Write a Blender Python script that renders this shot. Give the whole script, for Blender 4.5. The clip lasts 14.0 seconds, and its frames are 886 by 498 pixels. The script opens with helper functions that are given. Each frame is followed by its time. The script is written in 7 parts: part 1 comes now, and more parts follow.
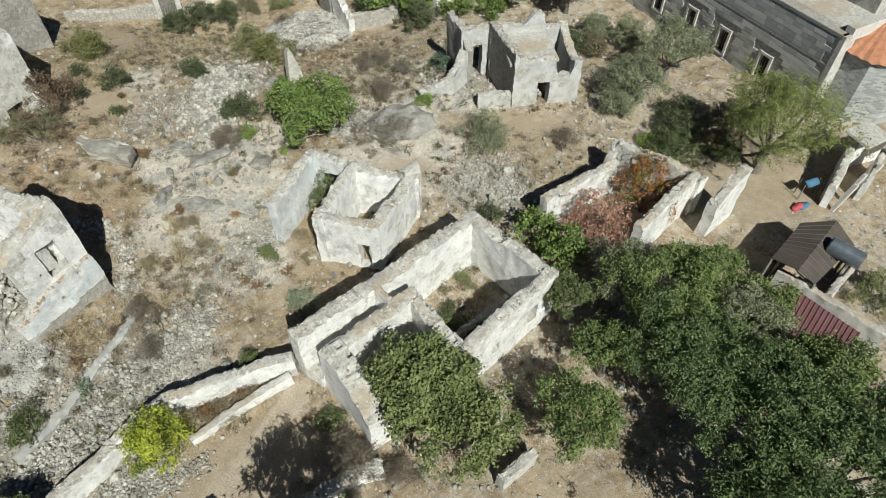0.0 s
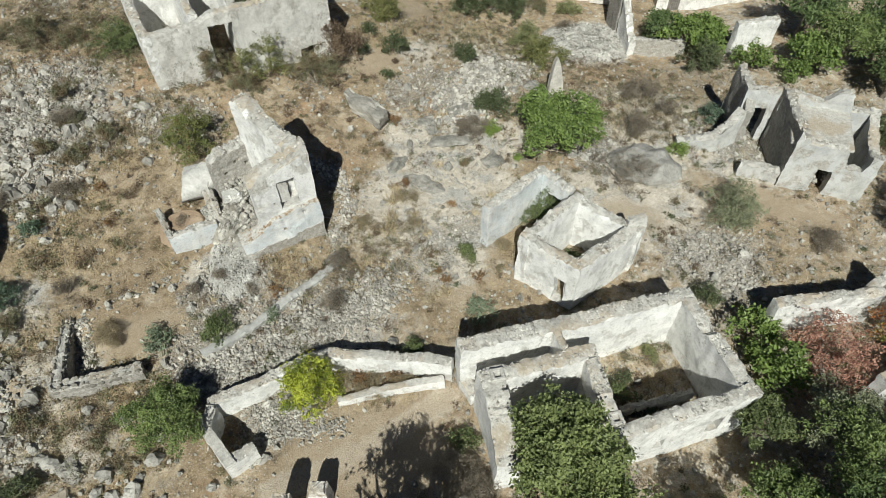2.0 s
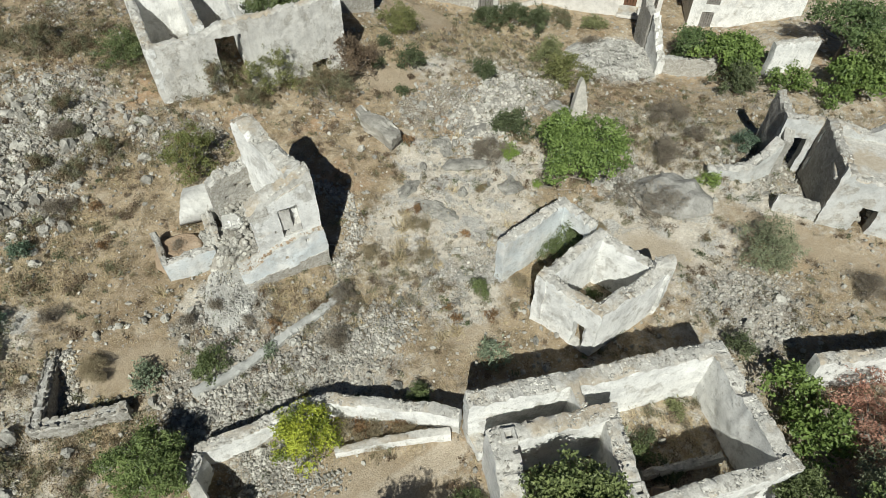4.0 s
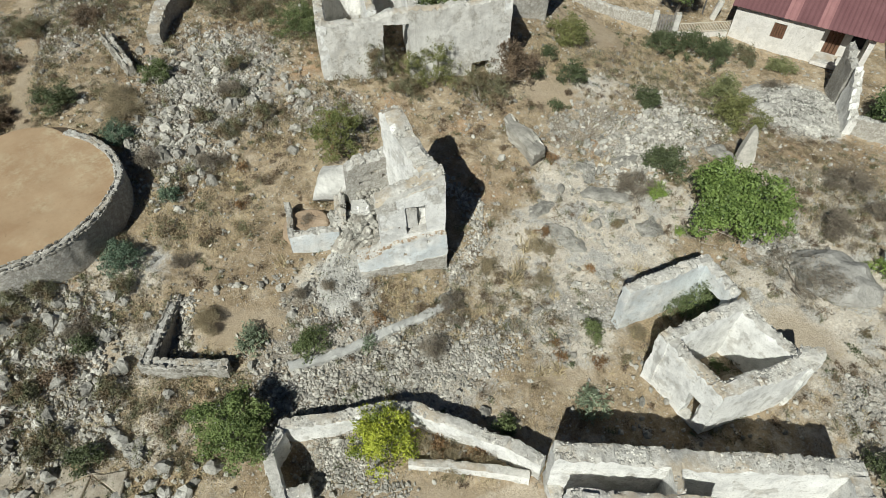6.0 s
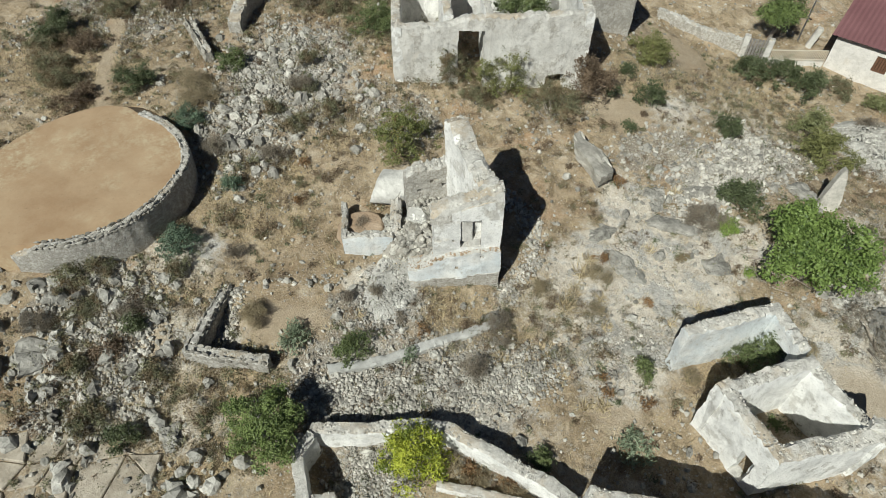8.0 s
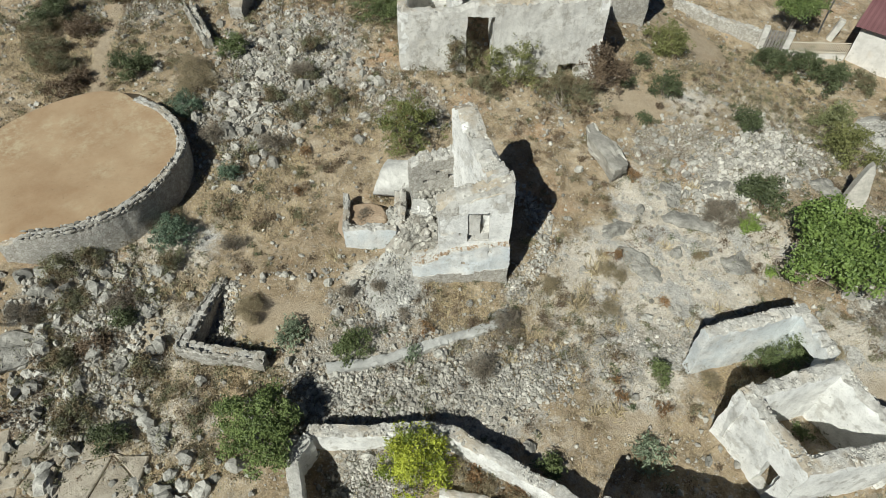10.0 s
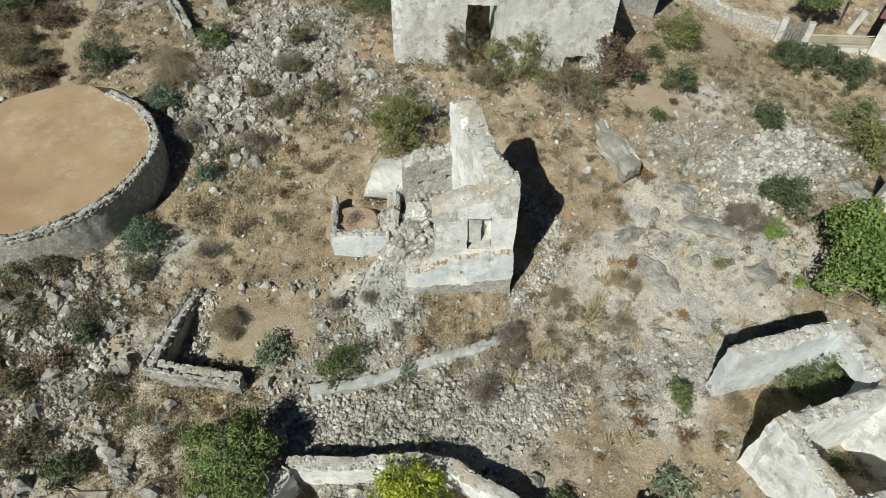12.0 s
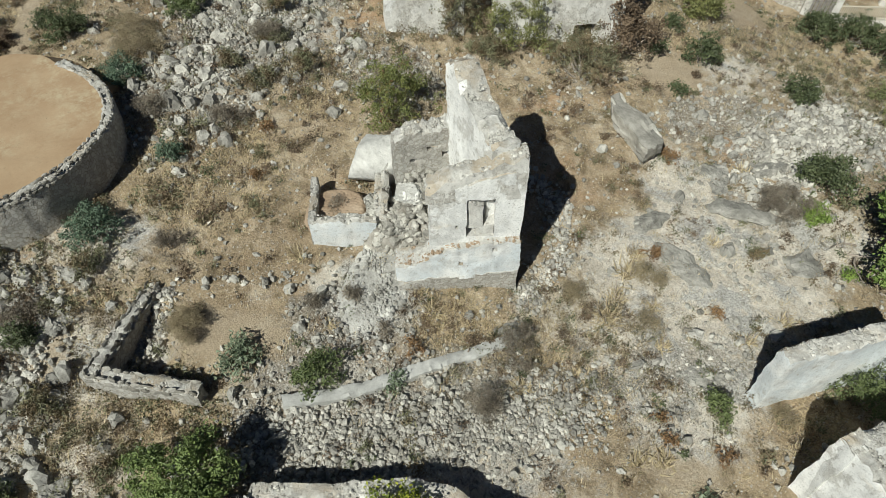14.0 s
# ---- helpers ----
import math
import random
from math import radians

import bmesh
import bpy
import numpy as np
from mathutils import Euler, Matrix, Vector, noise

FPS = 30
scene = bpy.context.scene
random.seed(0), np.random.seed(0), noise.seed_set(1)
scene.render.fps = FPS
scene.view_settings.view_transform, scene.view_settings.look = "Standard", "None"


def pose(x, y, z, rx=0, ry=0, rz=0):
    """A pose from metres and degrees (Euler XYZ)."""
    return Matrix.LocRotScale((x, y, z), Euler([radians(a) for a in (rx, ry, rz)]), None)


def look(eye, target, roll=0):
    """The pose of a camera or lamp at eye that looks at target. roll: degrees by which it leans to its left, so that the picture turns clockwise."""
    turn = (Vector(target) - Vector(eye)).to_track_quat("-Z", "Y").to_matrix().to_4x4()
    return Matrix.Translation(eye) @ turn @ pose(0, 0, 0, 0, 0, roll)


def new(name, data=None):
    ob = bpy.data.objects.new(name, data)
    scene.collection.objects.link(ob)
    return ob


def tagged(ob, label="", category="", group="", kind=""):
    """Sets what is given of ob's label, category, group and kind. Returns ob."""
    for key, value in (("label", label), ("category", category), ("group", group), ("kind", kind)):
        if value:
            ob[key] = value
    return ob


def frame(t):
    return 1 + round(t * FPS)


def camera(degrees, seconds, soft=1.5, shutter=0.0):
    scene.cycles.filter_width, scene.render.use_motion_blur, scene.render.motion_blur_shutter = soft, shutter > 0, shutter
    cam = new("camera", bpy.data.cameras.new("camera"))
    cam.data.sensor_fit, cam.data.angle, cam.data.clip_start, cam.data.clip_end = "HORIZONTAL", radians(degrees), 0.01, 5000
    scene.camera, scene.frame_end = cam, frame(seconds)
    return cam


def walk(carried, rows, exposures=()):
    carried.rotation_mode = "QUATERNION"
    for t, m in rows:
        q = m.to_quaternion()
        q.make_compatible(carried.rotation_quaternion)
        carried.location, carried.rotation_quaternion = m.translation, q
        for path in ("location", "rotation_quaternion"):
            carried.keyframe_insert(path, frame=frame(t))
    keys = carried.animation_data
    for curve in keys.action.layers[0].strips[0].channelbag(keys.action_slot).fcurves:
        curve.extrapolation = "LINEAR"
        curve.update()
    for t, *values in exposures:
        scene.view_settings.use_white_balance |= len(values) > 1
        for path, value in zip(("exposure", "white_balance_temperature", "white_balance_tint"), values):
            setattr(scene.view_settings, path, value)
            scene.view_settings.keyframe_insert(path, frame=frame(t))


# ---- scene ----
# flight: seconds, place, heading, tilt, roll
cam = camera(70.47, 14.0, soft=0.5)
PATH = [
    (0, 0.000, -0.000, 23.660, 0.24, -49.09, 0.10),
    (0.5, -0.079, 0.494, 23.677, 5.19, -48.98, 0.04),
    (1, -0.156, 0.928, 23.709, 13.13, -48.97, 0.00),
    (1.5, -0.301, 1.224, 23.774, 22.11, -49.12, -0.05),
    (2, -0.450, 1.595, 23.704, 27.50, -49.15, -0.10),
    (2.5, -0.846, 2.401, 23.492, 28.87, -49.17, -0.13),
    (2.7, -1.061, 2.728, 23.341, 29.01, -48.97, -0.06),
    (4.8, -1.625, 4.142, 23.096, 30.94, -49.05, -0.07),
    (5, -1.729, 4.233, 23.065, 32.47, -49.06, -0.02),
    (5.5, -2.010, 4.467, 23.006, 39.16, -49.07, 0.06),
    (6, -2.322, 4.826, 22.934, 46.02, -49.03, -0.06),
    (6.5, -2.613, 5.147, 22.942, 50.03, -49.05, -0.07),
    (7, -2.765, 5.365, 22.928, 52.25, -49.05, -0.14),
    (7.5, -2.897, 5.473, 22.897, 53.00, -49.02, -0.04),
    (8, -2.953, 5.556, 22.834, 53.84, -49.06, -0.03),
    (10.5, -3.933, 6.198, 21.277, 54.57, -49.21, 0.05),
    (11, -4.367, 6.511, 20.844, 54.58, -49.24, 0.04),
    (11.5, -4.694, 6.803, 20.453, 54.58, -49.16, 0.03),
    (12, -4.976, 7.091, 20.071, 54.52, -49.15, 0.11),
    (12.5, -5.248, 7.384, 19.546, 54.51, -49.23, 0.09),
    (13, -5.565, 7.705, 18.791, 54.57, -49.27, 0.03),
    (13.5, -5.994, 8.014, 18.013, 54.56, -49.37, -0.02),
    (14, -6.447, 8.300, 17.355, 54.45, -49.35, 0.02),
]
walk(cam, [(t, pose(x, y, z, 0, 0, yaw) @ pose(0, 0, 0, 90 + tilt) @ pose(0, 0, 0, 0, 0, roll))
           for t, x, y, z, yaw, tilt, roll in PATH],
     [(0.0, 0.12, 6300, 5), (14.0, 0.10, 6300, 4)])

# ---- light ----
SUN_AZ, SUN_EL = 22.0, 45.5      # shadows fall 22 degrees to the left of +y
sdir = Vector((math.sin(radians(SUN_AZ)) * math.cos(radians(SUN_EL)), -math.cos(radians(SUN_AZ)) * math.cos(radians(SUN_EL)),
               math.sin(radians(SUN_EL))))
world = bpy.data.worlds.new("sky")
scene.world = world
world.use_nodes = True
wn = world.node_tree.nodes
sky = wn.new("ShaderNodeTexSky")
sky.sky_type, sky.sun_disc = "NISHITA", False
sky.sun_elevation = radians(SUN_EL)
sky.sun_rotation = radians(180 - SUN_AZ)
sky.air_density, sky.dust_density, sky.ozone_density = 0.30, 0.0, 0.6      # dry, very clear air
world.node_tree.links.new(sky.outputs[0], wn["Background"].inputs[0])
wn["Background"].inputs[1].default_value = 0.05
sun = new("sun", bpy.data.lights.new("sun", "SUN"))
sun.data.energy, sun.data.angle, sun.data.color = 5.0, radians(0.53), (1.0, 0.975, 0.905)
sun.matrix_world = look(sdir * 80, (0, 0, 0))


# ---- materials ----
def make_mat(name, rough=0.9):
    m = bpy.data.materials.new(name)
    m.use_nodes = True
    b = m.node_tree.nodes["Principled BSDF"]
    b.inputs["Roughness"].default_value = rough
    b.inputs["Specular IOR Level"].default_value = 0.2
    return m, m.node_tree.nodes, m.node_tree.links, b


def node(ns, kind, **kw):
    n = ns.new(kind)
    for k, v in kw.items():
        n.inputs[k].default_value = v
    return n


def ramp(ns, ls, src, stops, mode="LINEAR"):
    r = ns.new("ShaderNodeValToRGB")
    r.color_ramp.interpolation = mode
    el = r.color_ramp.elements
    while len(el) < len(stops):
        el.new(0.5)
    for e, (p, c) in zip(el, stops):
        e.position = p
        e.color = (*c, 1) if len(c) == 3 else c
    ls.new(src, r.inputs[0])
    return r.outputs[0]


def grey(v):
    return (v, v, v)


def mix(ns, ls, f, a, b, how="MIX"):
    m = ns.new("ShaderNodeMix")
    m.data_type, m.blend_type = "RGBA", how
    if isinstance(f, (int, float)):
        m.inputs[0].default_value = f
    else:
        ls.new(f, m.inputs[0])
    for i, v in ((6, a), (7, b)):
        if isinstance(v, tuple):
            m.inputs[i].default_value = (*v, 1)
        else:
            ls.new(v, m.inputs[i])
    return m.outputs[2]


def maths(ns, ls, op, a, b=0.5):
    m = ns.new("ShaderNodeMath")
    m.operation, m.use_clamp = op, op in ("ADD", "SUBTRACT", "MULTIPLY")
    for i, v in enumerate((a, b)):
        if isinstance(v, (int, float)):
            m.inputs[i].default_value = v
        else:
            ls.new(v, m.inputs[i])
    return m.outputs[0]


def coords(ns):
    return ns.new("ShaderNodeNewGeometry").outputs["Position"]


def noise_tex(ns, ls, pos, scale, detail=6, rough=0.6, dist=0.0):
    n = node(ns, "ShaderNodeTexNoise", Scale=scale, Detail=detail, Roughness=rough, Distortion=dist)
    ls.new(pos, n.inputs["Vector"])
    return n.outputs["Fac"]


def voro(ns, ls, pos, scale, feature="F1", out="Distance", rnd=1.0):
    n = ns.new("ShaderNodeTexVoronoi")
    n.feature = feature
    n.inputs["Scale"].default_value = scale
    n.inputs["Randomness"].default_value = rnd
    ls.new(pos, n.inputs["Vector"])
    return n.outputs[out]


def bump(ns, ls, b, h, strength=0.5, dist=0.05):
    n = node(ns, "ShaderNodeBump", Strength=strength, Distance=dist)
    ls.new(h, n.inputs["Height"])
    ls.new(n.outputs[0], b.inputs["Normal"])


def plaster_mat(name, tone=(0.85, 0.84, 0.80), grime=(0.47, 0.465, 0.445), worn=0.5, blue=0.0, bare=0.5, top=1.0):
    """Limewashed rubble wall: plaster, grime, bare stone where the plaster is gone and on the broken tops."""
    m, ns, ls, b = make_mat(name, 0.95)
    pos = coords(ns)
    big = noise_tex(ns, ls, pos, 0.55, 5, 0.62)
    mid = noise_tex(ns, ls, pos, 2.2, 8, 0.7)
    fine = noise_tex(ns, ls, pos, 15, 7, 0.75)
    col = mix(ns, ls, ramp(ns, ls, mid, [(0.40, grey(0)), (0.72, grey(1))]), tone, tuple(c * 0.80 for c in tone))
    # thin grey weathering with a crumbly edge, and earth-coloured stains
    film = maths(ns, ls, "MULTIPLY", ramp(ns, ls, noise_tex(ns, ls, pos, 0.95, 9, 0.74, 0.5), [(0.50, grey(0)), (0.60, grey(1))]),
                 ramp(ns, ls, fine, [(0.36, grey(0.2)), (0.58, grey(0.85))]))
    col = mix(ns, ls, maths(ns, ls, "MULTIPLY", film, 0.85), col, grime)
    tan = ramp(ns, ls, noise_tex(ns, ls, pos, 0.7, 8, 0.7, 0.8), [(0.60, grey(0)), (0.70, grey(0.5))])
    col = mix(ns, ls, tan, col, tuple(c * t / 0.86 for c, t in zip((0.66, 0.58, 0.46), tone)))
    # rain streaks
    mp = ns.new("ShaderNodeMapping")
    mp.inputs["Scale"].default_value = (3.4, 3.4, 0.45)
    ls.new(pos, mp.inputs["Vector"])
    streak = noise_tex(ns, ls, mp.outputs[0], 1.0, 6, 0.68)
    col = mix(ns, ls, maths(ns, ls, "MULTIPLY", ramp(ns, ls, streak, [(0.55, grey(0)), (0.72, grey(1))]), 0.38), col,
              tuple(c * 0.85 for c in grime))
    if blue:
        col = mix(ns, ls, maths(ns, ls, "MULTIPLY", ramp(ns, ls, noise_tex(ns, ls, pos, 0.9, 6, 0.65), [(0.40, grey(0)), (0.58, grey(1))]), blue),
                  col, (0.55, 0.62, 0.66))
    # chips, dark dots painted as the shade in small holes, and lichen specks
    hole_shade = ramp(ns, ls, voro(ns, ls, pos, 2.3, "F1"), [(0.035, grey(1)), (0.075, grey(0))])
    col = mix(ns, ls, maths(ns, ls, "MULTIPLY", hole_shade, 0.75), col, (0.13, 0.12, 0.105))
    speck = ramp(ns, ls, noise_tex(ns, ls, pos, 26, 5, 0.7), [(0.55, grey(0)), (0.62, grey(1))])
    col = mix(ns, ls, maths(ns, ls, "MULTIPLY", speck, maths(ns, ls, "MULTIPLY", mid, 1.0)), col, (0.25, 0.24, 0.22))
    flake = ramp(ns, ls, noise_tex(ns, ls, pos, 3.6, 9, 0.75), [(0.60, grey(0)), (0.615, grey(1))])
    col = mix(ns, ls, maths(ns, ls, "MULTIPLY", flake, 0.75), col, (0.42, 0.395, 0.345))
    # bare stone, with courses bent by noise
    wv = ns.new("ShaderNodeTexNoise")
    wv.inputs["Scale"].default_value = 3.0
    ls.new(pos, wv.inputs["Vector"])
    wm = ns.new("ShaderNodeVectorMath")
    wm.operation = "MULTIPLY_ADD"
    ls.new(wv.outputs["Color"], wm.inputs[0])
    wm.inputs[1].default_value = (0.22, 0.22, 0.22)
    ls.new(pos, wm.inputs[2])
    bent = wm.outputs[0]
    cell = voro(ns, ls, bent, 7.5, "F1", "Color")
    edge = voro(ns, ls, bent, 7.5, "DISTANCE_TO_EDGE")
    gap = ramp(ns, ls, maths(ns, ls, "ADD", edge, maths(ns, ls, "MULTIPLY", mid, 0.06)), [(0.03, grey(0.9)), (0.11, grey(0))])
    stone = mix(ns, ls, gap, mix(ns, ls, cell, tuple(c * top for c in (0.36, 0.34, 0.30)), tuple(c * top for c in (0.66, 0.635, 0.575))),
                tuple(c * top for c in (0.26, 0.225, 0.18)))
    sep = ns.new("ShaderNodeSeparateXYZ")
    geo = ns.new("ShaderNodeNewGeometry")
    ls.new(geo.outputs["Normal"], sep.inputs[0])
    upf = ramp(ns, ls, maths(ns, ls, "ADD", sep.outputs[2], maths(ns, ls, "MULTIPLY", mid, 0.25)), [(0.52, grey(0)), (0.72, grey(1))])
    lost = ramp(ns, ls, noise_tex(ns, ls, pos, 1.1, 9, 0.7), [(0.67 - 0.2 * worn, grey(0)), (0.69 - 0.2 * worn, grey(1))])
    lost = maths(ns, ls, "MULTIPLY", lost, bare)
    topc = mix(ns, ls, ramp(ns, ls, noise_tex(ns, ls, pos, 5.0, 8, 0.75), [(0.36, grey(0)), (0.64, grey(1))]), tuple(c * top for c in (0.36, 0.345, 0.31)), tuple(c * top for c in (0.70, 0.68, 0.63)))
    topc = mix(ns, ls, maths(ns, ls, "MULTIPLY", ramp(ns, ls, big, [(0.5, grey(0)), (0.60, grey(1))]), 0.75), topc, tuple(c * top for c in (0.44, 0.355, 0.245)))
    topc = mix(ns, ls, 0.2, topc, stone)
    col = mix(ns, ls, lost, col, stone)
    col = mix(ns, ls, upf, col, topc)
    col = mix(ns, ls, 0.30, col, mix(ns, ls, ramp(ns, ls, fine, [(0.3, grey(0)), (0.66, grey(1))]), (0.45, 0.45, 0.45), (1.0, 1.0, 1.0)), "MULTIPLY")
    ls.new(col, b.inputs["Base Color"])
    plain = mix(ns, ls, 0.5, maths(ns, ls, "MULTIPLY", mid, 0.6), maths(ns, ls, "MULTIPLY", fine, 0.35))
    rubble = mix(ns, ls, 0.75, edge, fine)
    bump(ns, ls, b, mix(ns, ls, maths(ns, ls, "MAXIMUM", lost, upf), plain, rubble), 0.85, 0.07)
    return m


def stone_mat(name, dark=(0.27, 0.258, 0.228), light=(0.54, 0.52, 0.47), lichen_shade=0.4):
    m, ns, ls, b = make_mat(name, 0.92)
    pos = coords(ns)
    rnd = ns.new("ShaderNodeNewGeometry").outputs["Random Per Island"]
    n1 = noise_tex(ns, ls, pos, 1.6, 8, 0.68)
    n2 = noise_tex(ns, ls, pos, 9, 6, 0.7)
    col = mix(ns, ls, ramp(ns, ls, n1, [(0.36, grey(0)), (0.66, grey(1))]), dark, light)
    col = mix(ns, ls, 0.7, col, mix(ns, ls, rnd, (0.42, 0.41, 0.39), (1.35, 1.34, 1.31)), "MULTIPLY")
    # lichen blotches, coloured darker to stand in for shaded crevices
    col = mix(ns, ls, maths(ns, ls, "MULTIPLY", ramp(ns, ls, n2, [(0.5, grey(0)), (0.68, grey(1))]), lichen_shade), col, (0.11, 0.103, 0.09))
    ls.new(col, b.inputs["Base Color"])
    bump(ns, ls, b, mix(ns, ls, 0.35, n2, noise_tex(ns, ls, pos, 2.6, 8, 0.72)), 0.7, 0.10)
    return m


def leaf_mat(name, dark, light, dead=None, share=0.0):
    m, ns, ls, b = make_mat(name, 0.5)
    b.inputs["Specular IOR Level"].default_value = 0.4
    pos = coords(ns)
    rnd = ns.new("ShaderNodeNewGeometry").outputs["Random Per Island"]
    col = mix(ns, ls, rnd, dark, light)
    col = mix(ns, ls, ramp(ns, ls, noise_tex(ns, ls, pos, 1.3, 3), [(0.42, grey(0)), (0.62, grey(0.6))]), col, tuple(min(1.0, c * 1.35) for c in light))
    if dead:
        col = mix(ns, ls, ramp(ns, ls, noise_tex(ns, ls, pos, 1.7, 5), [(0.62 - share * 0.3, grey(0)), (0.70 - share * 0.3, grey(1))]), col, dead)
    ls.new(col, b.inputs["Base Color"])
    tr = ns.new("ShaderNodeBsdfTranslucent")
    ls.new(col, tr.inputs[0])
    mx = ns.new("ShaderNodeMixShader")
    mx.inputs[0].default_value = 0.25
    ls.new(b.outputs[0], mx.inputs[1])
    ls.new(tr.outputs[0], mx.inputs[2])
    ls.new(mx.outputs[0], ns["Material Output"].inputs[0])
    return m


def simple_mat(name, a, c, scale=3.0, rough=0.85, rel=0.2, metal=0.0):
    m, ns, ls, b = make_mat(name, rough)
    pos = coords(ns)
    n1 = noise_tex(ns, ls, pos, scale, 7, 0.65)
    n2 = noise_tex(ns, ls, pos, scale * 8, 4, 0.6)
    col = mix(ns, ls, ramp(ns, ls, n1, [(0.32, grey(0)), (0.7, grey(1))]), a, c)
    col = mix(ns, ls, 0.3, col, mix(ns, ls, n2, (0.55, 0.55, 0.55), (1.0, 1.0, 1.0)), "MULTIPLY")
    ls.new(col, b.inputs["Base Color"])
    b.inputs["Metallic"].default_value = metal
    bump(ns, ls, b, n2, rel, 0.03)
    return m


WHITE = plaster_mat("limewash_plaster")
WORN = plaster_mat("worn_plaster", (0.66, 0.64, 0.59), (0.36, 0.34, 0.31), 0.6, 0, 0.8)
BLUEISH = plaster_mat("blue_limewash", (0.79, 0.785, 0.75), (0.46, 0.45, 0.43), 0.3, 0.5, 0.35)
BARE = plaster_mat("rubble_masonry", (0.54, 0.51, 0.455), (0.32, 0.30, 0.265), 1.4, 0, 1.0, 0.9)
GREYWALL = plaster_mat("grey_masonry", (0.40, 0.38, 0.34), (0.24, 0.23, 0.21), 1.2, 0, 0.9, 0.75)
DRYSTONE = plaster_mat("dry_stone_masonry", (0.33, 0.31, 0.275), (0.20, 0.19, 0.17), 2.2, 0, 1.0, 0.85)
CLEAN = plaster_mat("white_house_paint", (0.74, 0.71, 0.66), (0.52, 0.49, 0.44), 0.1, 0, 0.15)
STONE = stone_mat("limestone")
PALE = stone_mat("pale_rubble", (0.33, 0.315, 0.28), (0.60, 0.575, 0.52), 0.3)
OUTCROP = stone_mat("weathered_outcrop", (0.25, 0.243, 0.218), (0.54, 0.522, 0.475), 0.5)
BEDROCK = stone_mat("bedrock", (0.27, 0.235, 0.185), (0.44, 0.395, 0.325), 0.35)
RUBBLE = stone_mat("wall_rubble", (0.30, 0.29, 0.265), (0.60, 0.585, 0.54), 0.3)
BRIGHT = stone_mat("fallen_plaster_block", (0.50, 0.49, 0.46), (0.76, 0.75, 0.71), 0.25)
LEDGE = stone_mat("lichened_ledge_rock", (0.20, 0.193, 0.172), (0.52, 0.505, 0.46), 0.6)
SCREE = stone_mat("pale_mortar_scree", (0.33, 0.32, 0.295), (0.52, 0.51, 0.48), 0.3)
MORTAR = stone_mat("crumbled_mortar", (0.17, 0.155, 0.13), (0.42, 0.395, 0.35), 0.5)
COPING = stone_mat("wall_top_stones", (0.36, 0.345, 0.31), (0.68, 0.66, 0.61), 0.45)
WOOD = simple_mat("brown_wood", (0.105, 0.055, 0.034), (0.175, 0.095, 0.058), 4)
GREYWOOD = simple_mat("grey_wood", (0.14, 0.13, 0.12), (0.30, 0.28, 0.25), 5)
# near-black colour that paints unlit interiors behind windows
DARK = simple_mat("interior_shade", (0.02, 0.02, 0.02), (0.05, 0.045, 0.04), 2)
BARK = simple_mat("bark", (0.13, 0.11, 0.09), (0.30, 0.27, 0.23), 6)
DEADWOOD = simple_mat("bleached_twigs", (0.26, 0.22, 0.18), (0.42, 0.37, 0.31), 6)
EARTH = simple_mat("earth_fill", (0.28, 0.20, 0.13), (0.42, 0.33, 0.24), 1.5)
REDMETAL = simple_mat("red_sheet_metal", (0.150, 0.072, 0.076), (0.195, 0.098, 0.101), 0.8, 0.5, 0.05)
PINKMETAL = simple_mat("faded_red_sheet", (0.28, 0.14, 0.14), (0.34, 0.18, 0.175), 1.2, 0.5, 0.05)
BROWNMETAL = simple_mat("brown_roofing", (0.075, 0.065, 0.055), (0.12, 0.10, 0.085), 1.0, 0.6, 0.1)
TILE = simple_mat("clay_roof_tiles", (0.38, 0.16, 0.085), (0.54, 0.28, 0.17), 2.5, 0.85, 0.3)
IRON = simple_mat("iron", (0.12, 0.12, 0.12), (0.25, 0.24, 0.23), 5, 0.5, 0.1, 0.6)
STEEL = simple_mat("water_tank_steel", (0.20, 0.24, 0.27), (0.38, 0.42, 0.45), 2, 0.35, 0.05, 0.7)
FENCE = simple_mat("cream_painted_metal", (0.55, 0.50, 0.40), (0.66, 0.60, 0.50), 3, 0.6)
BLUE = simple_mat("blue_plastic", (0.05, 0.13, 0.22), (0.10, 0.22, 0.32), 2, 0.5)
RED = simple_mat("red_cloth", (0.42, 0.06, 0.09), (0.55, 0.12, 0.14), 2, 0.7)


def ashlar_mat():
    m, ns, ls, b = make_mat("grey_ashlar", 0.9)
    tc = ns.new("ShaderNodeTexCoord")
    mp = ns.new("ShaderNodeMapping")
    mp.inputs["Rotation"].default_value = (radians(90), 0, 0)
    ls.new(tc.outputs["Object"], mp.inputs["Vector"])
    br = ns.new("ShaderNodeTexBrick")
    br.offset = 0.5
    for k, v in (("Scale", 2.6), ("Mortar Size", 0.012), ("Bias", 0.0), ("Brick Width", 0.62), ("Row Height", 0.30)):
        br.inputs[k].default_value = v
    br.inputs["Color1"].default_value = (0.32, 0.335, 0.33, 1)
    br.inputs["Color2"].default_value = (0.56, 0.575, 0.55, 1)
    br.inputs["Mortar"].default_value = (0.46, 0.46, 0.44, 1)
    ls.new(mp.outputs[0], br.inputs["Vector"])
    pos = coords(ns)
    n1 = noise_tex(ns, ls, pos, 0.9, 6)
    col = mix(ns, ls, 0.6, br.outputs["Color"], mix(ns, ls, n1, (0.55, 0.56, 0.58), (1.0, 0.99, 0.96)), "MULTIPLY")
    ls.new(col, b.inputs["Base Color"])
    bump(ns, ls, b, br.outputs["Fac"], -0.3, 0.03)
    return m


ASHLAR = ashlar_mat()


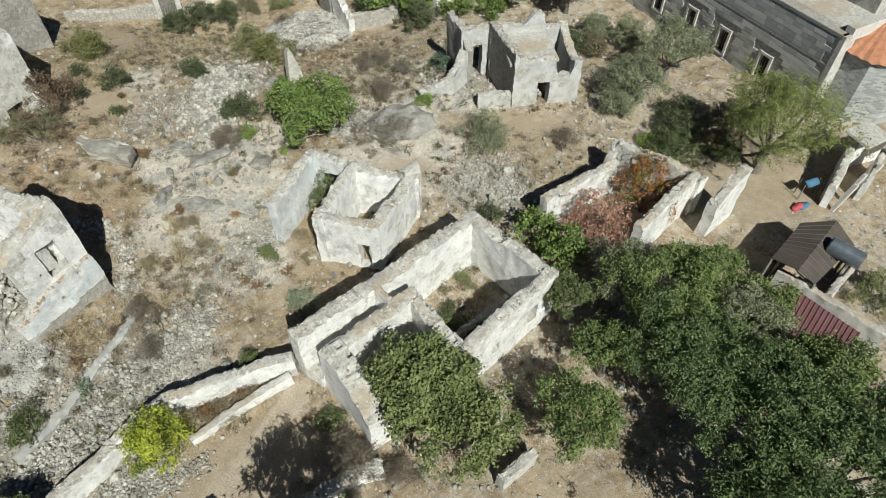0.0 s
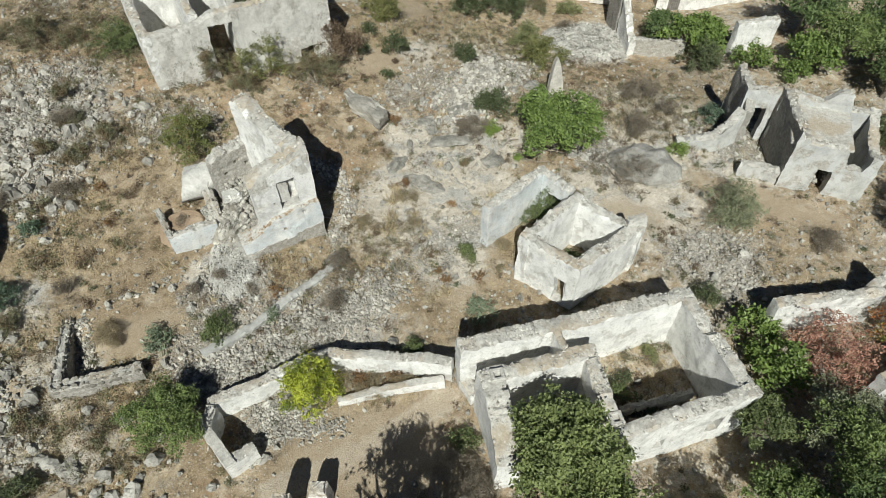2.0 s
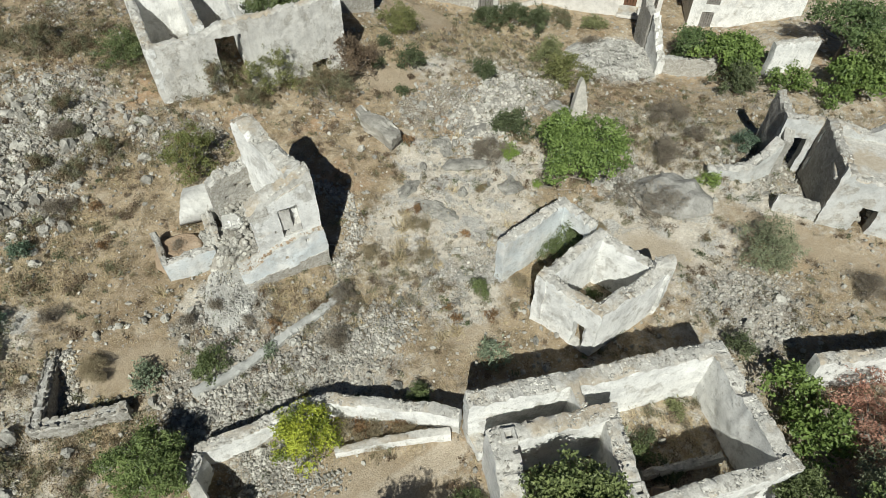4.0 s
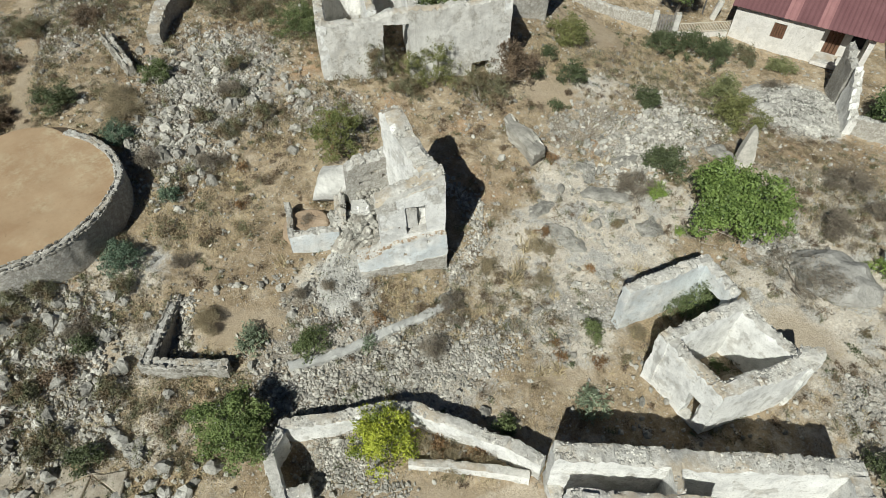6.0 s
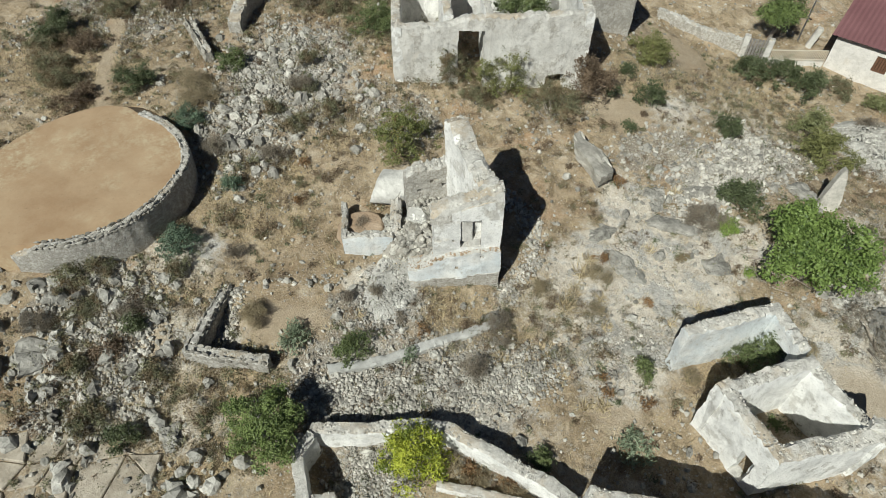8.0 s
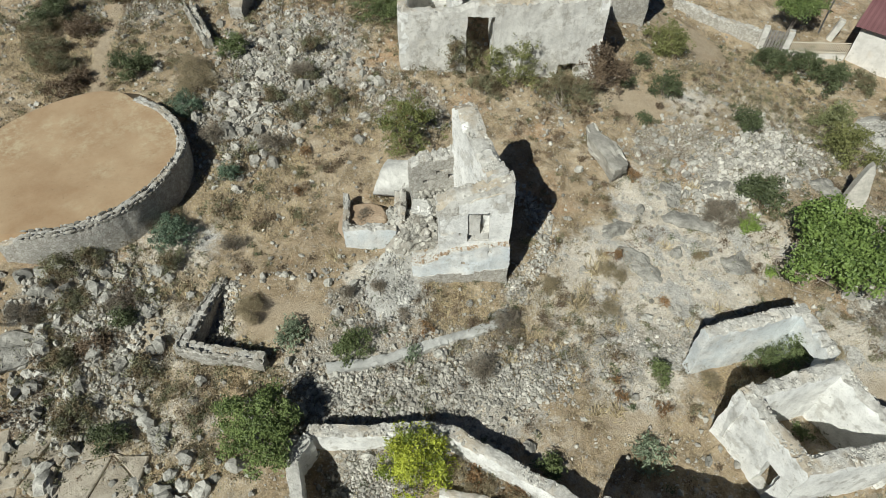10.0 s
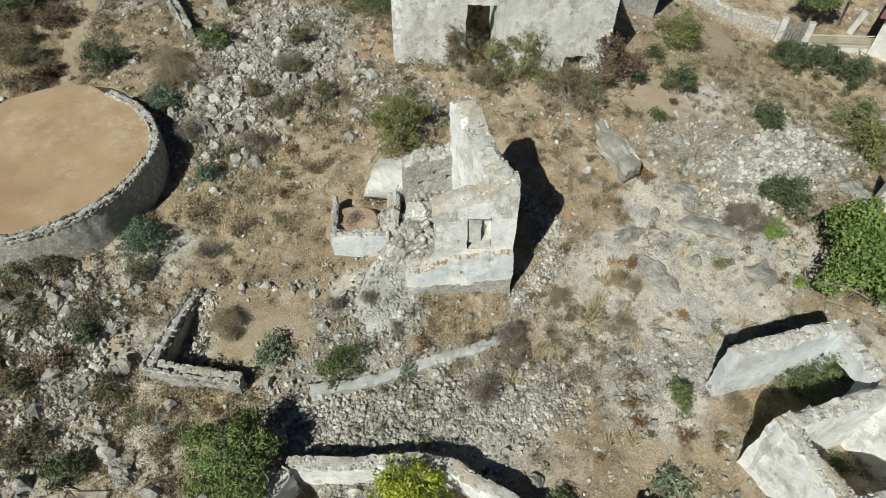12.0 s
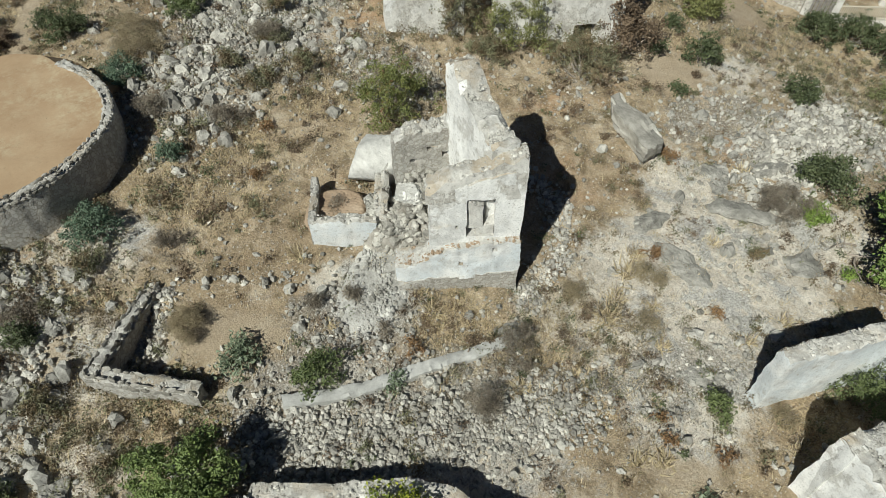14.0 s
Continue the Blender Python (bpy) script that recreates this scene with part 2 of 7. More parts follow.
def ashlar_piece_mat(name, island=False):
    """Dressed grey stone: each block has its own shade."""
    m, ns, ls, b = make_mat(name, 0.9)
    pos = coords(ns)
    rnd = ns.new("ShaderNodeNewGeometry").outputs["Random Per Island"] if island else ns.new("ShaderNodeObjectInfo").outputs["Random"]
    n1 = noise_tex(ns, ls, pos, 0.8, 6)
    n2 = noise_tex(ns, ls, pos, 11, 6, 0.7)
    col = ramp(ns, ls, rnd, [(0.0, (0.40, 0.42, 0.41)), (0.45, (0.56, 0.58, 0.56)), (0.8, (0.66, 0.67, 0.63)), (1.0, (0.80, 0.80, 0.75))])
    col = mix(ns, ls, 0.5, col, mix(ns, ls, n1, (0.55, 0.57, 0.60), (1.2, 1.18, 1.12)), "MULTIPLY")
    col = mix(ns, ls, 0.4, col, mix(ns, ls, n2, (0.45, 0.45, 0.45), (1.2, 1.2, 1.2)), "MULTIPLY")
    ls.new(col, b.inputs["Base Color"])
    bump(ns, ls, b, n2, 0.15, 0.02)
    return m


def wall_stone_mat():
    """Field stone: each one has its own grey."""
    m, ns, ls, b = make_mat("field_stone", 0.95)
    pos = coords(ns)
    rnd = ns.new("ShaderNodeObjectInfo").outputs["Random"]
    n1, n2 = noise_tex(ns, ls, pos, 3.0, 7, 0.7), noise_tex(ns, ls, pos, 14, 6, 0.7)
    col = ramp(ns, ls, rnd, [(0.0, (0.17, 0.16, 0.138)), (0.5, (0.28, 0.266, 0.235)), (1.0, (0.43, 0.41, 0.37))])
    col = mix(ns, ls, 0.5, col, mix(ns, ls, n1, (0.45, 0.44, 0.42), (1.3, 1.28, 1.22)), "MULTIPLY")
    ls.new(col, b.inputs["Base Color"])
    bump(ns, ls, b, n2, 0.7, 0.05)
    return m


WALLSTONE = wall_stone_mat()
BLOCKSTONE = ashlar_piece_mat("dressed_stone")
BLOCKSTONE_JOINED = ashlar_piece_mat("dressed_stone_joined", True)
LEAF = {
    "fig": leaf_mat("fig_leaves", (0.055, 0.095, 0.022), (0.200, 0.270, 0.075)),
    "courtfig": leaf_mat("courtyard_fig_leaves", (0.060, 0.085, 0.028), (0.235, 0.275, 0.105)),
    "green": leaf_mat("green_leaves", (0.060, 0.085, 0.030), (0.155, 0.185, 0.075)),
    "dark": leaf_mat("dark_green_leaves", (0.045, 0.062, 0.028), (0.125, 0.145, 0.070)),
    "darktree": leaf_mat("deep_green_leaves", (0.042, 0.070, 0.025), (0.150, 0.205, 0.078)),
    "grove": leaf_mat("grove_leaves", (0.070, 0.105, 0.034), (0.21, 0.265, 0.090)),
    "olive": leaf_mat("olive_leaves", (0.115, 0.135, 0.075), (0.29, 0.31, 0.19)),
    "greyolive": leaf_mat("grey_olive_leaves", (0.070, 0.074, 0.038), (0.225, 0.222, 0.130), (0.20, 0.155, 0.09), 0.5),
    "yellowgreen": leaf_mat("yellow_green_leaves", (0.085, 0.094, 0.030), (0.225, 0.228, 0.088)),
    "pepper": leaf_mat("open_tree_leaves", (0.085, 0.115, 0.030), (0.28, 0.315, 0.10)),
    "palegreen": leaf_mat("pale_green_leaves", (0.12, 0.135, 0.055), (0.25, 0.26, 0.125)),
    "lime": leaf_mat("lime_leaves", (0.12, 0.18, 0.035), (0.25, 0.33, 0.085)),
    "yellow": leaf_mat("yellow_leaves", (0.17, 0.205, 0.020), (0.44, 0.47, 0.065), (0.16, 0.20, 0.035), 0.35),
    "teal": leaf_mat("blue_green_leaves", (0.060, 0.095, 0.062), (0.15, 0.205, 0.135)),
    "agave": leaf_mat("grey_green_leaves", (0.10, 0.135, 0.080), (0.25, 0.29, 0.195)),
    "redgreen": leaf_mat("reddening_leaves", (0.075, 0.090, 0.026), (0.20, 0.215, 0.072), (0.20, 0.09, 0.045), 0.1),
    "brown": leaf_mat("brown_leaves", (0.075, 0.055, 0.036), (0.20, 0.145, 0.095)),
    "dry": leaf_mat("dry_twigs", (0.115, 0.096, 0.072), (0.27, 0.232, 0.178)),
    "drygrass": leaf_mat("dry_grass", (0.20, 0.165, 0.10), (0.38, 0.32, 0.21)),
    "pink": leaf_mat("pink_red_leaves", (0.30, 0.145, 0.105), (0.52, 0.31, 0.23), (0.14, 0.14, 0.065), 0.2),
    "orange": leaf_mat("autumn_leaves", (0.075, 0.10, 0.022), (0.20, 0.21, 0.055), (0.36, 0.15, 0.05), 0.62),
    "straw": leaf_mat("straw", (0.30, 0.24, 0.14), (0.50, 0.42, 0.27)),
    "rust": leaf_mat("rusty_dead_leaves", (0.15, 0.085, 0.04), (0.27, 0.17, 0.085)),
}
CONCRETE = simple_mat("old_concrete", (0.36, 0.355, 0.33), (0.50, 0.495, 0.465), 2.5, 0.95, 0.5)


# ---- mesh helpers ----
def hold(name, verts, faces, mat, parent=None, label="", smooth=False, m=None):
    me = bpy.data.meshes.new(name)
    if isinstance(faces, np.ndarray):
        faces = faces.tolist()
    if isinstance(verts, np.ndarray):
        verts = verts.tolist()
    me.from_pydata(verts, [], faces)
    for k in (mat if isinstance(mat, (list, tuple)) else [mat]):
        me.materials.append(k)
    if smooth:
        me.polygons.foreach_set("use_smooth", [True] * len(me.polygons))
    me.update()
    ob = new(name, me)
    if m is not None:
        ob.matrix_world = m
    if parent is not None:
        ob.parent = parent
    if label:
        ob["label"] = label
    return ob


def part(name, bm, mat, parent=None, label="", m=None):
    me = bpy.data.meshes.new(name)
    bmesh.ops.recalc_face_normals(bm, faces=bm.faces)
    bm.to_mesh(me)
    bm.free()
    me.materials.append(mat)
    ob = new(name, me)
    if m is not None:
        ob.matrix_local = m
    if parent is not None:
        ob.parent = parent
    if label:
        ob["label"] = label
    return ob


def thing(name, x=0, y=0, z=0, label="", category="", group="", kind=""):
    """An Empty at the foot of a thing, to hold its parts."""
    ob = new(name)
    ob.location = (x, y, z)
    ob.empty_display_size = 0.3
    return tagged(ob, label, category, group, kind)


def box_bm(sx, sy, sz, bev=0.0, at=(0, 0, 0)):
    bm = bmesh.new()
    bmesh.ops.create_cube(bm, size=1, matrix=Matrix.Translation(at) @ Matrix.Diagonal((sx, sy, sz, 1)))
    if bev:
        bmesh.ops.bevel(bm, geom=bm.edges[:], offset=bev, segments=1, affect="EDGES")
    return bm


def wob(p, amp, freq, seed=0.0):
    """Smooth pseudo-random shift of points, the same for the same place."""
    x, y, z = p[:, 0] * freq, p[:, 1] * freq, p[:, 2] * freq
    s = seed
    dx = np.sin(1.7 * x + 2.3 * y + s) + np.sin(3.1 * z - 1.3 * x + 1.7 * s) + 0.6 * np.sin(5.3 * y + 4.1 * z + s)
    dy = np.sin(2.1 * y - 1.9 * z + 2 * s) + np.sin(2.9 * x + 1.1 * z + s) + 0.6 * np.sin(4.7 * x - 5.9 * y + 3 * s)
    dz = np.sin(1.3 * z + 2.7 * x - s) + np.sin(2.3 * y - 3.3 * x + s) + 0.6 * np.sin(6.1 * z + 3.7 * y - s)
    return np.stack([dx, dy, dz], 1) * (amp / 2.0)


def sstep(t):
    t = np.clip(t, 0, 1)
    return t * t * (3 - 2 * t)


def lay(x, y):
    """Height of the land without its small unevenness."""
    fx = 0.35 + 0.65 * sstep((1.5 - x) / 8)
    return 2.25 * sstep((-14.3 - x) / 19) - 2.45 * fx * sstep((y - 32) / 13.6)


def fbm(x, y, f=1.0, oct=4, seed=0.0):
    v, a = 0.0, 1.0
    for k in range(oct):
        c, s = math.cos(1.1 * k + seed), math.sin(1.1 * k + seed)
        u, w = (c * x - s * y) * f + 7.3 * k + seed, (s * x + c * y) * f - 3.1 * k
        v = v + a * (np.sin(u + 0.8 * np.sin(1.3 * w + seed)) * np.sin(1.17 * w + 0.9 * np.sin(0.9 * u)))
        a *= 0.55
        f *= 2.03
    return v / 1.9


def near_line(x, y, pts):
    """Distance of points from a line of points."""
    d = np.full(np.shape(x), 1e9)
    for (ax, ay), (bx, by) in zip(pts[:-1], pts[1:]):
        vx, vy = bx - ax, by - ay
        t = np.clip(((x - ax) * vx + (y - ay) * vy) / (vx * vx + vy * vy + 1e-9), 0, 1)
        d = np.minimum(d, np.hypot(x - ax - t * vx, y - ay - t * vy))
    return d


def blob(x, y, cx, cy, rx, ry, rot=0.0):
    c, s = math.cos(radians(rot)), math.sin(radians(rot))
    u, w = ((x - cx) * c + (y - cy) * s) / rx, (-(x - cx) * s + (y - cy) * c) / ry
    return sstep(1.6 - np.hypot(u, w) * 1.2)


# where loose stone lies, where the earth is bare, where dry grass stands
STONY = [(-13.5, 10.6, 2.4, 5.2, -60), (-13.3, 13.6, 2.0, 4.5, -40, 0.8), (-17.6, 12.6, 1.6, 2.6, 0), (-33, 15.5, 5.5, 3.2, 20, 0.75),
         (-36, 19.5, 5.0, 2.6, 10, 0.7), (-30.5, 13.0, 3.0, 3.0, 0), (-24.5, 3.0, 4.0, 2.2, 20, 0.9), (-20.5, 0.6, 3.5, 1.6, 0, 0.8), (-21.5, 2.6, 3.0, 2.0, 0, 0.8), (-12.5, 24.5, 3.8, 5.0, 0, 0.28),
         (-19.8, 17.2, 2.0, 2.2, 0), (-10.5, 44.8, 2.6, 3.6, -20), (-14.0, 36.0, 3.0, 4.5, 0, 0.7), (-17.5, 31.0, 2.6, 3.0, 0, 0.8), (2.5, 25.0, 2.5, 2.4, 0),
         (-10.2, 19.5, 1.6, 4.0, -20, 0.5), (-40, 26, 6, 5, 0, 0.5), (-46, 12, 5, 8, 0, 0.6), (-30.5, 4.0, 2.5, 2.5, 0), (-4.5, 30.3, 2.6, 2.0, 0),
         (-12.0, 8.3, 1.3, 1.5, 0), (-27.3, 20.3, 3.2, 2.2, 0), (2.0, 36, 4, 3, 0)]
BAREEARTH = [(-7.5, 9.2, 3.8, 2.2, 35), (-2.2, 26.3, 2.0, 1.2, 0), (-20.8, 31.5, 1.6, 1.8, 0), (3.6, 30.6, 4.5, 1.0, 0), (-19.4, 9.0, 0.9, 2.2, -30),
             (16.5, 25.0, 5.0, 3.0, 0), (5.0, 6.0, 5.0, 3.0, 0), (-24.2, 40.8, 2.5, 2.0, 0), (-21.5, 4.2, 0.6, 1.0, 30), (-8.0, 17.6, 0.5, 1.2, -40)]
GRASSY = [(-18.5, 41.5, 5.5, 5.0, 0), (-9.0, 11.3, 2.2, 0.8, 35), (-4.5, 35.5, 4.5, 4.0, 0), (-22.5, 36.5, 3.0, 3.0, 0), (-15.3, 15.3, 2.2, 1.5, 0),
          (-6.0, 21.8, 1.4, 2.0, 30), (1.3, 17.0, 2.4, 2.0, -40), (-12.6, 18.3, 3.0, 2.0, 0), (-20, 3.5, 6.0, 4.0, 0), (-26, 11.5, 3.0, 3.0, 0), (-16, 5.5, 2.0, 2.5, 0), (-42, 7.0, 6.0, 4.0, 0), (-47, 17, 5.0, 6.0, 0), (-38, 24, 5.0, 3.0, 0), (-28.5, 17.0, 2.5, 2.0, 0)]
TRACK = [(-52, 13.4), (-48.0, 11.5), (-43.6, 10.2), (-40.3, 8.5), (-36.6, 7.2), (-34.6, 7.0)]
FOOTWAY = [(-10.1, 6.2), (-8.95, 7.5), (-7.9, 9.0), (-7.1, 10.6), (-6.05, 12.6)]


CHALK = [(-12.4, 23.8, 3.4, 6.0, -8, 1.0), (-9.5, 20.0, 2.2, 3.0, 0, 0.7), (-18.2, 13.6, 1.3, 1.9, -45, 1.2), (-14.5, 19.5, 1.6, 2.6, 0, 0.7), (-10.5, 28.5, 1.8, 2.0, 0, 0.8),
         (-15.5, 26.3, 1.5, 2.4, 50, 1.0), (-13.4, 12.4, 2.2, 5.0, -55, 0.55), (-34, 17.5, 5.0, 4.0, 0, 0.4), (-10.5, 45.0, 3.0, 3.5, 0, 1.0), (-14.5, 33.0, 2.6, 4.0, 0, 0.55),
         (2.2, 25.2, 2.0, 2.0, 0, 0.6), (-2.5, 27.5, 4.0, 3.0, 0, 0.6), (-4.5, 35.5, 4.5, 4.0, 0, 0.55), (-20.5, 3.2, 4.5, 2.4, 15, 0.55), (-24.5, 6.5, 1.6, 2.6, 0, 0.5), (-15.5, 38.5, 4.0, 4.0, 0, 0.6), (-19.0, 34.5, 2.0, 3.0, 0, 0.5), (-3.0, 31.0, 2.6, 2.2, 0, 0.6), (1.5, 33.0, 3.0, 1.4, 0, 0.5), (-21.5, 5.5, 0.9, 2.6, -40, 0.7)]


def chalk(x, y):
    """Where pale limestone dust and bare rock come to the surface."""
    v = np.zeros(np.shape(x))
    for b in CHALK:
        v = np.maximum(v, blob(x, y, *b[:5]) * b[5])
    v = np.maximum(v, 0.9 * sstep(1.5 - near_line(x, y, FOOTWAY) / 0.42))
    return np.clip(v * (0.8 + 0.5 * fbm(x, y, 0.8, 4, 6.0)) + 0.05 + 0.20 * sstep((x + 9) / 6) + 0.16 * fbm(x, y, 0.4, 3, 4.0), 0, 1)


def masks(x, y):
    st = np.zeros(np.shape(x))
    ea, gr = st.copy(), st.copy()
    for b in STONY:
        st = np.maximum(st, blob(x, y, *b[:5]) * (b[5] if len(b) > 5 else 1.0))
    for b in BAREEARTH:
        ea = np.maximum(ea, blob(x, y, *b))
    for b in GRASSY:
        gr = np.maximum(gr, blob(x, y, *b))
    ea = np.maximum(ea, sstep(1.5 - near_line(x, y, TRACK) / 0.45))
    ea = np.maximum(ea, sstep(1.5 - near_line(x, y, FOOTWAY) / 0.6))
    n = fbm(x, y, 0.55, 4, 2.0)
    st = np.clip(st * (0.75 + 0.5 * n) + 0.10 + 0.34 * fbm(x, y, 0.33, 4, 5.0), 0, 1) * (1 - 0.9 * ea)
    gr = np.clip(gr * (0.8 + 0.4 * n) + 0.12 + 0.30 * fbm(x, y, 0.31, 3, 9.0), 0, 1) * (1 - ea)
    return st, ea, gr


def rough_land(x, y):
    st, ea, gr = masks(x, y)
    calm = 1 - 0.85 * ea
    hollow = 0.85 * blob(x, y, -12.75, 7.35, 0.75, 0.85, 30) + 0.45 * blob(x, y, -20.25, 6.75, 0.8, 1.5, 42)
    return lay(x, y) - hollow + calm * (0.10 * fbm(x, y, 0.45, 3, 1.0) + 0.11 * fbm(x, y, 2.1, 3, 3.0) + st * 0.08 * fbm(x, y, 4.5, 2, 4.0))


def spot(x, y):
    return float(rough_land(np.array([x]), np.array([y]))[0])


def ground_mat():
    m, ns, ls, b = make_mat("dry_stony_ground", 0.97)
    pos = coords(ns)
    at = {}
    for k in ("stony", "earth", "grassy", "chalky"):
        a = ns.new("ShaderNodeAttribute")
        a.attribute_name = k
        at[k] = a.outputs["Fac"]
    n1 = noise_tex(ns, ls, pos, 0.35, 7, 0.62)
    n2 = noise_tex(ns, ls, pos, 1.9, 9, 0.72)
    n3 = noise_tex(ns, ls, pos, 13, 7, 0.78)
    n4 = noise_tex(ns, ls, pos, 34, 5, 0.7)
    dirt = mix(ns, ls, ramp(ns, ls, n1, [(0.35, grey(0)), (0.65, grey(1))]), (0.330, 0.250, 0.160), (0.465, 0.370, 0.252))
    red = ramp(ns, ls, noise_tex(ns, ls, pos, 0.28, 5, 0.6, 0.6), [(0.54, grey(0)), (0.68, grey(1))])
    dirt = mix(ns, ls, maths(ns, ls, "MULTIPLY", red, 0.6), dirt, (0.46, 0.275, 0.155))
    dirt = mix(ns, ls, ramp(ns, ls, n2, [(0.48, grey(0)), (0.62, grey(0.7))]), dirt, (0.170, 0.126, 0.078))
    dust = ramp(ns, ls, noise_tex(ns, ls, pos, 0.75, 8, 0.7, 0.4), [(0.50, grey(0)), (0.64, grey(0.8))])
    dirt = mix(ns, ls, dust, dirt, (0.57, 0.485, 0.37))
    worn = noise_tex(ns, ls, pos, 1.05, 6, 0.66, 0.7)
    # worn earth patches, their colour deepened to stand in for small shadows
    dirt = mix(ns, ls, ramp(ns, ls, worn, [(0.50, grey(0)), (0.60, grey(0.72))]), dirt, (0.150, 0.112, 0.066))
    dirt = mix(ns, ls, ramp(ns, ls, worn, [(0.34, grey(0.7)), (0.43, grey(0))]), dirt, (0.60, 0.50, 0.365))
    # straw-coloured litter
    litter = maths(ns, ls, "MULTIPLY", ramp(ns, ls, noise_tex(ns, ls, pos, 5, 8, 0.8, 1.5), [(0.46, grey(0)), (0.56, grey(1))]),
                   maths(ns, ls, "ADD", at["grassy"], 0.2))
    col = mix(ns, ls, litter, dirt, (0.54, 0.43, 0.26))
    # limestone dust, with grey rock showing through it
    powder = mix(ns, ls, ramp(ns, ls, noise_tex(ns, ls, pos, 3.2, 9, 0.75), [(0.36, grey(0)), (0.62, grey(1))]), (0.54, 0.475, 0.38), (0.80, 0.745, 0.65))
    live = mix(ns, ls, ramp(ns, ls, n3, [(0.36, grey(0)), (0.62, grey(1))]), (0.38, 0.37, 0.345), (0.66, 0.65, 0.61))
    powder = mix(ns, ls, ramp(ns, ls, noise_tex(ns, ls, pos, 0.62, 8, 0.66, 0.5), [(0.52, grey(0)), (0.57, grey(0.9))]), powder, live)
    veil = ramp(ns, ls, maths(ns, ls, "ADD", maths(ns, ls, "MULTIPLY", at["chalky"], 0.55), maths(ns, ls, "MULTIPLY", n2, 0.75)), [(0.48, grey(0)), (0.66, grey(0.92))])
    col = mix(ns, ls, veil, col, powder)
    # bed-rock, its dark tone painting the shaded gaps between stones, and chips
    rocky = ramp(ns, ls, maths(ns, ls, "ADD", maths(ns, ls, "MULTIPLY", n2, 0.75), maths(ns, ls, "MULTIPLY", at["stony"], 0.42)),
                 [(0.54, grey(0)), (0.64, grey(1))])
    rock = mix(ns, ls, ramp(ns, ls, n3, [(0.38, grey(0)), (0.60, grey(1))]), (0.075, 0.065, 0.050), (0.47, 0.445, 0.395))
    col = mix(ns, ls, maths(ns, ls, "MULTIPLY", rocky, 0.62), col, rock)
    for sc, lo in ((5.0, 0.15), (9.0, 0.20), (15.0, 0.22)):
        chip = ramp(ns, ls, voro(ns, ls, pos, sc, "F1"), [(lo, grey(1)), (lo + 0.05, grey(0))])
        tint = voro(ns, ls, pos, sc, "F1", "Color")
        sel = ramp(ns, ls, tint, [(0.54, grey(0)), (0.57, grey(1))])
        amount = maths(ns, ls, "ADD", maths(ns, ls, "MULTIPLY", at["stony"], 1.0), 0.30)
        chip = maths(ns, ls, "MULTIPLY", maths(ns, ls, "MULTIPLY", chip, sel), amount)
        col = mix(ns, ls, chip, col, mix(ns, ls, tint, (0.40, 0.38, 0.34), (0.76, 0.74, 0.685)))
        # small round dark dots, scattered at each chip scale
        twig = ramp(ns, ls, voro(ns, ls, pos, sc * 1.31, "F1"), [(0.12, grey(1)), (0.2, grey(0))])
        col = mix(ns, ls, maths(ns, ls, "MULTIPLY", twig, 0.4), col, (0.085, 0.068, 0.044))
    col = mix(ns, ls, maths(ns, ls, "MULTIPLY", at["earth"], 0.75), col, mix(ns, ls, n2, (0.40, 0.315, 0.213), (0.55, 0.46, 0.34)))
    col = mix(ns, ls, 0.42, col, mix(ns, ls, ramp(ns, ls, n3, [(0.37, grey(0)), (0.62, grey(1))]), (0.36, 0.36, 0.36), (1.15, 1.15, 1.15)), "MULTIPLY")
    col = mix(ns, ls, 0.18, col, mix(ns, ls, ramp(ns, ls, n4, [(0.36, grey(0)), (0.62, grey(1))]), (0.45, 0.44, 0.43), (1.25, 1.25, 1.24)), "MULTIPLY")
    ls.new(col, b.inputs["Base Color"])
    bump(ns, ls, b, mix(ns, ls, 0.2, mix(ns, ls, 0.5, n3, n2), n4), 1.0, 0.13)
    return m


def build_ground():
    """One sheet, fine where the flight passes and coarse out to the horizon."""
    def axis(lo, hi, step, far):
        mid = np.arange(lo, hi + 1e-6, step)
        out = np.geomspace(1.0, far, 14)
        return np.concatenate([lo - out[::-1], mid, hi + out])
    xs, ys = axis(-52, 30, 0.25, 1500), axis(-4, 62, 0.25, 1500)
    X, Y = np.meshgrid(xs, ys)
    x, y = X.ravel(), Y.ravel()
    z = rough_land(x, y)
    v = np.stack([x, y, z], 1)
    nx, ny = len(xs), len(ys)
    i = np.arange((ny - 1) * (nx - 1))
    r, c = i // (nx - 1), i % (nx - 1)
    a = r * nx + c
    f = np.stack([a, a + 1, a + nx + 1, a + nx], 1)
    me = bpy.data.meshes.new("ground")
    me.vertices.add(len(v))
    me.vertices.foreach_set("co", v.ravel().astype(np.float32))
    me.loops.add(f.size)
    me.loops.foreach_set("vertex_index", f.ravel().astype(np.int32))
    me.polygons.add(len(f))
    me.polygons.foreach_set("loop_start", np.arange(0, f.size, 4, dtype=np.int32))
    me.update(calc_edges=True)
    for k, vals in zip(("stony", "earth", "grassy"), masks(x, y)):
        at = me.attributes.new(k, "FLOAT", "POINT")
        at.data.foreach_set("value", vals.astype(np.float32))
    at = me.attributes.new("chalky", "FLOAT", "POINT")
    at.data.foreach_set("value", chalk(x, y).astype(np.float32))
    me.polygons.foreach_set("use_smooth", [True] * len(f))
    me.materials.append(ground_mat())
    ob = new("ground", me)
    return tagged(ob, "dry brown earth strewn with pale stones and straw", "ground", kind="structure")


ground = build_ground()


# ---- ruined walls ----


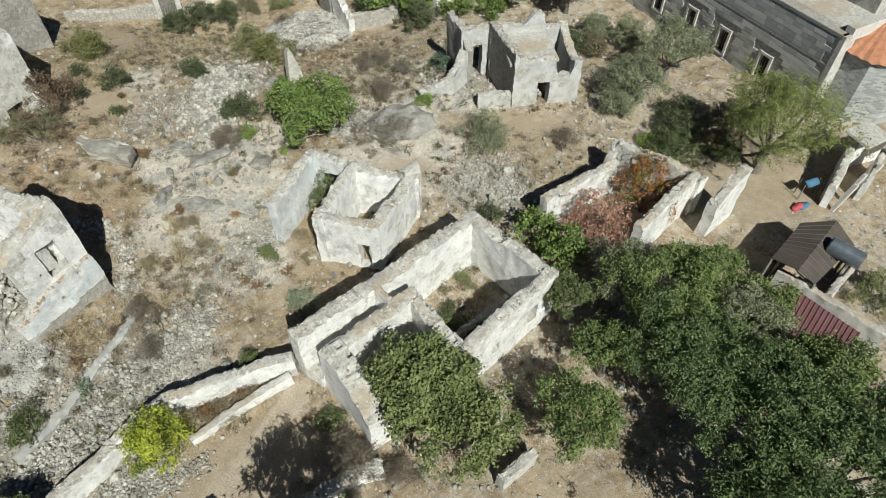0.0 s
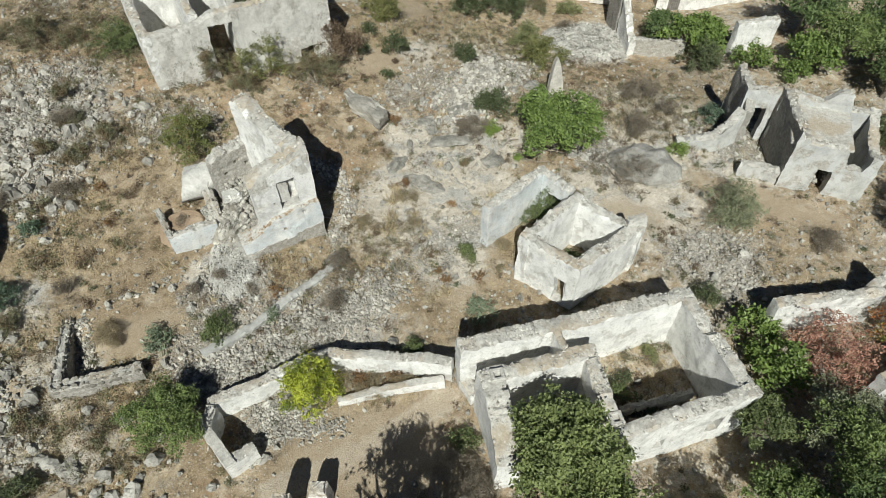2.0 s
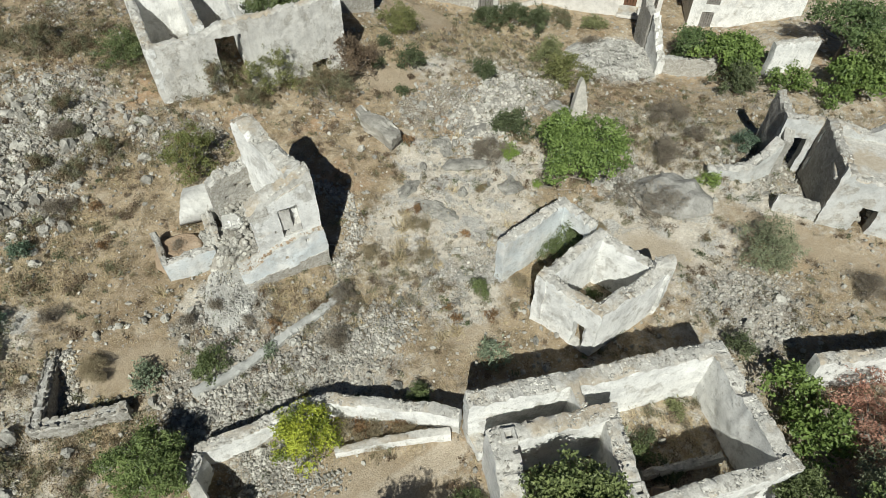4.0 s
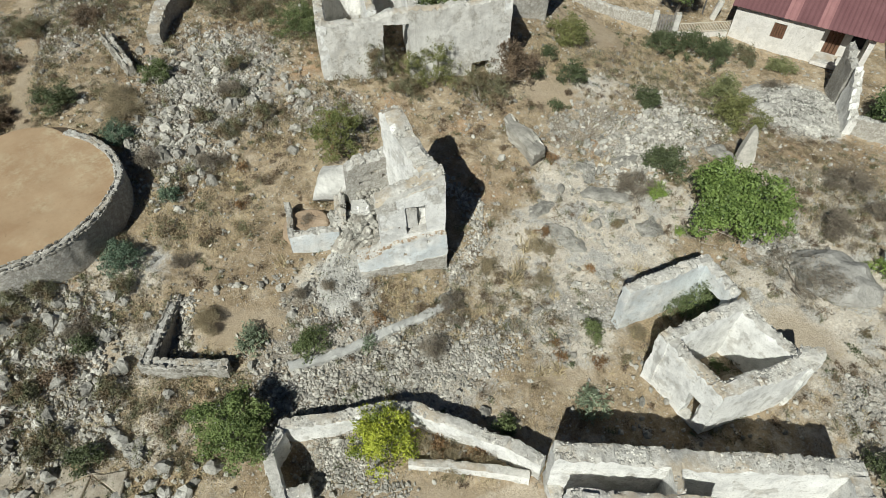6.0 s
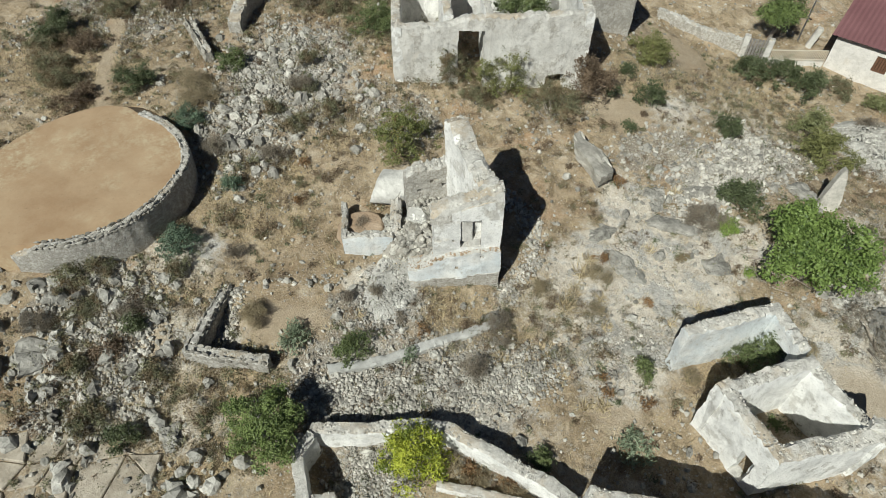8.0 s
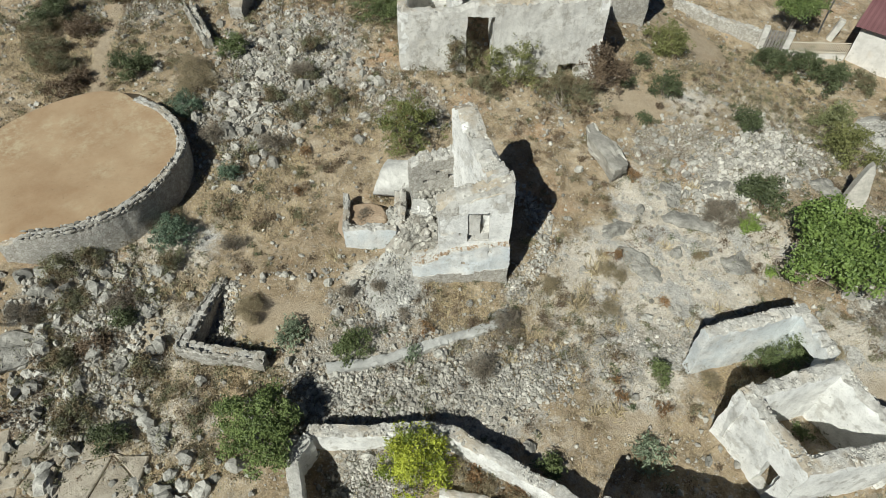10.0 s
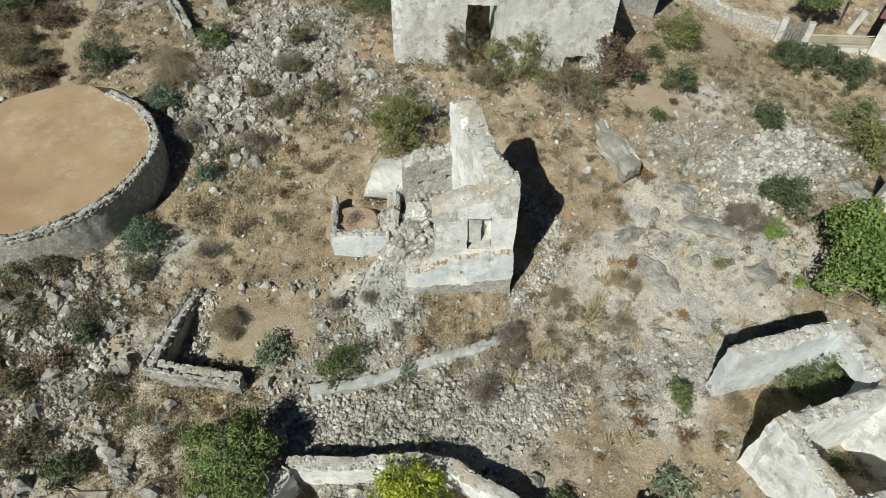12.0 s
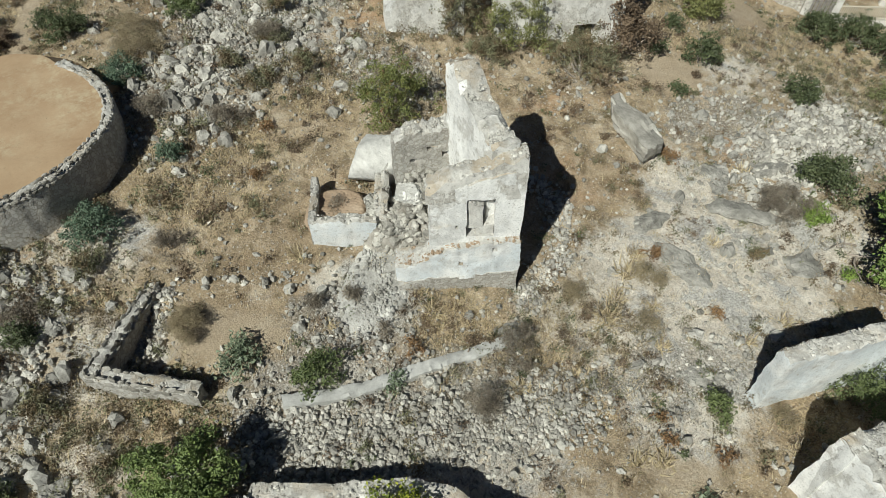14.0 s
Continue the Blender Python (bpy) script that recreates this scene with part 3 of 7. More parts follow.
def rock_shapes(n, seed, sub=1):
    """Angular stones of about unit size: vertex arrays and one face list."""
    bm = bmesh.new()
    bmesh.ops.create_icosphere(bm, subdivisions=sub, radius=0.5)
    base = np.array([v.co[:] for v in bm.verts])
    faces = np.array([[v.index for v in f.verts] for f in bm.faces])
    bm.free()
    r = np.random.default_rng(seed)
    out = []
    for _ in range(n):
        p = base * r.uniform(0.75, 1.25, 3)
        for _ in range(5):
            d = r.normal(size=3)
            d /= np.linalg.norm(d)
            lim = r.uniform(0.26, 0.42)
            s = p @ d
            p = p - np.outer(np.maximum(s - lim, 0), d)
        out.append(p + r.normal(size=p.shape) * 0.02)
    return out, faces


SHAPES, SHAPE_FACES = rock_shapes(10, 3)
CRAGS, CRAG_FACES = rock_shapes(8, 4, 2)
PEBBLES = [np.array([(0.55, 0, 0), (-0.5, 0.05, 0), (0, 0.45, 0.05), (0.05, -0.5, 0), (0.05, 0, 0.4), (0, 0, -0.3)]) * (1, 1, 1 + 0.1 * k) for k in range(4)]
PEBBLE_FACES = np.array([(0, 2, 4), (2, 1, 4), (1, 3, 4), (3, 0, 4), (2, 0, 5), (1, 2, 5), (3, 1, 5), (0, 3, 5)])
CRAGS = [q + wob(q, 0.10, 7.0, k) + wob(q, 0.05, 17.0, k) for k, q in enumerate(CRAGS)]


def rot_mats(r, n, tilt=3.14):
    a, b, c = r.uniform(0, 6.283, n), r.uniform(-tilt, tilt, n), r.uniform(-tilt, tilt, n)
    ca, sa, cb, sb, cc, sc = np.cos(a), np.sin(a), np.cos(b), np.sin(b), np.cos(c), np.sin(c)
    z, o = np.zeros(n), np.ones(n)
    A = np.stack([ca, -sa, z, sa, ca, z, z, z, o], 1).reshape(-1, 3, 3)
    B = np.stack([cb, z, sb, z, o, z, -sb, z, cb], 1).reshape(-1, 3, 3)
    C = np.stack([o, z, z, z, cc, -sc, z, sc, cc], 1).reshape(-1, 3, 3)
    return A @ B @ C


def stones(name, pos, size, mat, seed=1, parent=None, label="", flat=0.75, shapes=None, sfaces=None, tilt=0.5):
    """Many loose stones as one mesh."""
    r = np.random.default_rng(seed)
    n = len(pos)
    M = rot_mats(r, n, tilt)
    shapes, sfaces = (SHAPES, SHAPE_FACES) if shapes is None else (shapes, sfaces)
    pick = r.integers(0, len(shapes), n)
    S = np.array(shapes)[pick] * size[:, None, None] * np.stack([r.uniform(0.8, 1.3, n), r.uniform(0.7, 1.1, n), np.full(n, flat)], 1)[:, None, :]
    V = np.einsum("nij,nvj->nvi", M, S) + pos[:, None, :]
    k = V.shape[1]
    Fc = (sfaces[None] + (np.arange(n) * k)[:, None, None]).reshape(-1, 3)
    return hold(name, V.reshape(-1, 3), Fc, mat, parent, label)


def wall(parent, pts, top, thick=0.5, mat=None, holes=(), name="wall", side=1, ragged=0.09, seed=1, sink=0.4, label="",
         cap=True, step=0.15, lean=0.0, cap_mat=None, foot_z=None):
    """A broken masonry wall along a line of points (its outer edge), with thickness to one side (1: left of its course).
    top: pairs of share of the length and absolute height. holes: (from m, to m, low z, high z), right through."""
    P = np.array(pts, float)
    seg = np.hypot(*np.diff(P, axis=0).T)
    cum = np.concatenate([[0], np.cumsum(seg)])
    L = cum[-1]
    s = np.arange(0, L, step)
    s = np.concatenate([s, [L], cum[1:-1], [h[0] for h in holes], [h[1] for h in holes]])
    s = np.unique(np.round(np.clip(s, 0, L), 3))
    keep = np.concatenate([[True], np.diff(s) > 0.03])
    s = s[keep]
    s[-1] = L
    cx, cy = np.interp(s, cum, P[:, 0]), np.interp(s, cum, P[:, 1])
    d = np.diff(P, axis=0) / seg[:, None]
    mids = (cum[:-1] + cum[1:]) / 2
    if len(P) > 2:
        tx, ty = np.interp(s, mids, d[:, 0]), np.interp(s, mids, d[:, 1])
        q = np.hypot(tx, ty)
        tx, ty = tx / q, ty / q
    else:
        tx, ty = np.full(len(s), d[0, 0]), np.full(len(s), d[0, 1])
    nx, ny = -ty * side, tx * side
    r = np.random.default_rng(seed)
    tz = np.interp(s / L, [a for a, _ in top], [b for _, b in top])
    tz = tz + ragged * (0.55 * np.sin(s * 2.1 + seed) * np.sin(s * 0.9 + 2 * seed) + 0.6 * r.uniform(-1, 1, len(s)) * 0.6)
    foot = lay(cx, cy) - sink if foot_z is None else np.full(len(s), foot_z)
    NV = 5                                   # rows across the thickness
    zlo = foot.min()
    lev = list(np.arange(zlo + 0.5, tz.max(), 0.24 if ragged else 0.6)) + [z for h in holes for z in h[2:4]]
    lev = np.unique(np.round([zlo] + lev + [tz.max() + 0.3], 3))
    nl, ncol = len(lev), len(s)
    tv = tz[:, None] + r.uniform(-1, 1, (ncol, NV)) * ragged * 0.55
    if ragged:                               # worn shoulders
        tv[:, 0] -= r.uniform(0.0, 1.0, ncol) ** 2 * min(0.22, ragged * 2.0)
        tv[:, -1] -= r.uniform(0.0, 1.0, ncol) ** 2 * min(0.22, ragged * 2.0)
    verts, faces, index = [], [], {}

    def vid(j, k, v):
        z = min(lev[k], tv[j, v])
        z = max(z, foot[j])
        key = (j, v, round(z, 4))
        if key not in index:
            f = v / (NV - 1) * thick
            e = lean * (z - foot[j])
            index[key] = len(verts)
            verts.append((cx[j] + nx[j] * (f + e), cy[j] + ny[j] * (f + e), z))
        return index[key]

    def quad(*q):
        u = [a for i, a in enumerate(q) if a not in q[:i]]
        if len(u) > 2:
            faces.append(u)

    def solid(j, k):
        if j < 0 or k < 0 or j >= ncol - 1 or k >= nl - 1:
            return False
        if lev[k] >= max(tz[j], tz[j + 1]) - 0.02:
            return False
        ms, mz = (s[j] + s[j + 1]) / 2, (lev[k] + lev[k + 1]) / 2
        return not any(h[0] < ms < h[1] and h[2] < mz < h[3] for h in holes)

    for j in range(ncol - 1):
        for k in range(nl - 1):
            if not solid(j, k):
                continue
            e = NV - 1
            quad(vid(j, k, 0), vid(j + 1, k, 0), vid(j + 1, k + 1, 0), vid(j, k + 1, 0))
            quad(vid(j + 1, k, e), vid(j, k, e), vid(j, k + 1, e), vid(j + 1, k + 1, e))
            for v in range(e):
                if not solid(j, k + 1):
                    quad(vid(j, k + 1, v), vid(j + 1, k + 1, v), vid(j + 1, k + 1, v + 1), vid(j, k + 1, v + 1))
                if k > 0 and not solid(j, k - 1):
                    quad(vid(j, k, v), vid(j, k, v + 1), vid(j + 1, k, v + 1), vid(j + 1, k, v))
                if not solid(j - 1, k):
                    quad(vid(j, k, v), vid(j, k + 1, v), vid(j, k + 1, v + 1), vid(j, k, v + 1))
                if not solid(j + 1, k):
                    quad(vid(j + 1, k, v), vid(j + 1, k, v + 1), vid(j + 1, k + 1, v + 1), vid(j + 1, k + 1, v))
    V = np.array(verts)
    rg = min(1.0, ragged / 0.06)
    V = V + wob(V, 0.010 + 0.028 * rg, 1.1, seed) + wob(V, 0.004 + 0.014 * rg, 4.3, seed) + r.normal(size=V.shape) * 0.009 * rg
    ob = hold(name, V, faces, mat or WHITE, parent, label)
    bm = bmesh.new()
    bm.from_mesh(ob.data)
    bmesh.ops.recalc_face_normals(bm, faces=bm.faces)
    bm.to_mesh(ob.data)
    bm.free()
    ob.data.polygons.foreach_set("use_smooth", [True] * len(ob.data.polygons))
    ob.data.set_sharp_from_angle(angle=radians(38))
    if cap:
        n = int(L * 125 * thick)
        ss = r.uniform(0, L, n)
        f = r.uniform(0.06, 0.94, n) * thick
        px = np.interp(ss, s, cx) + np.interp(ss, s, nx) * f
        py = np.interp(ss, s, cy) + np.interp(ss, s, ny) * f
        pz = np.interp(ss, s, tz) + np.interp(ss, s, -foot + tz) * 0
        e = lean * (pz - np.interp(ss, s, foot))
        px, py = px + np.interp(ss, s, nx) * e, py + np.interp(ss, s, ny) * e
        ok = np.ones(n, bool)
        size = 0.05 + 0.13 * r.uniform(0, 1, n) ** 2.0 * min(1.0, thick / 0.45)
        c = stones("coping", np.stack([px, py, pz - 0.03], 1)[ok], size[ok], cap_mat or COPING, seed + 5, ob, shapes=PEBBLES, sfaces=PEBBLE_FACES, flat=0.6)
        c["kind"] = "stuff"
    return ob


STONE_MESHES = []
for q in SHAPES:
    me = bpy.data.meshes.new("stone")
    me.from_pydata([tuple(v) for v in q], [], [tuple(int(i) for i in f) for f in SHAPE_FACES])
    me.materials.append(WALLSTONE)
    STONE_MESHES.append(me)


def dry_stones(parent, pts, top, thick, side, seed, both=True, most=290, w=0.40, h=0.26, bulge=1.0):
    """Separate stones on the faces and along the top of a dry-stone wall."""
    r = np.random.default_rng(seed)
    P = np.array(pts, float)
    seg = np.hypot(*np.diff(P, axis=0).T)
    cum = np.concatenate([[0], np.cumsum(seg)])
    L, n = cum[-1], 0
    rows = []
    for layer in range(12):
        s = r.uniform(0, 0.3)
        while s < L and n < most:
            x, y = float(np.interp(s, cum, P[:, 0])), float(np.interp(s, cum, P[:, 1]))
            k = min(int(np.searchsorted(cum, s, "right")) - 1, len(seg) - 1)
            tx, ty = (P[k + 1] - P[k]) / seg[k]
            zt = float(np.interp(s / L, [a for a, _ in top], [c for _, c in top]))
            z = zt - h * layer * 0.92
            long = w * r.uniform(0.65, 1.35)
            if z > float(lay(np.array([x]), np.array([y]))[0]) - 0.1:
                for f in ((0.0, 1.0) if both else (0.0,)) if layer else (0.12, 0.85):
                    e = f * thick * side
                    ob = new("stone", STONE_MESHES[r.integers(0, len(STONE_MESHES))])
                    ob.parent = parent
                    ob.matrix_world = pose(x - ty * e, y + tx * e, z + r.uniform(-0.05, 0.05), r.uniform(-9, 9), r.uniform(-9, 9), math.degrees(math.atan2(ty, tx)) + r.uniform(-12, 12)) @ Matrix.Diagonal(
                        (long * 1.3, w * r.uniform(0.45, 0.65) * bulge, h * r.uniform(1.0, 1.4), 1))
                    n += 1
            s += long * 0.95


# ---- houses and walls ----
def ruin(x, y, label, category="ruined house"):
    return thing("ruined_house", 0, 0, 0, label, category, "roofless stone ruins")


# roofless house with a long corridor and a fig courtyard
hb = ruin(0, 15, "roofless whitewashed stone house around a weedy room")
wall(hb, [(-6.15, 13.62), (1.22, 20.4)], [(0, 3.0), (0.3, 3.05), (0.45, 2.85), (0.6, 3.0), (1, 3.0)], 0.68, WHITE, side=-1, seed=1)
wall(hb, [(1.27, 20.36), (4.84, 16.68)], [(0, 3.0), (0.35, 2.95), (0.4, 2.72), (0.46, 2.95), (1, 3.02)], 0.6, WHITE, side=-1, seed=2)
wall(hb, [(4.84, 16.6), (0.3, 12.2)], [(0, 3.0), (0.5, 2.95), (0.8, 2.85), (1, 2.5)], 0.55, WHITE,
     holes=[(1.15, 1.7, 0.95, 2.0), (3.55, 3.95, 1.1, 1.65)], side=-1, seed=3)
wall(hb, [(-1.78, 15.55), (0.3, 12.75)], [(0, 3.0), (0.6, 2.9), (0.85, 2.6), (1, 2.3)], 0.62, WHITE, side=1, seed=4)
wall(hb, [(-4.8, 12.82), (-1.72, 15.58)], [(0, 2.95), (1, 3.02)], 0.62, WHITE, side=-1, seed=5)
wall(hb, [(-4.85, 12.78), (-3.6, 11.3), (-2.75, 10.05)], [(0, 2.9), (0.35, 2.9), (0.7, 2.5), (1, 2.2)], 0.95, WHITE, side=1, seed=6)
wall(hb, [(-2.9, 16.15), (-2.1, 15.35)], [(0, 2.9), (1, 2.95)], 0.35, WHITE, side=-1, seed=7)
wall(hb, [(-5.75, 13.2), (-5.0, 12.75)], [(0, 0.9), (1, 0.75)], 0.5, WHITE, side=1, seed=8)
# low cross wall and block inside the room
wall(hb, [(0.6, 15.0), (3.0, 17.2)], [(0, 0.5), (1, 0.45)], 0.3, WORN, side=1, seed=9)
wall(hb, [(1.05, 14.15), (1.55, 14.6)], [(0, 1.3), (1, 1.25)], 0.3, EARTH, side=1, seed=10, cap=False)



def flue(parent, x, y, z, rot, s=0.3):
    """The stump of a chimney: four low sides round an open shaft."""
    for k in range(4):
        a = rot + 90 * k
        bm = box_bm(s + 0.24, 0.14, 0.5, 0.03)
        part("chimney_side", bm, WORN, parent, m=pose(x + math.cos(radians(a + 90)) * (s / 2 + 0.05), y + math.sin(radians(a + 90)) * (s / 2 + 0.05), z, 3, 2, a))


flue(hb, -4.07, 12.91, 2.85, 40)
flue(hb, 0.38, 13.44, 2.5, 40)
# small square house and its lean-to wall
hc = ruin(-4, 21, "small square roofless house with thick white walls")
wall(hc, [(-6.05, 19.75), (-3.0, 19.12)], [(0, 3.1), (0.5, 3.0), (1, 2.95)], 0.5, WHITE, holes=[(2.05, 2.62, 0.1, 1.65)], side=1, seed=11)
wall(hc, [(-2.98, 19.16), (-1.2, 23.1)], [(0, 2.95), (0.35, 3.0), (0.55, 2.75), (0.8, 2.9), (1, 2.85)], 0.62, WHITE, side=1, seed=12)
wall(hc, [(-1.23, 23.12), (-4.75, 23.5)], [(0, 2.8), (0.2, 2.85), (0.3, 2.7), (1, 3.1)], 0.5, WHITE, side=1, seed=13)
wall(hc, [(-4.78, 23.46), (-6.07, 19.8)], [(0, 3.1), (1, 3.1)], 0.5, WHITE, side=1, seed=14)
wall(hc, [(-1.95, 22.6), (-1.22, 23.05)], [(0, 3.2), (1, 3.35)], 0.4, WORN, side=1, seed=17, foot_z=2.5)
hl = ruin(-7, 23, "lone L-shaped pale blue-tinged wall beside a small house")
wall(hl, [(-8.5, 21.05), (-6.98, 24.8)], [(0, 2.7), (0.5, 2.8), (1, 2.85)], 0.5, BLUEISH, side=-1, seed=15)
wall(hl, [(-6.96, 24.84), (-4.9, 24.0)], [(0, 2.85), (1, 2.8)], 0.45, BLUEISH, holes=[(0.75, 1.9, -0.1, 1.9)], side=-1, seed=16)

# tall ruin with one corner standing two storeys high
ha = ruin(-18, 16, "tall broken corner of a two-storey plastered house")
fu = Vector((-0.5215, -0.8532))                # course of the front wall
fn = Vector((0.8532, -0.5215))                 # out of the front wall
f0 = Vector((-15.95, 18.1))


def at_a(a, out=0.0):
    p = f0 + fu * a + fn * out
    return (p.x, p.y)


wall(ha, [at_a(-0.06, 0.27), at_a(3.95, 0.27)], [(0, 0.95), (0.4, 0.85), (0.8, 0.75), (1, 0.5)], 1.0, BARE, side=-1, seed=29, ragged=0.04, cap=False)
wall(ha, [at_a(-0.05, 0.24), at_a(4.0, 0.24)], [(0, 2.35), (0.25, 2.35), (0.5, 2.15), (0.7, 1.95), (0.75, 1.6), (1, 1.4)], 0.8, BLUEISH, holes=[(0.72, 0.87, 1.92, 2.06), (1.85, 2.0, 1.35, 1.5)], side=-1, seed=22, ragged=0.07, foot_z=0.7, cap_mat=EARTH)
wall(ha, [at_a(-0.03), at_a(2.86)], [(0, 5.25), (0.5, 4.85), (1, 4.3)], 0.75, WHITE, holes=[(0.86, 1.75, 2.45, 4.1), (2.0, 2.13, 2.85, 3.0)], side=-1, seed=21, ragged=0.03, cap=False, foot_z=1.8)
wall(ha, [at_a(1.2, -0.10), at_a(1.75, -0.10)], [(0, 3.75), (1, 4.1)], 0.4, WORN, side=-1, seed=27, ragged=0.06, cap=False, foot_z=2.75, name="window_infill")
wall(ha, [at_a(0.8, -0.1), at_a(1.42, -0.1)], [(0, 2.95), (0.5, 2.85), (1, 2.7)], 0.5, WORN, side=-1, seed=28, ragged=0.05, foot_z=2.3, name="window_sill")
wall(ha, [at_a(-0.02, -0.03), at_a(2.95, -0.03)], [(0, 5.65), (0.3, 5.4), (0.75, 4.9), (1, 4.45)], 0.70, WORN, side=-1, seed=30, ragged=0.10, foot_z=4.0)
wall(ha, [(-16.6, 18.25), (-19.8, 18.95)], [(0, 5.75), (0.3, 5.95), (0.6, 6.2), (0.85, 6.75), (1, 6.6)], 0.85, WHITE, side=1, seed=23, ragged=0.13)
wall(ha, [(-20.1, 19.0), (-21.05, 16.55)], [(0, 4.5), (0.5, 4.3), (0.8, 4.3), (1, 4.0)], 0.6, BARE, holes=[(0.7, 1.0, 3.0, 3.2), (1.35, 1.5, 3.35, 3.5), (1.9, 2.1, 2.9, 3.05)], side=1, seed=24, ragged=0.14)
wall(ha, [(-21.7, 16.2), (-20.0, 15.0)], [(0, 2.4), (0.3, 1.9), (0.6, 2.1), (1, 1.5)], 0.5, BARE, side=1, seed=20, ragged=0.3)
wall(ha, [(-20.9, 13.0), (-19.75, 14.95)], [(0, 1.85), (1, 1.75)], 0.4, BLUEISH, side=1, seed=25)
wall(ha, [(-22.9, 14.15), (-20.95, 13.05)], [(0, 1.75), (1, 1.8)], 0.28, GREYWALL, side=1, seed=26)

# far ruin with a tall doorway
he = ruin(-27, 26, "long grey-white ruin with a tall black doorway")
u = Vector((0.545, 0.838, 0))
w = Vector((-0.838, 0.545, 0))
o = Vector((-29.35, 21.45, 0))


def at_e(a, b):
    p = o + u * a + w * b
    return (p.x, p.y)


wall(he, [at_e(0, 0), at_e(10.9, 0)], [(0, 5.4), (0.3, 5.45), (0.36, 5.75), (1, 5.9)], 0.55, WORN,
     holes=[(3.6, 5.0, 0.5, 5.05), (8.7, 9.7, 0.4, 2.2)], side=1, seed=31, ragged=0.08, cap=False)
wall(he, [at_e(0, 0.02), at_e(0, 6.5)], [(0, 5.4), (0.3, 5.3), (1, 5.7)], 0.5, WHITE, side=-1, seed=32)
wall(he, [at_e(10.9, 0.02), at_e(10.9, 6.5)], [(0, 5.9), (1, 6.0)], 0.5, WHITE, side=1, seed=33)
wall(he, [at_e(0, 6.5), at_e(10.9, 6.5)], [(0, 5.7), (0.4, 5.3), (0.6, 6.2), (1, 6.0)], 0.5, WHITE, side=-1, seed=34)
wall(he, [at_e(3.3, 0.6), at_e(3.3, 6.4)], [(0, 5.7), (1, 6.2)], 0.5, WHITE, side=1, seed=35)
wall(he, [at_e(5.1, 0.6), at_e(5.1, 3.4)], [(0, 5.7), (1, 5.8)], 0.4, WHITE, side=-1, seed=36)
hf = ruin(-27, 36, "stone ruin block beyond a shaded gap")
wall(hf, [(-27.6, 35.2), (-26.4, 37.9)], [(0, 5.0), (1, 4.9)], 0.5, BARE, side=1, seed=37)
wall(hf, [(-26.42, 37.95), (-30.0, 39.6)], [(0, 4.9), (1, 5.0)], 0.5, BARE, side=1, seed=38)
wall(hf, [(-27.65, 35.25), (-31.2, 37.0)], [(0, 5.0), (1, 5.0)], 0.5, BARE, side=-1, seed=39)

# ruin with inner faces coloured dark as shade, and a sunken doorway
HOUSE_D = plaster_mat("grey_limewash", (0.60, 0.595, 0.565), (0.36, 0.35, 0.325), 0.65, 0.15, 0.8)
hd = ruin(5, 34, "broken white house with inner walls coloured dark for shade")
wall(hd, [(4.1, 32.2), (8.15, 32.8)], [(0, 3.5), (0.15, 3.25), (0.55, 3.1), (0.6, 2.95), (0.64, 2.2), (0.68, 1.9), (0.86, 2.0), (0.92, 2.8), (1, 2.9)], 0.5, HOUSE_D, ragged=0.14,
     holes=[(1.5, 2.25, -0.1, 1.6)], side=1, seed=41)
# dark masonry here puts the shade of this face into its colour
wall(hd, [(4.08, 32.25), (2.7, 35.95)], [(0, 3.5), (1, 3.6)], 0.5, GREYWALL, side=-1, seed=42)
wall(hd, [(8.12, 32.85), (7.6, 36.6)], [(0, 2.9), (0.4, 2.6), (1, 3.3)], 0.5, HOUSE_D, side=1, seed=43)
wall(hd, [(2.75, 36.0), (7.6, 36.65)], [(0, 3.6), (0.4, 3.4), (0.55, 4.2), (0.65, 4.2), (0.7, 3.3), (1, 3.2)], 0.5, HOUSE_D, side=-1, seed=44)
wall(hd, [(1.0, 35.4), (2.68, 35.9)], [(0, 3.2), (1, 3.4)], 0.5, HOUSE_D, holes=[(0.75, 1.35, -0.1, 2.1)], side=1, seed=45)
# dark masonry again for a wall face turned from the sun
wall(hd, [(1.3, 35.0), (0.05, 37.5)], [(0, 2.2), (0.25, 3.0), (1, 3.4)], 0.5, GREYWALL, side=-1, seed=46, ragged=0.15)
wall(hd, [(-1.6, 32.9), (0.4, 33.5), (1.4, 34.9)], [(0, 0.5), (0.5, 0.9), (0.8, 1.4), (1, 2.1)], 0.6, HOUSE_D, side=1, seed=47, ragged=0.16)
wall(hd, [(2.0, 32.15), (4.05, 32.3)], [(0, 0.85), (1, 0.95)], 0.45, HOUSE_D, side=1, seed=48)
# floor slab of the upper room, partly fallen
fl = box_bm(3.0, 3.3, 0.22, 0.03)
part("roof_slab", fl, HOUSE_D, hd, "cracked pale plastered roof slab", m=pose(5.0, 34.35, 2.85, 3, -1.5, 10))

# wall fragments around the red and orange shrubs
hg = ruin(8, 23, "low broken walls grown through by autumn shrubs")
wall(hg, [(4.75, 22.3), (8.75, 25.1)], [(0, 2.0), (0.5, 2.1), (1, 2.05)], 0.5, WHITE, side=-1, seed=51)
wall(hg, [(9.4, 26.4), (12.6, 24.0)], [(0, 2.3), (0.4, 2.2), (0.7, 2.5), (1, 2.2)], 0.5, WORN, side=-1, seed=52, holes=[(0.9, 1.5, 0.6, 1.8)])
wall(hg, [(9.2, 19.8), (12.75, 23.3)], [(0, 2.3), (1, 2.5)], 0.5, WHITE, side=1, seed=53)
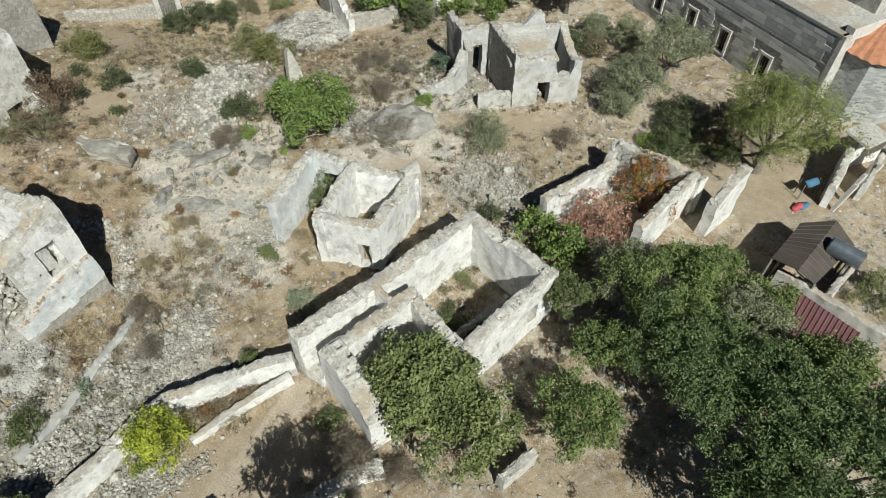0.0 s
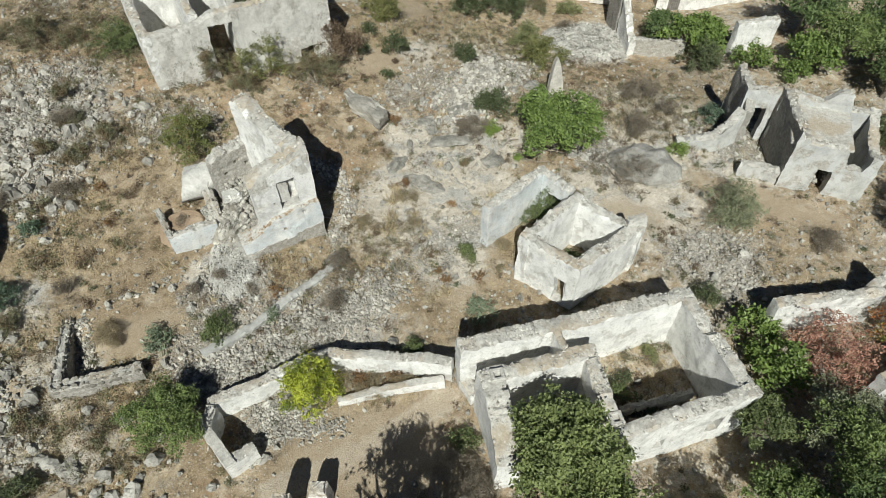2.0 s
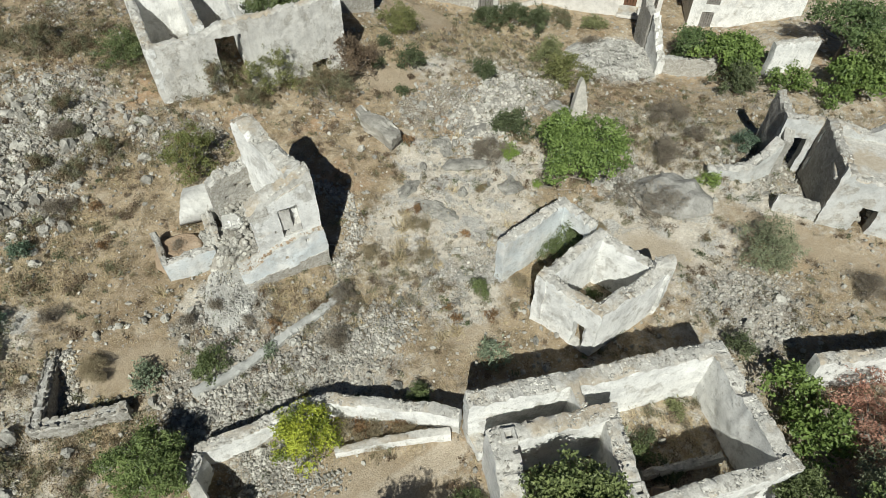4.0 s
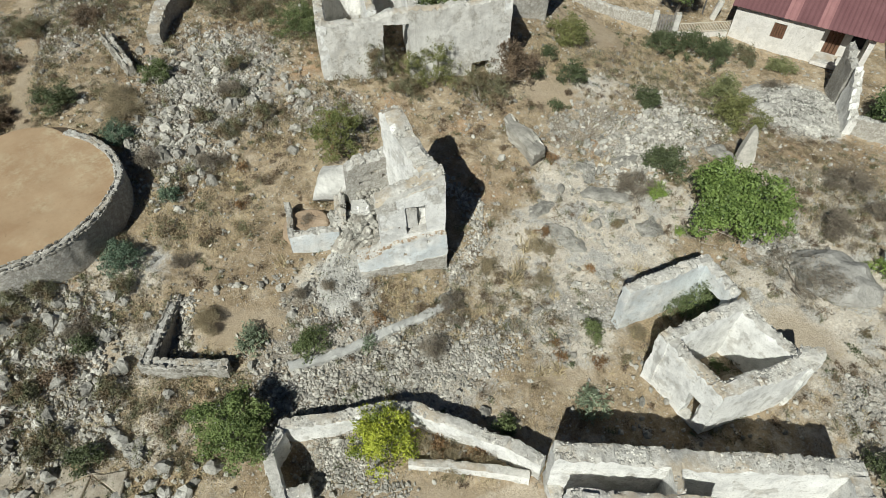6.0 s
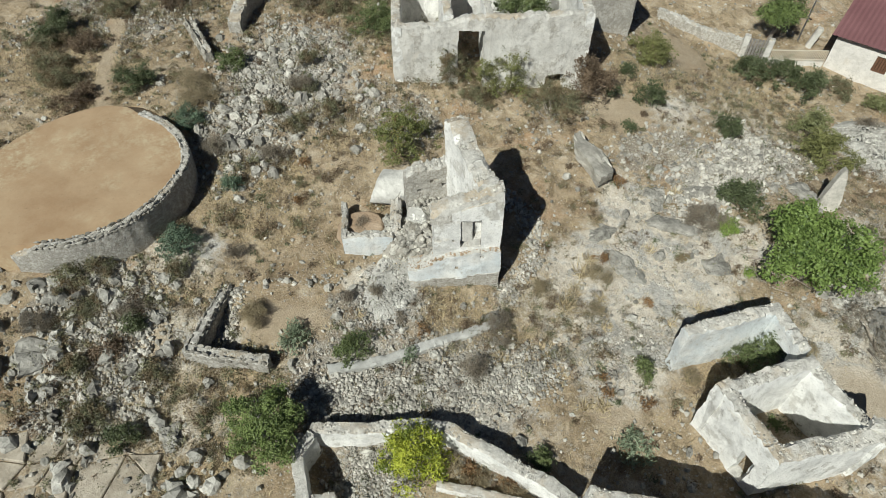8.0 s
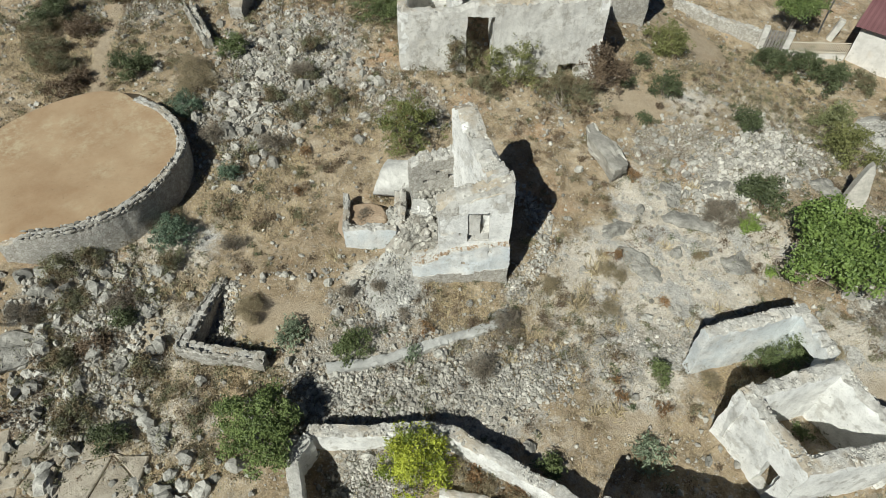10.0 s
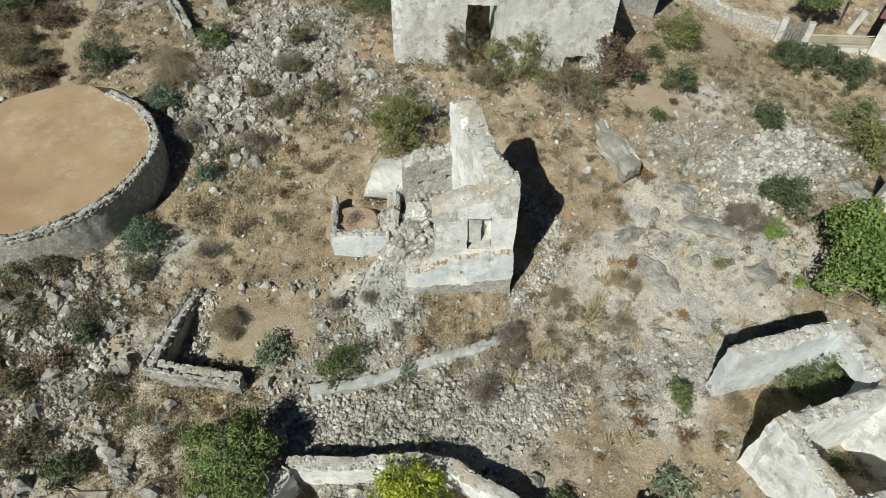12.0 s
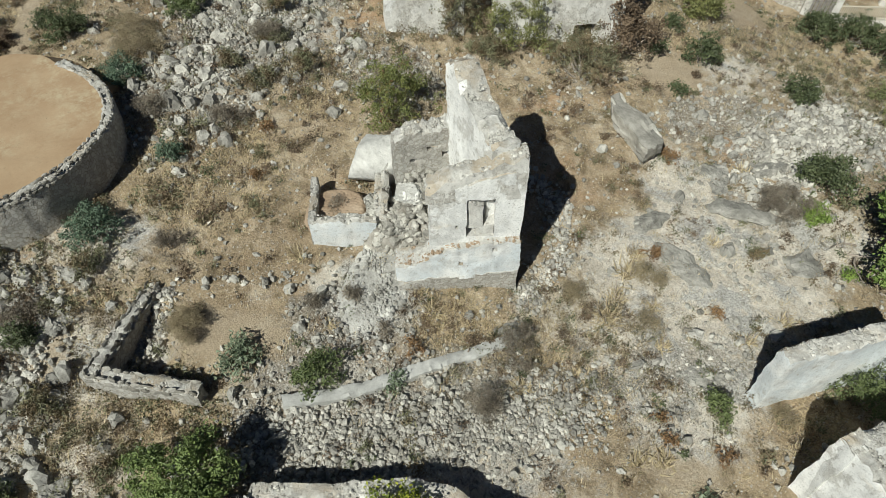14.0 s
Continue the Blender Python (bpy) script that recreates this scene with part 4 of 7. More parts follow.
wall(hg, [(13.1, 21.3), (14.9, 22.9)], [(0, 2.3), (0.5, 2.9), (1, 3.3)], 0.55, WHITE, side=1, seed=54)
wall(hg, [(12.6, 23.95), (13.1, 23.2)], [(0, 2.3), (1, 2.5)], 0.5, WHITE, side=-1, seed=55)
wall(hg, [(8.8, 25.3), (9.4, 26.2)], [(0, 1.0), (1, 2.3)], 0.45, WORN, side=1, seed=56)

# garden walls
gw = thing("garden_wall", 0, 0, 0, "bending white plastered garden wall beside a stony lane", "garden wall", kind="structure")
wall(gw, [(-14.25, 7.75), (-13.1, 9.3), (-11.95, 11.15), (-11.0, 11.95), (-9.2, 12.75), (-7.6, 13.4), (-6.3, 13.75)],
     [(0, 1.05), (0.3, 1.05), (0.5, 1.15), (0.9, 1.2), (1, 1.5)], 0.45, WHITE, side=-1, seed=61, ragged=0.07)
gx = thing("garden_wall", 0, 0, 0, "low white wall along a dusty footway", "garden wall", kind="structure")
wall(gx, [(-9.75, 10.2), (-8.2, 11.55), (-6.3, 12.95)], [(0, 0.45), (1, 0.65)], 0.3, WHITE, side=1, seed=62, ragged=0.04, cap=False)
gy = thing("garden_wall", 0, 0, 0, "short white wall folded round a pit", "garden wall", kind="structure")
wall(gy, [(-13.95, 7.45), (-13.6, 6.6), (-11.7, 5.85)], [(0, 1.15), (1, 1.05)], 0.4, WHITE, side=1, seed=63, ragged=0.05)
wall(gy, [(-11.68, 5.9), (-11.15, 7.0)], [(0, 0.95), (1, 0.95)], 0.45, WHITE, side=1, seed=64, ragged=0.05)
gz = thing("field_wall", 0, 0, 0, "angled dry-stone field wall of grey stones", "stone wall", kind="structure")
dry_stones(gz, [(-22.3, 7.65), (-19.85, 5.05)], [(0, 1.0), (0.5, 1.15), (1, 1.2)], 0.45, 1, 651, True, 46, 0.30, 0.19, 0.7)
dry_stones(gz, [(-19.87, 5.0), (-18.7, 6.2), (-17.55, 7.5)], [(0, 1.2), (1, 0.9)], 0.45, 1, 652, True, 46, 0.30, 0.19, 0.7)
wall(gz, [(-22.3, 7.65), (-19.85, 5.05)], [(0, 0.95), (0.5, 1.15), (1, 1.2)], 0.45, DRYSTONE, side=1, seed=65, ragged=0.10)
wall(gz, [(-19.87, 5.0), (-18.7, 6.2), (-17.55, 7.5)], [(0, 1.2), (1, 0.9)], 0.45, DRYSTONE, side=1, seed=66, ragged=0.10)
ga = thing("field_wall", 0, 0, 0, "short dry-stone wall in a rubble field", "stone wall", kind="structure")
dry_stones(ga, [(-41.2, 13.9), (-37.2, 13.5)], [(0, 3.05), (1, 2.95)], 0.45, 1, 653, True, 110)
wall(ga, [(-41.2, 13.9), (-37.2, 13.5)], [(0, 3.0), (1, 2.9)], 0.4, DRYSTONE, side=1, seed=67, ragged=0.15)
gb = thing("field_wall", 0, 0, 0, "thick broken stub of a dry-stone wall", "stone wall", kind="structure")
wall(gb, [(-42.6, 20.4), (-41.0, 18.2), (-38.8, 16.5)], [(0, 3.5), (0.6, 3.45), (1, 3.1)], 0.8, DRYSTONE, side=-1, seed=68, ragged=0.12)
gc = thing("field_wall", 0, 0, 0, "low wall below a broken slab", "stone wall", kind="structure")
wall(gc, [(-7.6, 45.3), (-3.7, 46.3)], [(0, -1.3), (1, -0.9)], 0.45, BARE, side=1, seed=69)
gd = thing("garden_wall", 0, 0, 0, "white wall among fig trees", "garden wall", kind="structure")
wall(gd, [(-0.7, 46.3), (1.7, 48.2)], [(0, 1.2), (1, 1.4)], 0.5, WHITE, side=1, seed=70)
ge = thing("field_wall", 0, 0, 0, "low stone boundary wall leading to a wooden gate", "stone wall", kind="structure")
wall(ge, [(-28.0, 42.9), (-25.0, 44.1), (-22.4, 45.6)], [(0, 0.3), (0.5, -0.2), (1, -0.5)], 0.4, BARE, side=1, seed=71)
gf = thing("field_wall", 0, 0, 0, "short broken wall with an iron railing", "stone wall", kind="structure")
wall(gf, [(2.2, 8.5), (3.5, 9.5)], [(0, 1.0), (1, 1.0)], 0.4, WORN, side=1, seed=72)
gg = thing("field_wall", 0, 0, 0, "white wall at the foot of the courtyard fig", "stone wall", kind="structure")
wall(gg, [(-4.9, 7.6), (-3.2, 8.7), (-2.2, 9.0)], [(0, 0.7), (1, 0.8)], 0.5, WHITE, side=1, seed=73)

def gate_pillar(x, y, h, rot, seed):
    """A plastered stone gate pillar, chipped and narrowing to the top."""
    t = thing("gate_pillar", x, y, spot(x, y), "chipped white plastered pillar beside a footway", "pillar", "gate pillars")
    r = np.random.default_rng(seed)
    for nm, sx, sz, z0, mat in (("shaft", 0.78, h + 0.2, -0.2, WHITE), ("cap", 0.55, 0.22, h - 0.02, WORN)):
        bm = bmesh.new()
        bmesh.ops.create_cube(bm, size=1)
        bmesh.ops.subdivide_edges(bm, edges=bm.edges[:], cuts=5, use_grid_fill=True)
        for v in bm.verts:
            k = 1 - 0.18 * (v.co.z + 0.5)
            v.co = Vector((v.co.x * sx * k, v.co.y * sx * k * 0.85, z0 + (v.co.z + 0.5) * sz)) + Vector(r.normal(size=3)) * 0.014
        part(nm, bm, mat, t, m=pose(0, 0, 0, 0, 0, rot))


gate_pillar(-8.16, 6.75, 1.3, 30, 811)
gate_pillar(-8.86, 5.63, 2.0, 30, 812)

# broken slab standing over a rubble ramp
sl = thing("broken_slab_wall", 0, 0, 0, "tall cracked grey slab standing in rubble", "ruined wall", "roofless stone ruins")
wall(sl, [(-10.4, 48.9), (-9.2, 47.2)], [(0, 1.1), (1, 0.6)], 0.5, GREYWALL, side=1, seed=74, ragged=0.3)
wall(sl, [(-9.0, 47.0), (-7.5, 45.0)], [(0, 0.9), (0.4, -0.2), (1, -1.3)], 0.5, WHITE, side=1, seed=75, ragged=0.3)

def smooth_line(pts, n=5):
    """A rounder course through the points."""
    P = [Vector(p) for p in pts]
    P = [2 * P[0] - P[1]] + P + [2 * P[-1] - P[-2]]
    out = []
    for i in range(1, len(P) - 2):
        for k in range(n):
            t = k / n
            out.append(0.5 * (2 * P[i] + (P[i + 1] - P[i - 1]) * t + (2 * P[i - 1] - 5 * P[i] + 4 * P[i + 1] - P[i + 2]) * t * t
                              + (3 * P[i] - P[i - 1] - 3 * P[i + 1] + P[i + 2]) * t ** 3))
    out.append(P[-2])
    return [tuple(p) for p in out]


# concrete kerb along the old lane
kb = thing("lane_kerb", 0, 0, 0, "long grey stone kerb along an old lane", "kerb", kind="structure")
KERB = smooth_line([(-16.1, 9.4), (-15.45, 10.75), (-15.0, 12.2), (-14.62, 13.7), (-14.15, 15.2), (-13.9, 16.5)])
wall(kb, KERB, [(0, 0.36), (0.4, 0.26), (1, 0.16)], 0.40, CONCRETE, side=1, seed=76, ragged=0.05, cap=False, name="kerbstone_run")


def round_platform():
    """Threshing floor: a level earth top behind a curved retaining wall."""
    t = thing("threshing_floor", 0, 0, 0, "round terrace of bare earth behind a curved stone retaining wall", "terrace", kind="structure")
    rim = smooth_line([(-27.4, 0.9), (-26.55, 2.2), (-25.85, 4.1), (-25.98, 6.2), (-27.0, 8.1), (-28.3, 9.25), (-29.85, 9.62), (-31.55, 9.5), (-33.4, 8.8)])
    wall(t, rim, [(0, 2.7), (0.1, 3.2), (0.5, 3.3), (0.9, 3.28), (1, 3.18)], 0.38, DRYSTONE, side=1, seed=81, ragged=0.08, name="retaining_wall",
         label="curved grey stone retaining wall")
    dry_stones(t, rim[4:], [(0, 3.27), (0.5, 3.3), (1, 3.2)], 0.36, 1, 654, False, 150, 0.23, 0.13, 0.9)
    c = np.array([-30.2, 4.2])
    edge = np.array(rim + [(-34.4, 8.5), (-35.4, 7.4), (-35.6, 4.5), (-34.6, 1.8), (-32.5, -0.8), (-30, -1.6)])
    ang = np.arctan2(edge[:, 1] - c[1], edge[:, 0] - c[0])
    order = np.argsort(ang)
    A, R = ang[order], np.hypot(*(edge[order] - c).T)
    th = np.linspace(-math.pi, math.pi, 97)[:-1]
    rr = np.interp(th, np.concatenate([A - 6.2832, A, A + 6.2832]), np.tile(R, 3))
    v, f = [], []
    rings = (0.0, 0.2, 0.4, 0.6, 0.8, 0.97)
    for k in rings:
        for a, q in zip(th, rr):
            x, y = c[0] + math.cos(a) * (q - 0.2) * k, c[1] + math.sin(a) * (q - 0.2) * k
            v.append((x, y, 3.16 + 0.03 * float(fbm(x, y, 0.8, 3, 1.0))))
    for a, q in zip(th, rr):
        x, y = c[0] + math.cos(a) * (q + (1.2 if x < -31 else -0.1)), c[1] + math.sin(a) * (q + (1.2 if x < -31 else -0.1))
        v.append((x, y, lay(x, y) - 0.3))
    n = len(th)
    for k in range(len(rings)):
        for i in range(n):
            j = (i + 1) % n
            f.append((k * n + i, k * n + j, (k + 1) * n + j, (k + 1) * n + i))
    m, ns, ls, b = make_mat("trodden_earth", 0.97)
    pos = coords(ns)
    n1, n2 = noise_tex(ns, ls, pos, 0.5, 7), noise_tex(ns, ls, pos, 9, 8, 0.75)
    col = mix(ns, ls, ramp(ns, ls, n1, [(0.35, grey(0)), (0.65, grey(1))]), (0.330, 0.222, 0.130), (0.42, 0.305, 0.190))
    pale = maths(ns, ls, "MULTIPLY", ramp(ns, ls, noise_tex(ns, ls, pos, 2.4, 9, 0.8), [(0.46, grey(0)), (0.60, grey(1))]), 0.8)
    pale = maths(ns, ls, "MULTIPLY", pale, ramp(ns, ls, noise_tex(ns, ls, pos, 0.22, 4, 0.6), [(0.44, grey(0.1)), (0.58, grey(1))]))
    col = mix(ns, ls, pale, col, (0.50, 0.43, 0.29))
    tuft = ramp(ns, ls, noise_tex(ns, ls, pos, 5.0, 9, 0.8), [(0.60, grey(0)), (0.68, grey(0.7))])
    col = mix(ns, ls, tuft, col, (0.17, 0.125, 0.075))
    col = mix(ns, ls, 0.3, col, mix(ns, ls, n2, (0.5, 0.5, 0.5), (1.0, 1.0, 1.0)), "MULTIPLY")
    ls.new(col, b.inputs["Base Color"])
    bump(ns, ls, b, n2, 0.4, 0.03)
    hold("earth_top", v, f, m, t, "level trodden ochre earth")


round_platform()


# ---- houses with roofs, church ----
def ribbed_roof(name, corners, mat, parent, ribs, rise=0.04, label=""):
    """Sheet roof over four corners (eave a-b, ridge d-c), with raised ribs running up the slope."""
    a, b, c, d = [Vector(p) for p in corners]
    n = (b - a).cross(d - a).normalized()
    bm = bmesh.new()
    cuts = []
    for i in range(ribs):
        s = i / ribs
        w = 1 / ribs
        cuts += [(s, 0), (s + 0.62 * w, 0), (s + 0.70 * w, rise), (s + 0.92 * w, rise)]
    cuts.append((1, 0))
    rows = []
    for base, far in ((a, b), (d, c)):
        rows.append([bm.verts.new(base.lerp(far, s) + n * h) for s, h in cuts])
    for i in range(len(cuts) - 1):
        bm.faces.new((rows[0][i], rows[0][i + 1], rows[1][i + 1], rows[1][i]))
    ret = bmesh.ops.extrude_face_region(bm, geom=bm.faces[:])
    bmesh.ops.translate(bm, verts=[e for e in ret["geom"] if isinstance(e, bmesh.types.BMVert)], vec=-n * 0.03)
    return part(name, bm, mat, parent, label)


def on(base, u2, x, y):
    """Plan point x along and y behind a front line."""
    n2 = Vector((-u2.y, u2.x))
    p = Vector(base) + u2 * x + n2 * y
    return (p.x, p.y)


rh = thing("house", 0, 0, 0, "white cottage with a faded red sheet-metal roof", "house")
RB, RU = (-18.4, 50.0), Vector((0.966, 0.258)).normalized()
zb = -2.3
wall(rh, [on(RB, RU, 0, 0), on(RB, RU, 6.0, 0)], [(0, zb + 2.75), (1, zb + 2.75)], 0.35, CLEAN, holes=[(2.75, 3.65, zb + 0.95, zb + 2.05)],
     side=1, seed=91, ragged=0.0, cap=False)
wall(rh, [on(RB, RU, 6.0, 1.2), on(RB, RU, 9.2, 1.2)], [(0, zb + 2.75), (1, zb + 2.75)], 0.3, CLEAN,
     holes=[(0.35, 1.35, zb - 0.1, zb + 2.1), (1.85, 2.75, zb + 1.0, zb + 2.0)], side=1, seed=92, ragged=0.0, cap=False)
wall(rh, [on(RB, RU, 6.0, 0.35), on(RB, RU, 6.0, 1.2)], [(0, zb + 2.75), (1, zb + 2.75)], 0.3, CLEAN, side=1, seed=93, ragged=0.0, cap=False)
wall(rh, [on(RB, RU, 0, 0.35), on(RB, RU, 0, 5.6)], [(0, zb + 2.75), (0.5, zb + 4.2), (1, zb + 2.75)], 0.35, CLEAN, side=-1, seed=94, ragged=0.0, cap=False)
wall(rh, [on(RB, RU, 9.2, 0.0), on(RB, RU, 9.2, 5.6)], [(0, zb + 2.75), (0.5, zb + 4.2), (1, zb + 2.75)], 0.35, CLEAN, side=1, seed=95, ragged=0.0, cap=False)
wall(rh, [on(RB, RU, 0, 5.6), on(RB, RU, 9.2, 5.6)], [(0, zb + 2.75), (1, zb + 2.75)], 0.35, CLEAN, side=-1, seed=96, ragged=0.0, cap=False)
wall(rh, [on(RB, RU, 7.5, 0.05), on(RB, RU, 9.2, 0.05)], [(0, zb + 0.75), (1, zb + 0.75)], 0.2, CLEAN, side=1, seed=97, ragged=0.0, cap=False,
     name="parapet")
for k, (xa, xb, m) in enumerate(((-0.35, 3.2, REDMETAL), (3.2, 4.0, PINKMETAL), (4.0, 5.4, REDMETAL), (5.4, 6.1, PINKMETAL), (6.1, 9.6, REDMETAL))):
    e0, e1, r1, r0 = on(RB, RU, xa, -0.4), on(RB, RU, xb, -0.4), on(RB, RU, xb, 2.95), on(RB, RU, xa, 2.95)
    ribbed_roof("roof_sheet", [(*e0, zb + 2.68), (*e1, zb + 2.68), (*r1, zb + 4.3), (*r0, zb + 4.3)], m, rh, max(2, int((xb - xa) / 0.3)))
e0, e1, r1, r0 = on(RB, RU, -0.35, 2.95), on(RB, RU, 9.6, 2.95), on(RB, RU, 9.6, 6.0), on(RB, RU, -0.35, 6.0)
ribbed_roof("roof_sheet", [(*e0, zb + 4.3), (*e1, zb + 4.3), (*r1, zb + 2.7), (*r0, zb + 2.7)], REDMETAL, rh, 32)
ra = math.degrees(math.atan2(RU.y, RU.x))


def shutter(parent, x, y, z, rot, w, h, mat, name="window_shutter", boards=5):
    """A board shutter in a frame, built of separate slats."""
    fr = bmesh.new()
    for sx, sz, px, pz in ((w + 0.1, 0.07, 0, h / 2), (w + 0.1, 0.07, 0, -h / 2), (0.07, h, -w / 2, 0), (0.07, h, w / 2, 0)):
        bmesh.ops.create_cube(fr, size=1, matrix=Matrix.Translation((px, 0, pz)) @ Matrix.Diagonal((sx, 0.09, sz, 1)))
    f = part(name, fr, mat, parent, m=pose(x, y, z, 0, 0, rot))
    for i in range(boards):
        b = part("slat", box_bm(w / boards * 0.86, 0.035, h * 0.96, 0.006), mat, f)
        b.location = (-w / 2 + (i + 0.5) * w / boards, 0.0, 0)


px, py = on(RB, RU, 3.2, 0.12)
shutter(rh, px, py, zb + 1.5, ra, 0.84, 1.04, WOOD)
px, py = on(RB, RU, 6.85, 1.32)
shutter(rh, px, py, zb + 1.0, ra, 0.92, 2.0, WOOD, "door", 4)
px, py = on(RB, RU, 8.3, 1.4)
# black sheet in the opening, painted as the shade indoors
part("window_pane", box_bm(0.86, 0.03, 0.96), DARK, rh, "black pane standing for the shade inside a window", m=pose(px, py, zb + 1.5, 0, 0, ra))
part("porch_floor", box_bm(3.3, 1.6, 0.3, 0.02), CLEAN, rh, "worn porch floor", m=pose(*on(RB, RU, 7.6, 0.5), zb + 0.05, 0, 0, ra))

r2 = thing("house", 0, 0, 0, "pink-stained white house with old board shutters", "house")
QB, QU = (-7.4, 52.8), Vector((0.94, 0.34)).normalized()
wall(r2, [on(QB, QU, 0, 0), on(QB, QU, 8, 0)], [(0, 1.2), (1, 1.2)], 0.4, WHITE, holes=[(1.0, 2.0, -0.6, 0.6), (0.9, 1.8, -2.6, -1.2)], side=1, seed=98,
     ragged=0.0, cap=False)
wall(r2, [on(QB, QU, 0, 0.4), on(QB, QU, 0, 6)], [(0, 1.2), (1, 1.2)], 0.4, WHITE, side=-1, seed=99, ragged=0.0, cap=False)
wall(r2, [on(QB, QU, 8, 0.4), on(QB, QU, 8, 6)], [(0, 1.2), (1, 1.2)], 0.4, WHITE, side=1, seed=100, ragged=0.0, cap=False)
wall(r2, [on(QB, QU, 0, 6), on(QB, QU, 8, 6)], [(0, 1.2), (1, 1.2)], 0.4, WHITE, side=-1, seed=101, ragged=0.0, cap=False)
a, b, c, d = on(QB, QU, -0.3, -0.4), on(QB, QU, 8.3, -0.4), on(QB, QU, 8.3, 3.2), on(QB, QU, -0.3, 3.2)
ribbed_roof("roof_sheet", [(*a, 1.15), (*b, 1.15), (*c, 2.6), (*d, 2.6)], REDMETAL, r2, 26)
a, b = on(QB, QU, -0.3, 6.4), on(QB, QU, 8.3, 6.4)
ribbed_roof("roof_sheet", [(*d, 2.6), (*c, 2.6), (*b, 1.15), (*a, 1.15)], REDMETAL, r2, 26)
qa = math.degrees(math.atan2(QU.y, QU.x))
shutter(r2, *on(QB, QU, 1.5, 0.1), 0.0, qa, 0.95, 1.15, GREYWOOD)
shutter(r2, *on(QB, QU, 1.35, 0.1), -1.9, qa, 0.86, 1.35, GREYWOOD)

# gate and railing
gt = thing("gate", -21.6, 46.0, -1.7, "weathered grey board gate between white posts", "gate")
for k, (x, y) in enumerate(((-22.25, 45.6), (-20.95, 46.45))):
    part("gate_post", box_bm(0.4, 0.4, 1.9, 0.03), WORN, gt, m=pose(x + 21.6, y - 46.0, 0.75, 0, 0, 33))
for i in range(6):
    s = (i + 0.5) / 6
    part("board", box_bm(0.17, 0.05, 1.55, 0.008), GREYWOOD, gt, m=pose(-0.5 + s * 1.0, -0.33 + s * 0.66, 0.75, 0, 0, 33))
fe = thing("railing", 0, 0, 0, "cream painted metal railing on a white base", "railing")
wall(fe, [(-20.9, 46.6), (-18.4, 49.8)], [(0, -1.55), (1, -1.75)], 0.25, CLEAN, side=1, seed=102, ragged=0.0, cap=False, name="railing_base")
fu = Vector((2.5, 3.2, -0.2)) / 34
for i in range(35):
    p = Vector((-20.95, 46.7, -1.2)) + fu * i
    part("baluster", box_bm(0.035, 0.035, 0.75), FENCE, fe, m=pose(p.x, p.y, p.z, 0, 0, 52))
for z in (-0.82, -1.5):
    p, q = Vector((-20.95, 46.7, z)), Vector((-18.45, 49.9, z - 0.2))
    bm = box_bm((q - p).length, 0.05, 0.05)
    part("rail", bm, FENCE, fe, m=pose(*((p + q) / 2), 0, 0, 52))


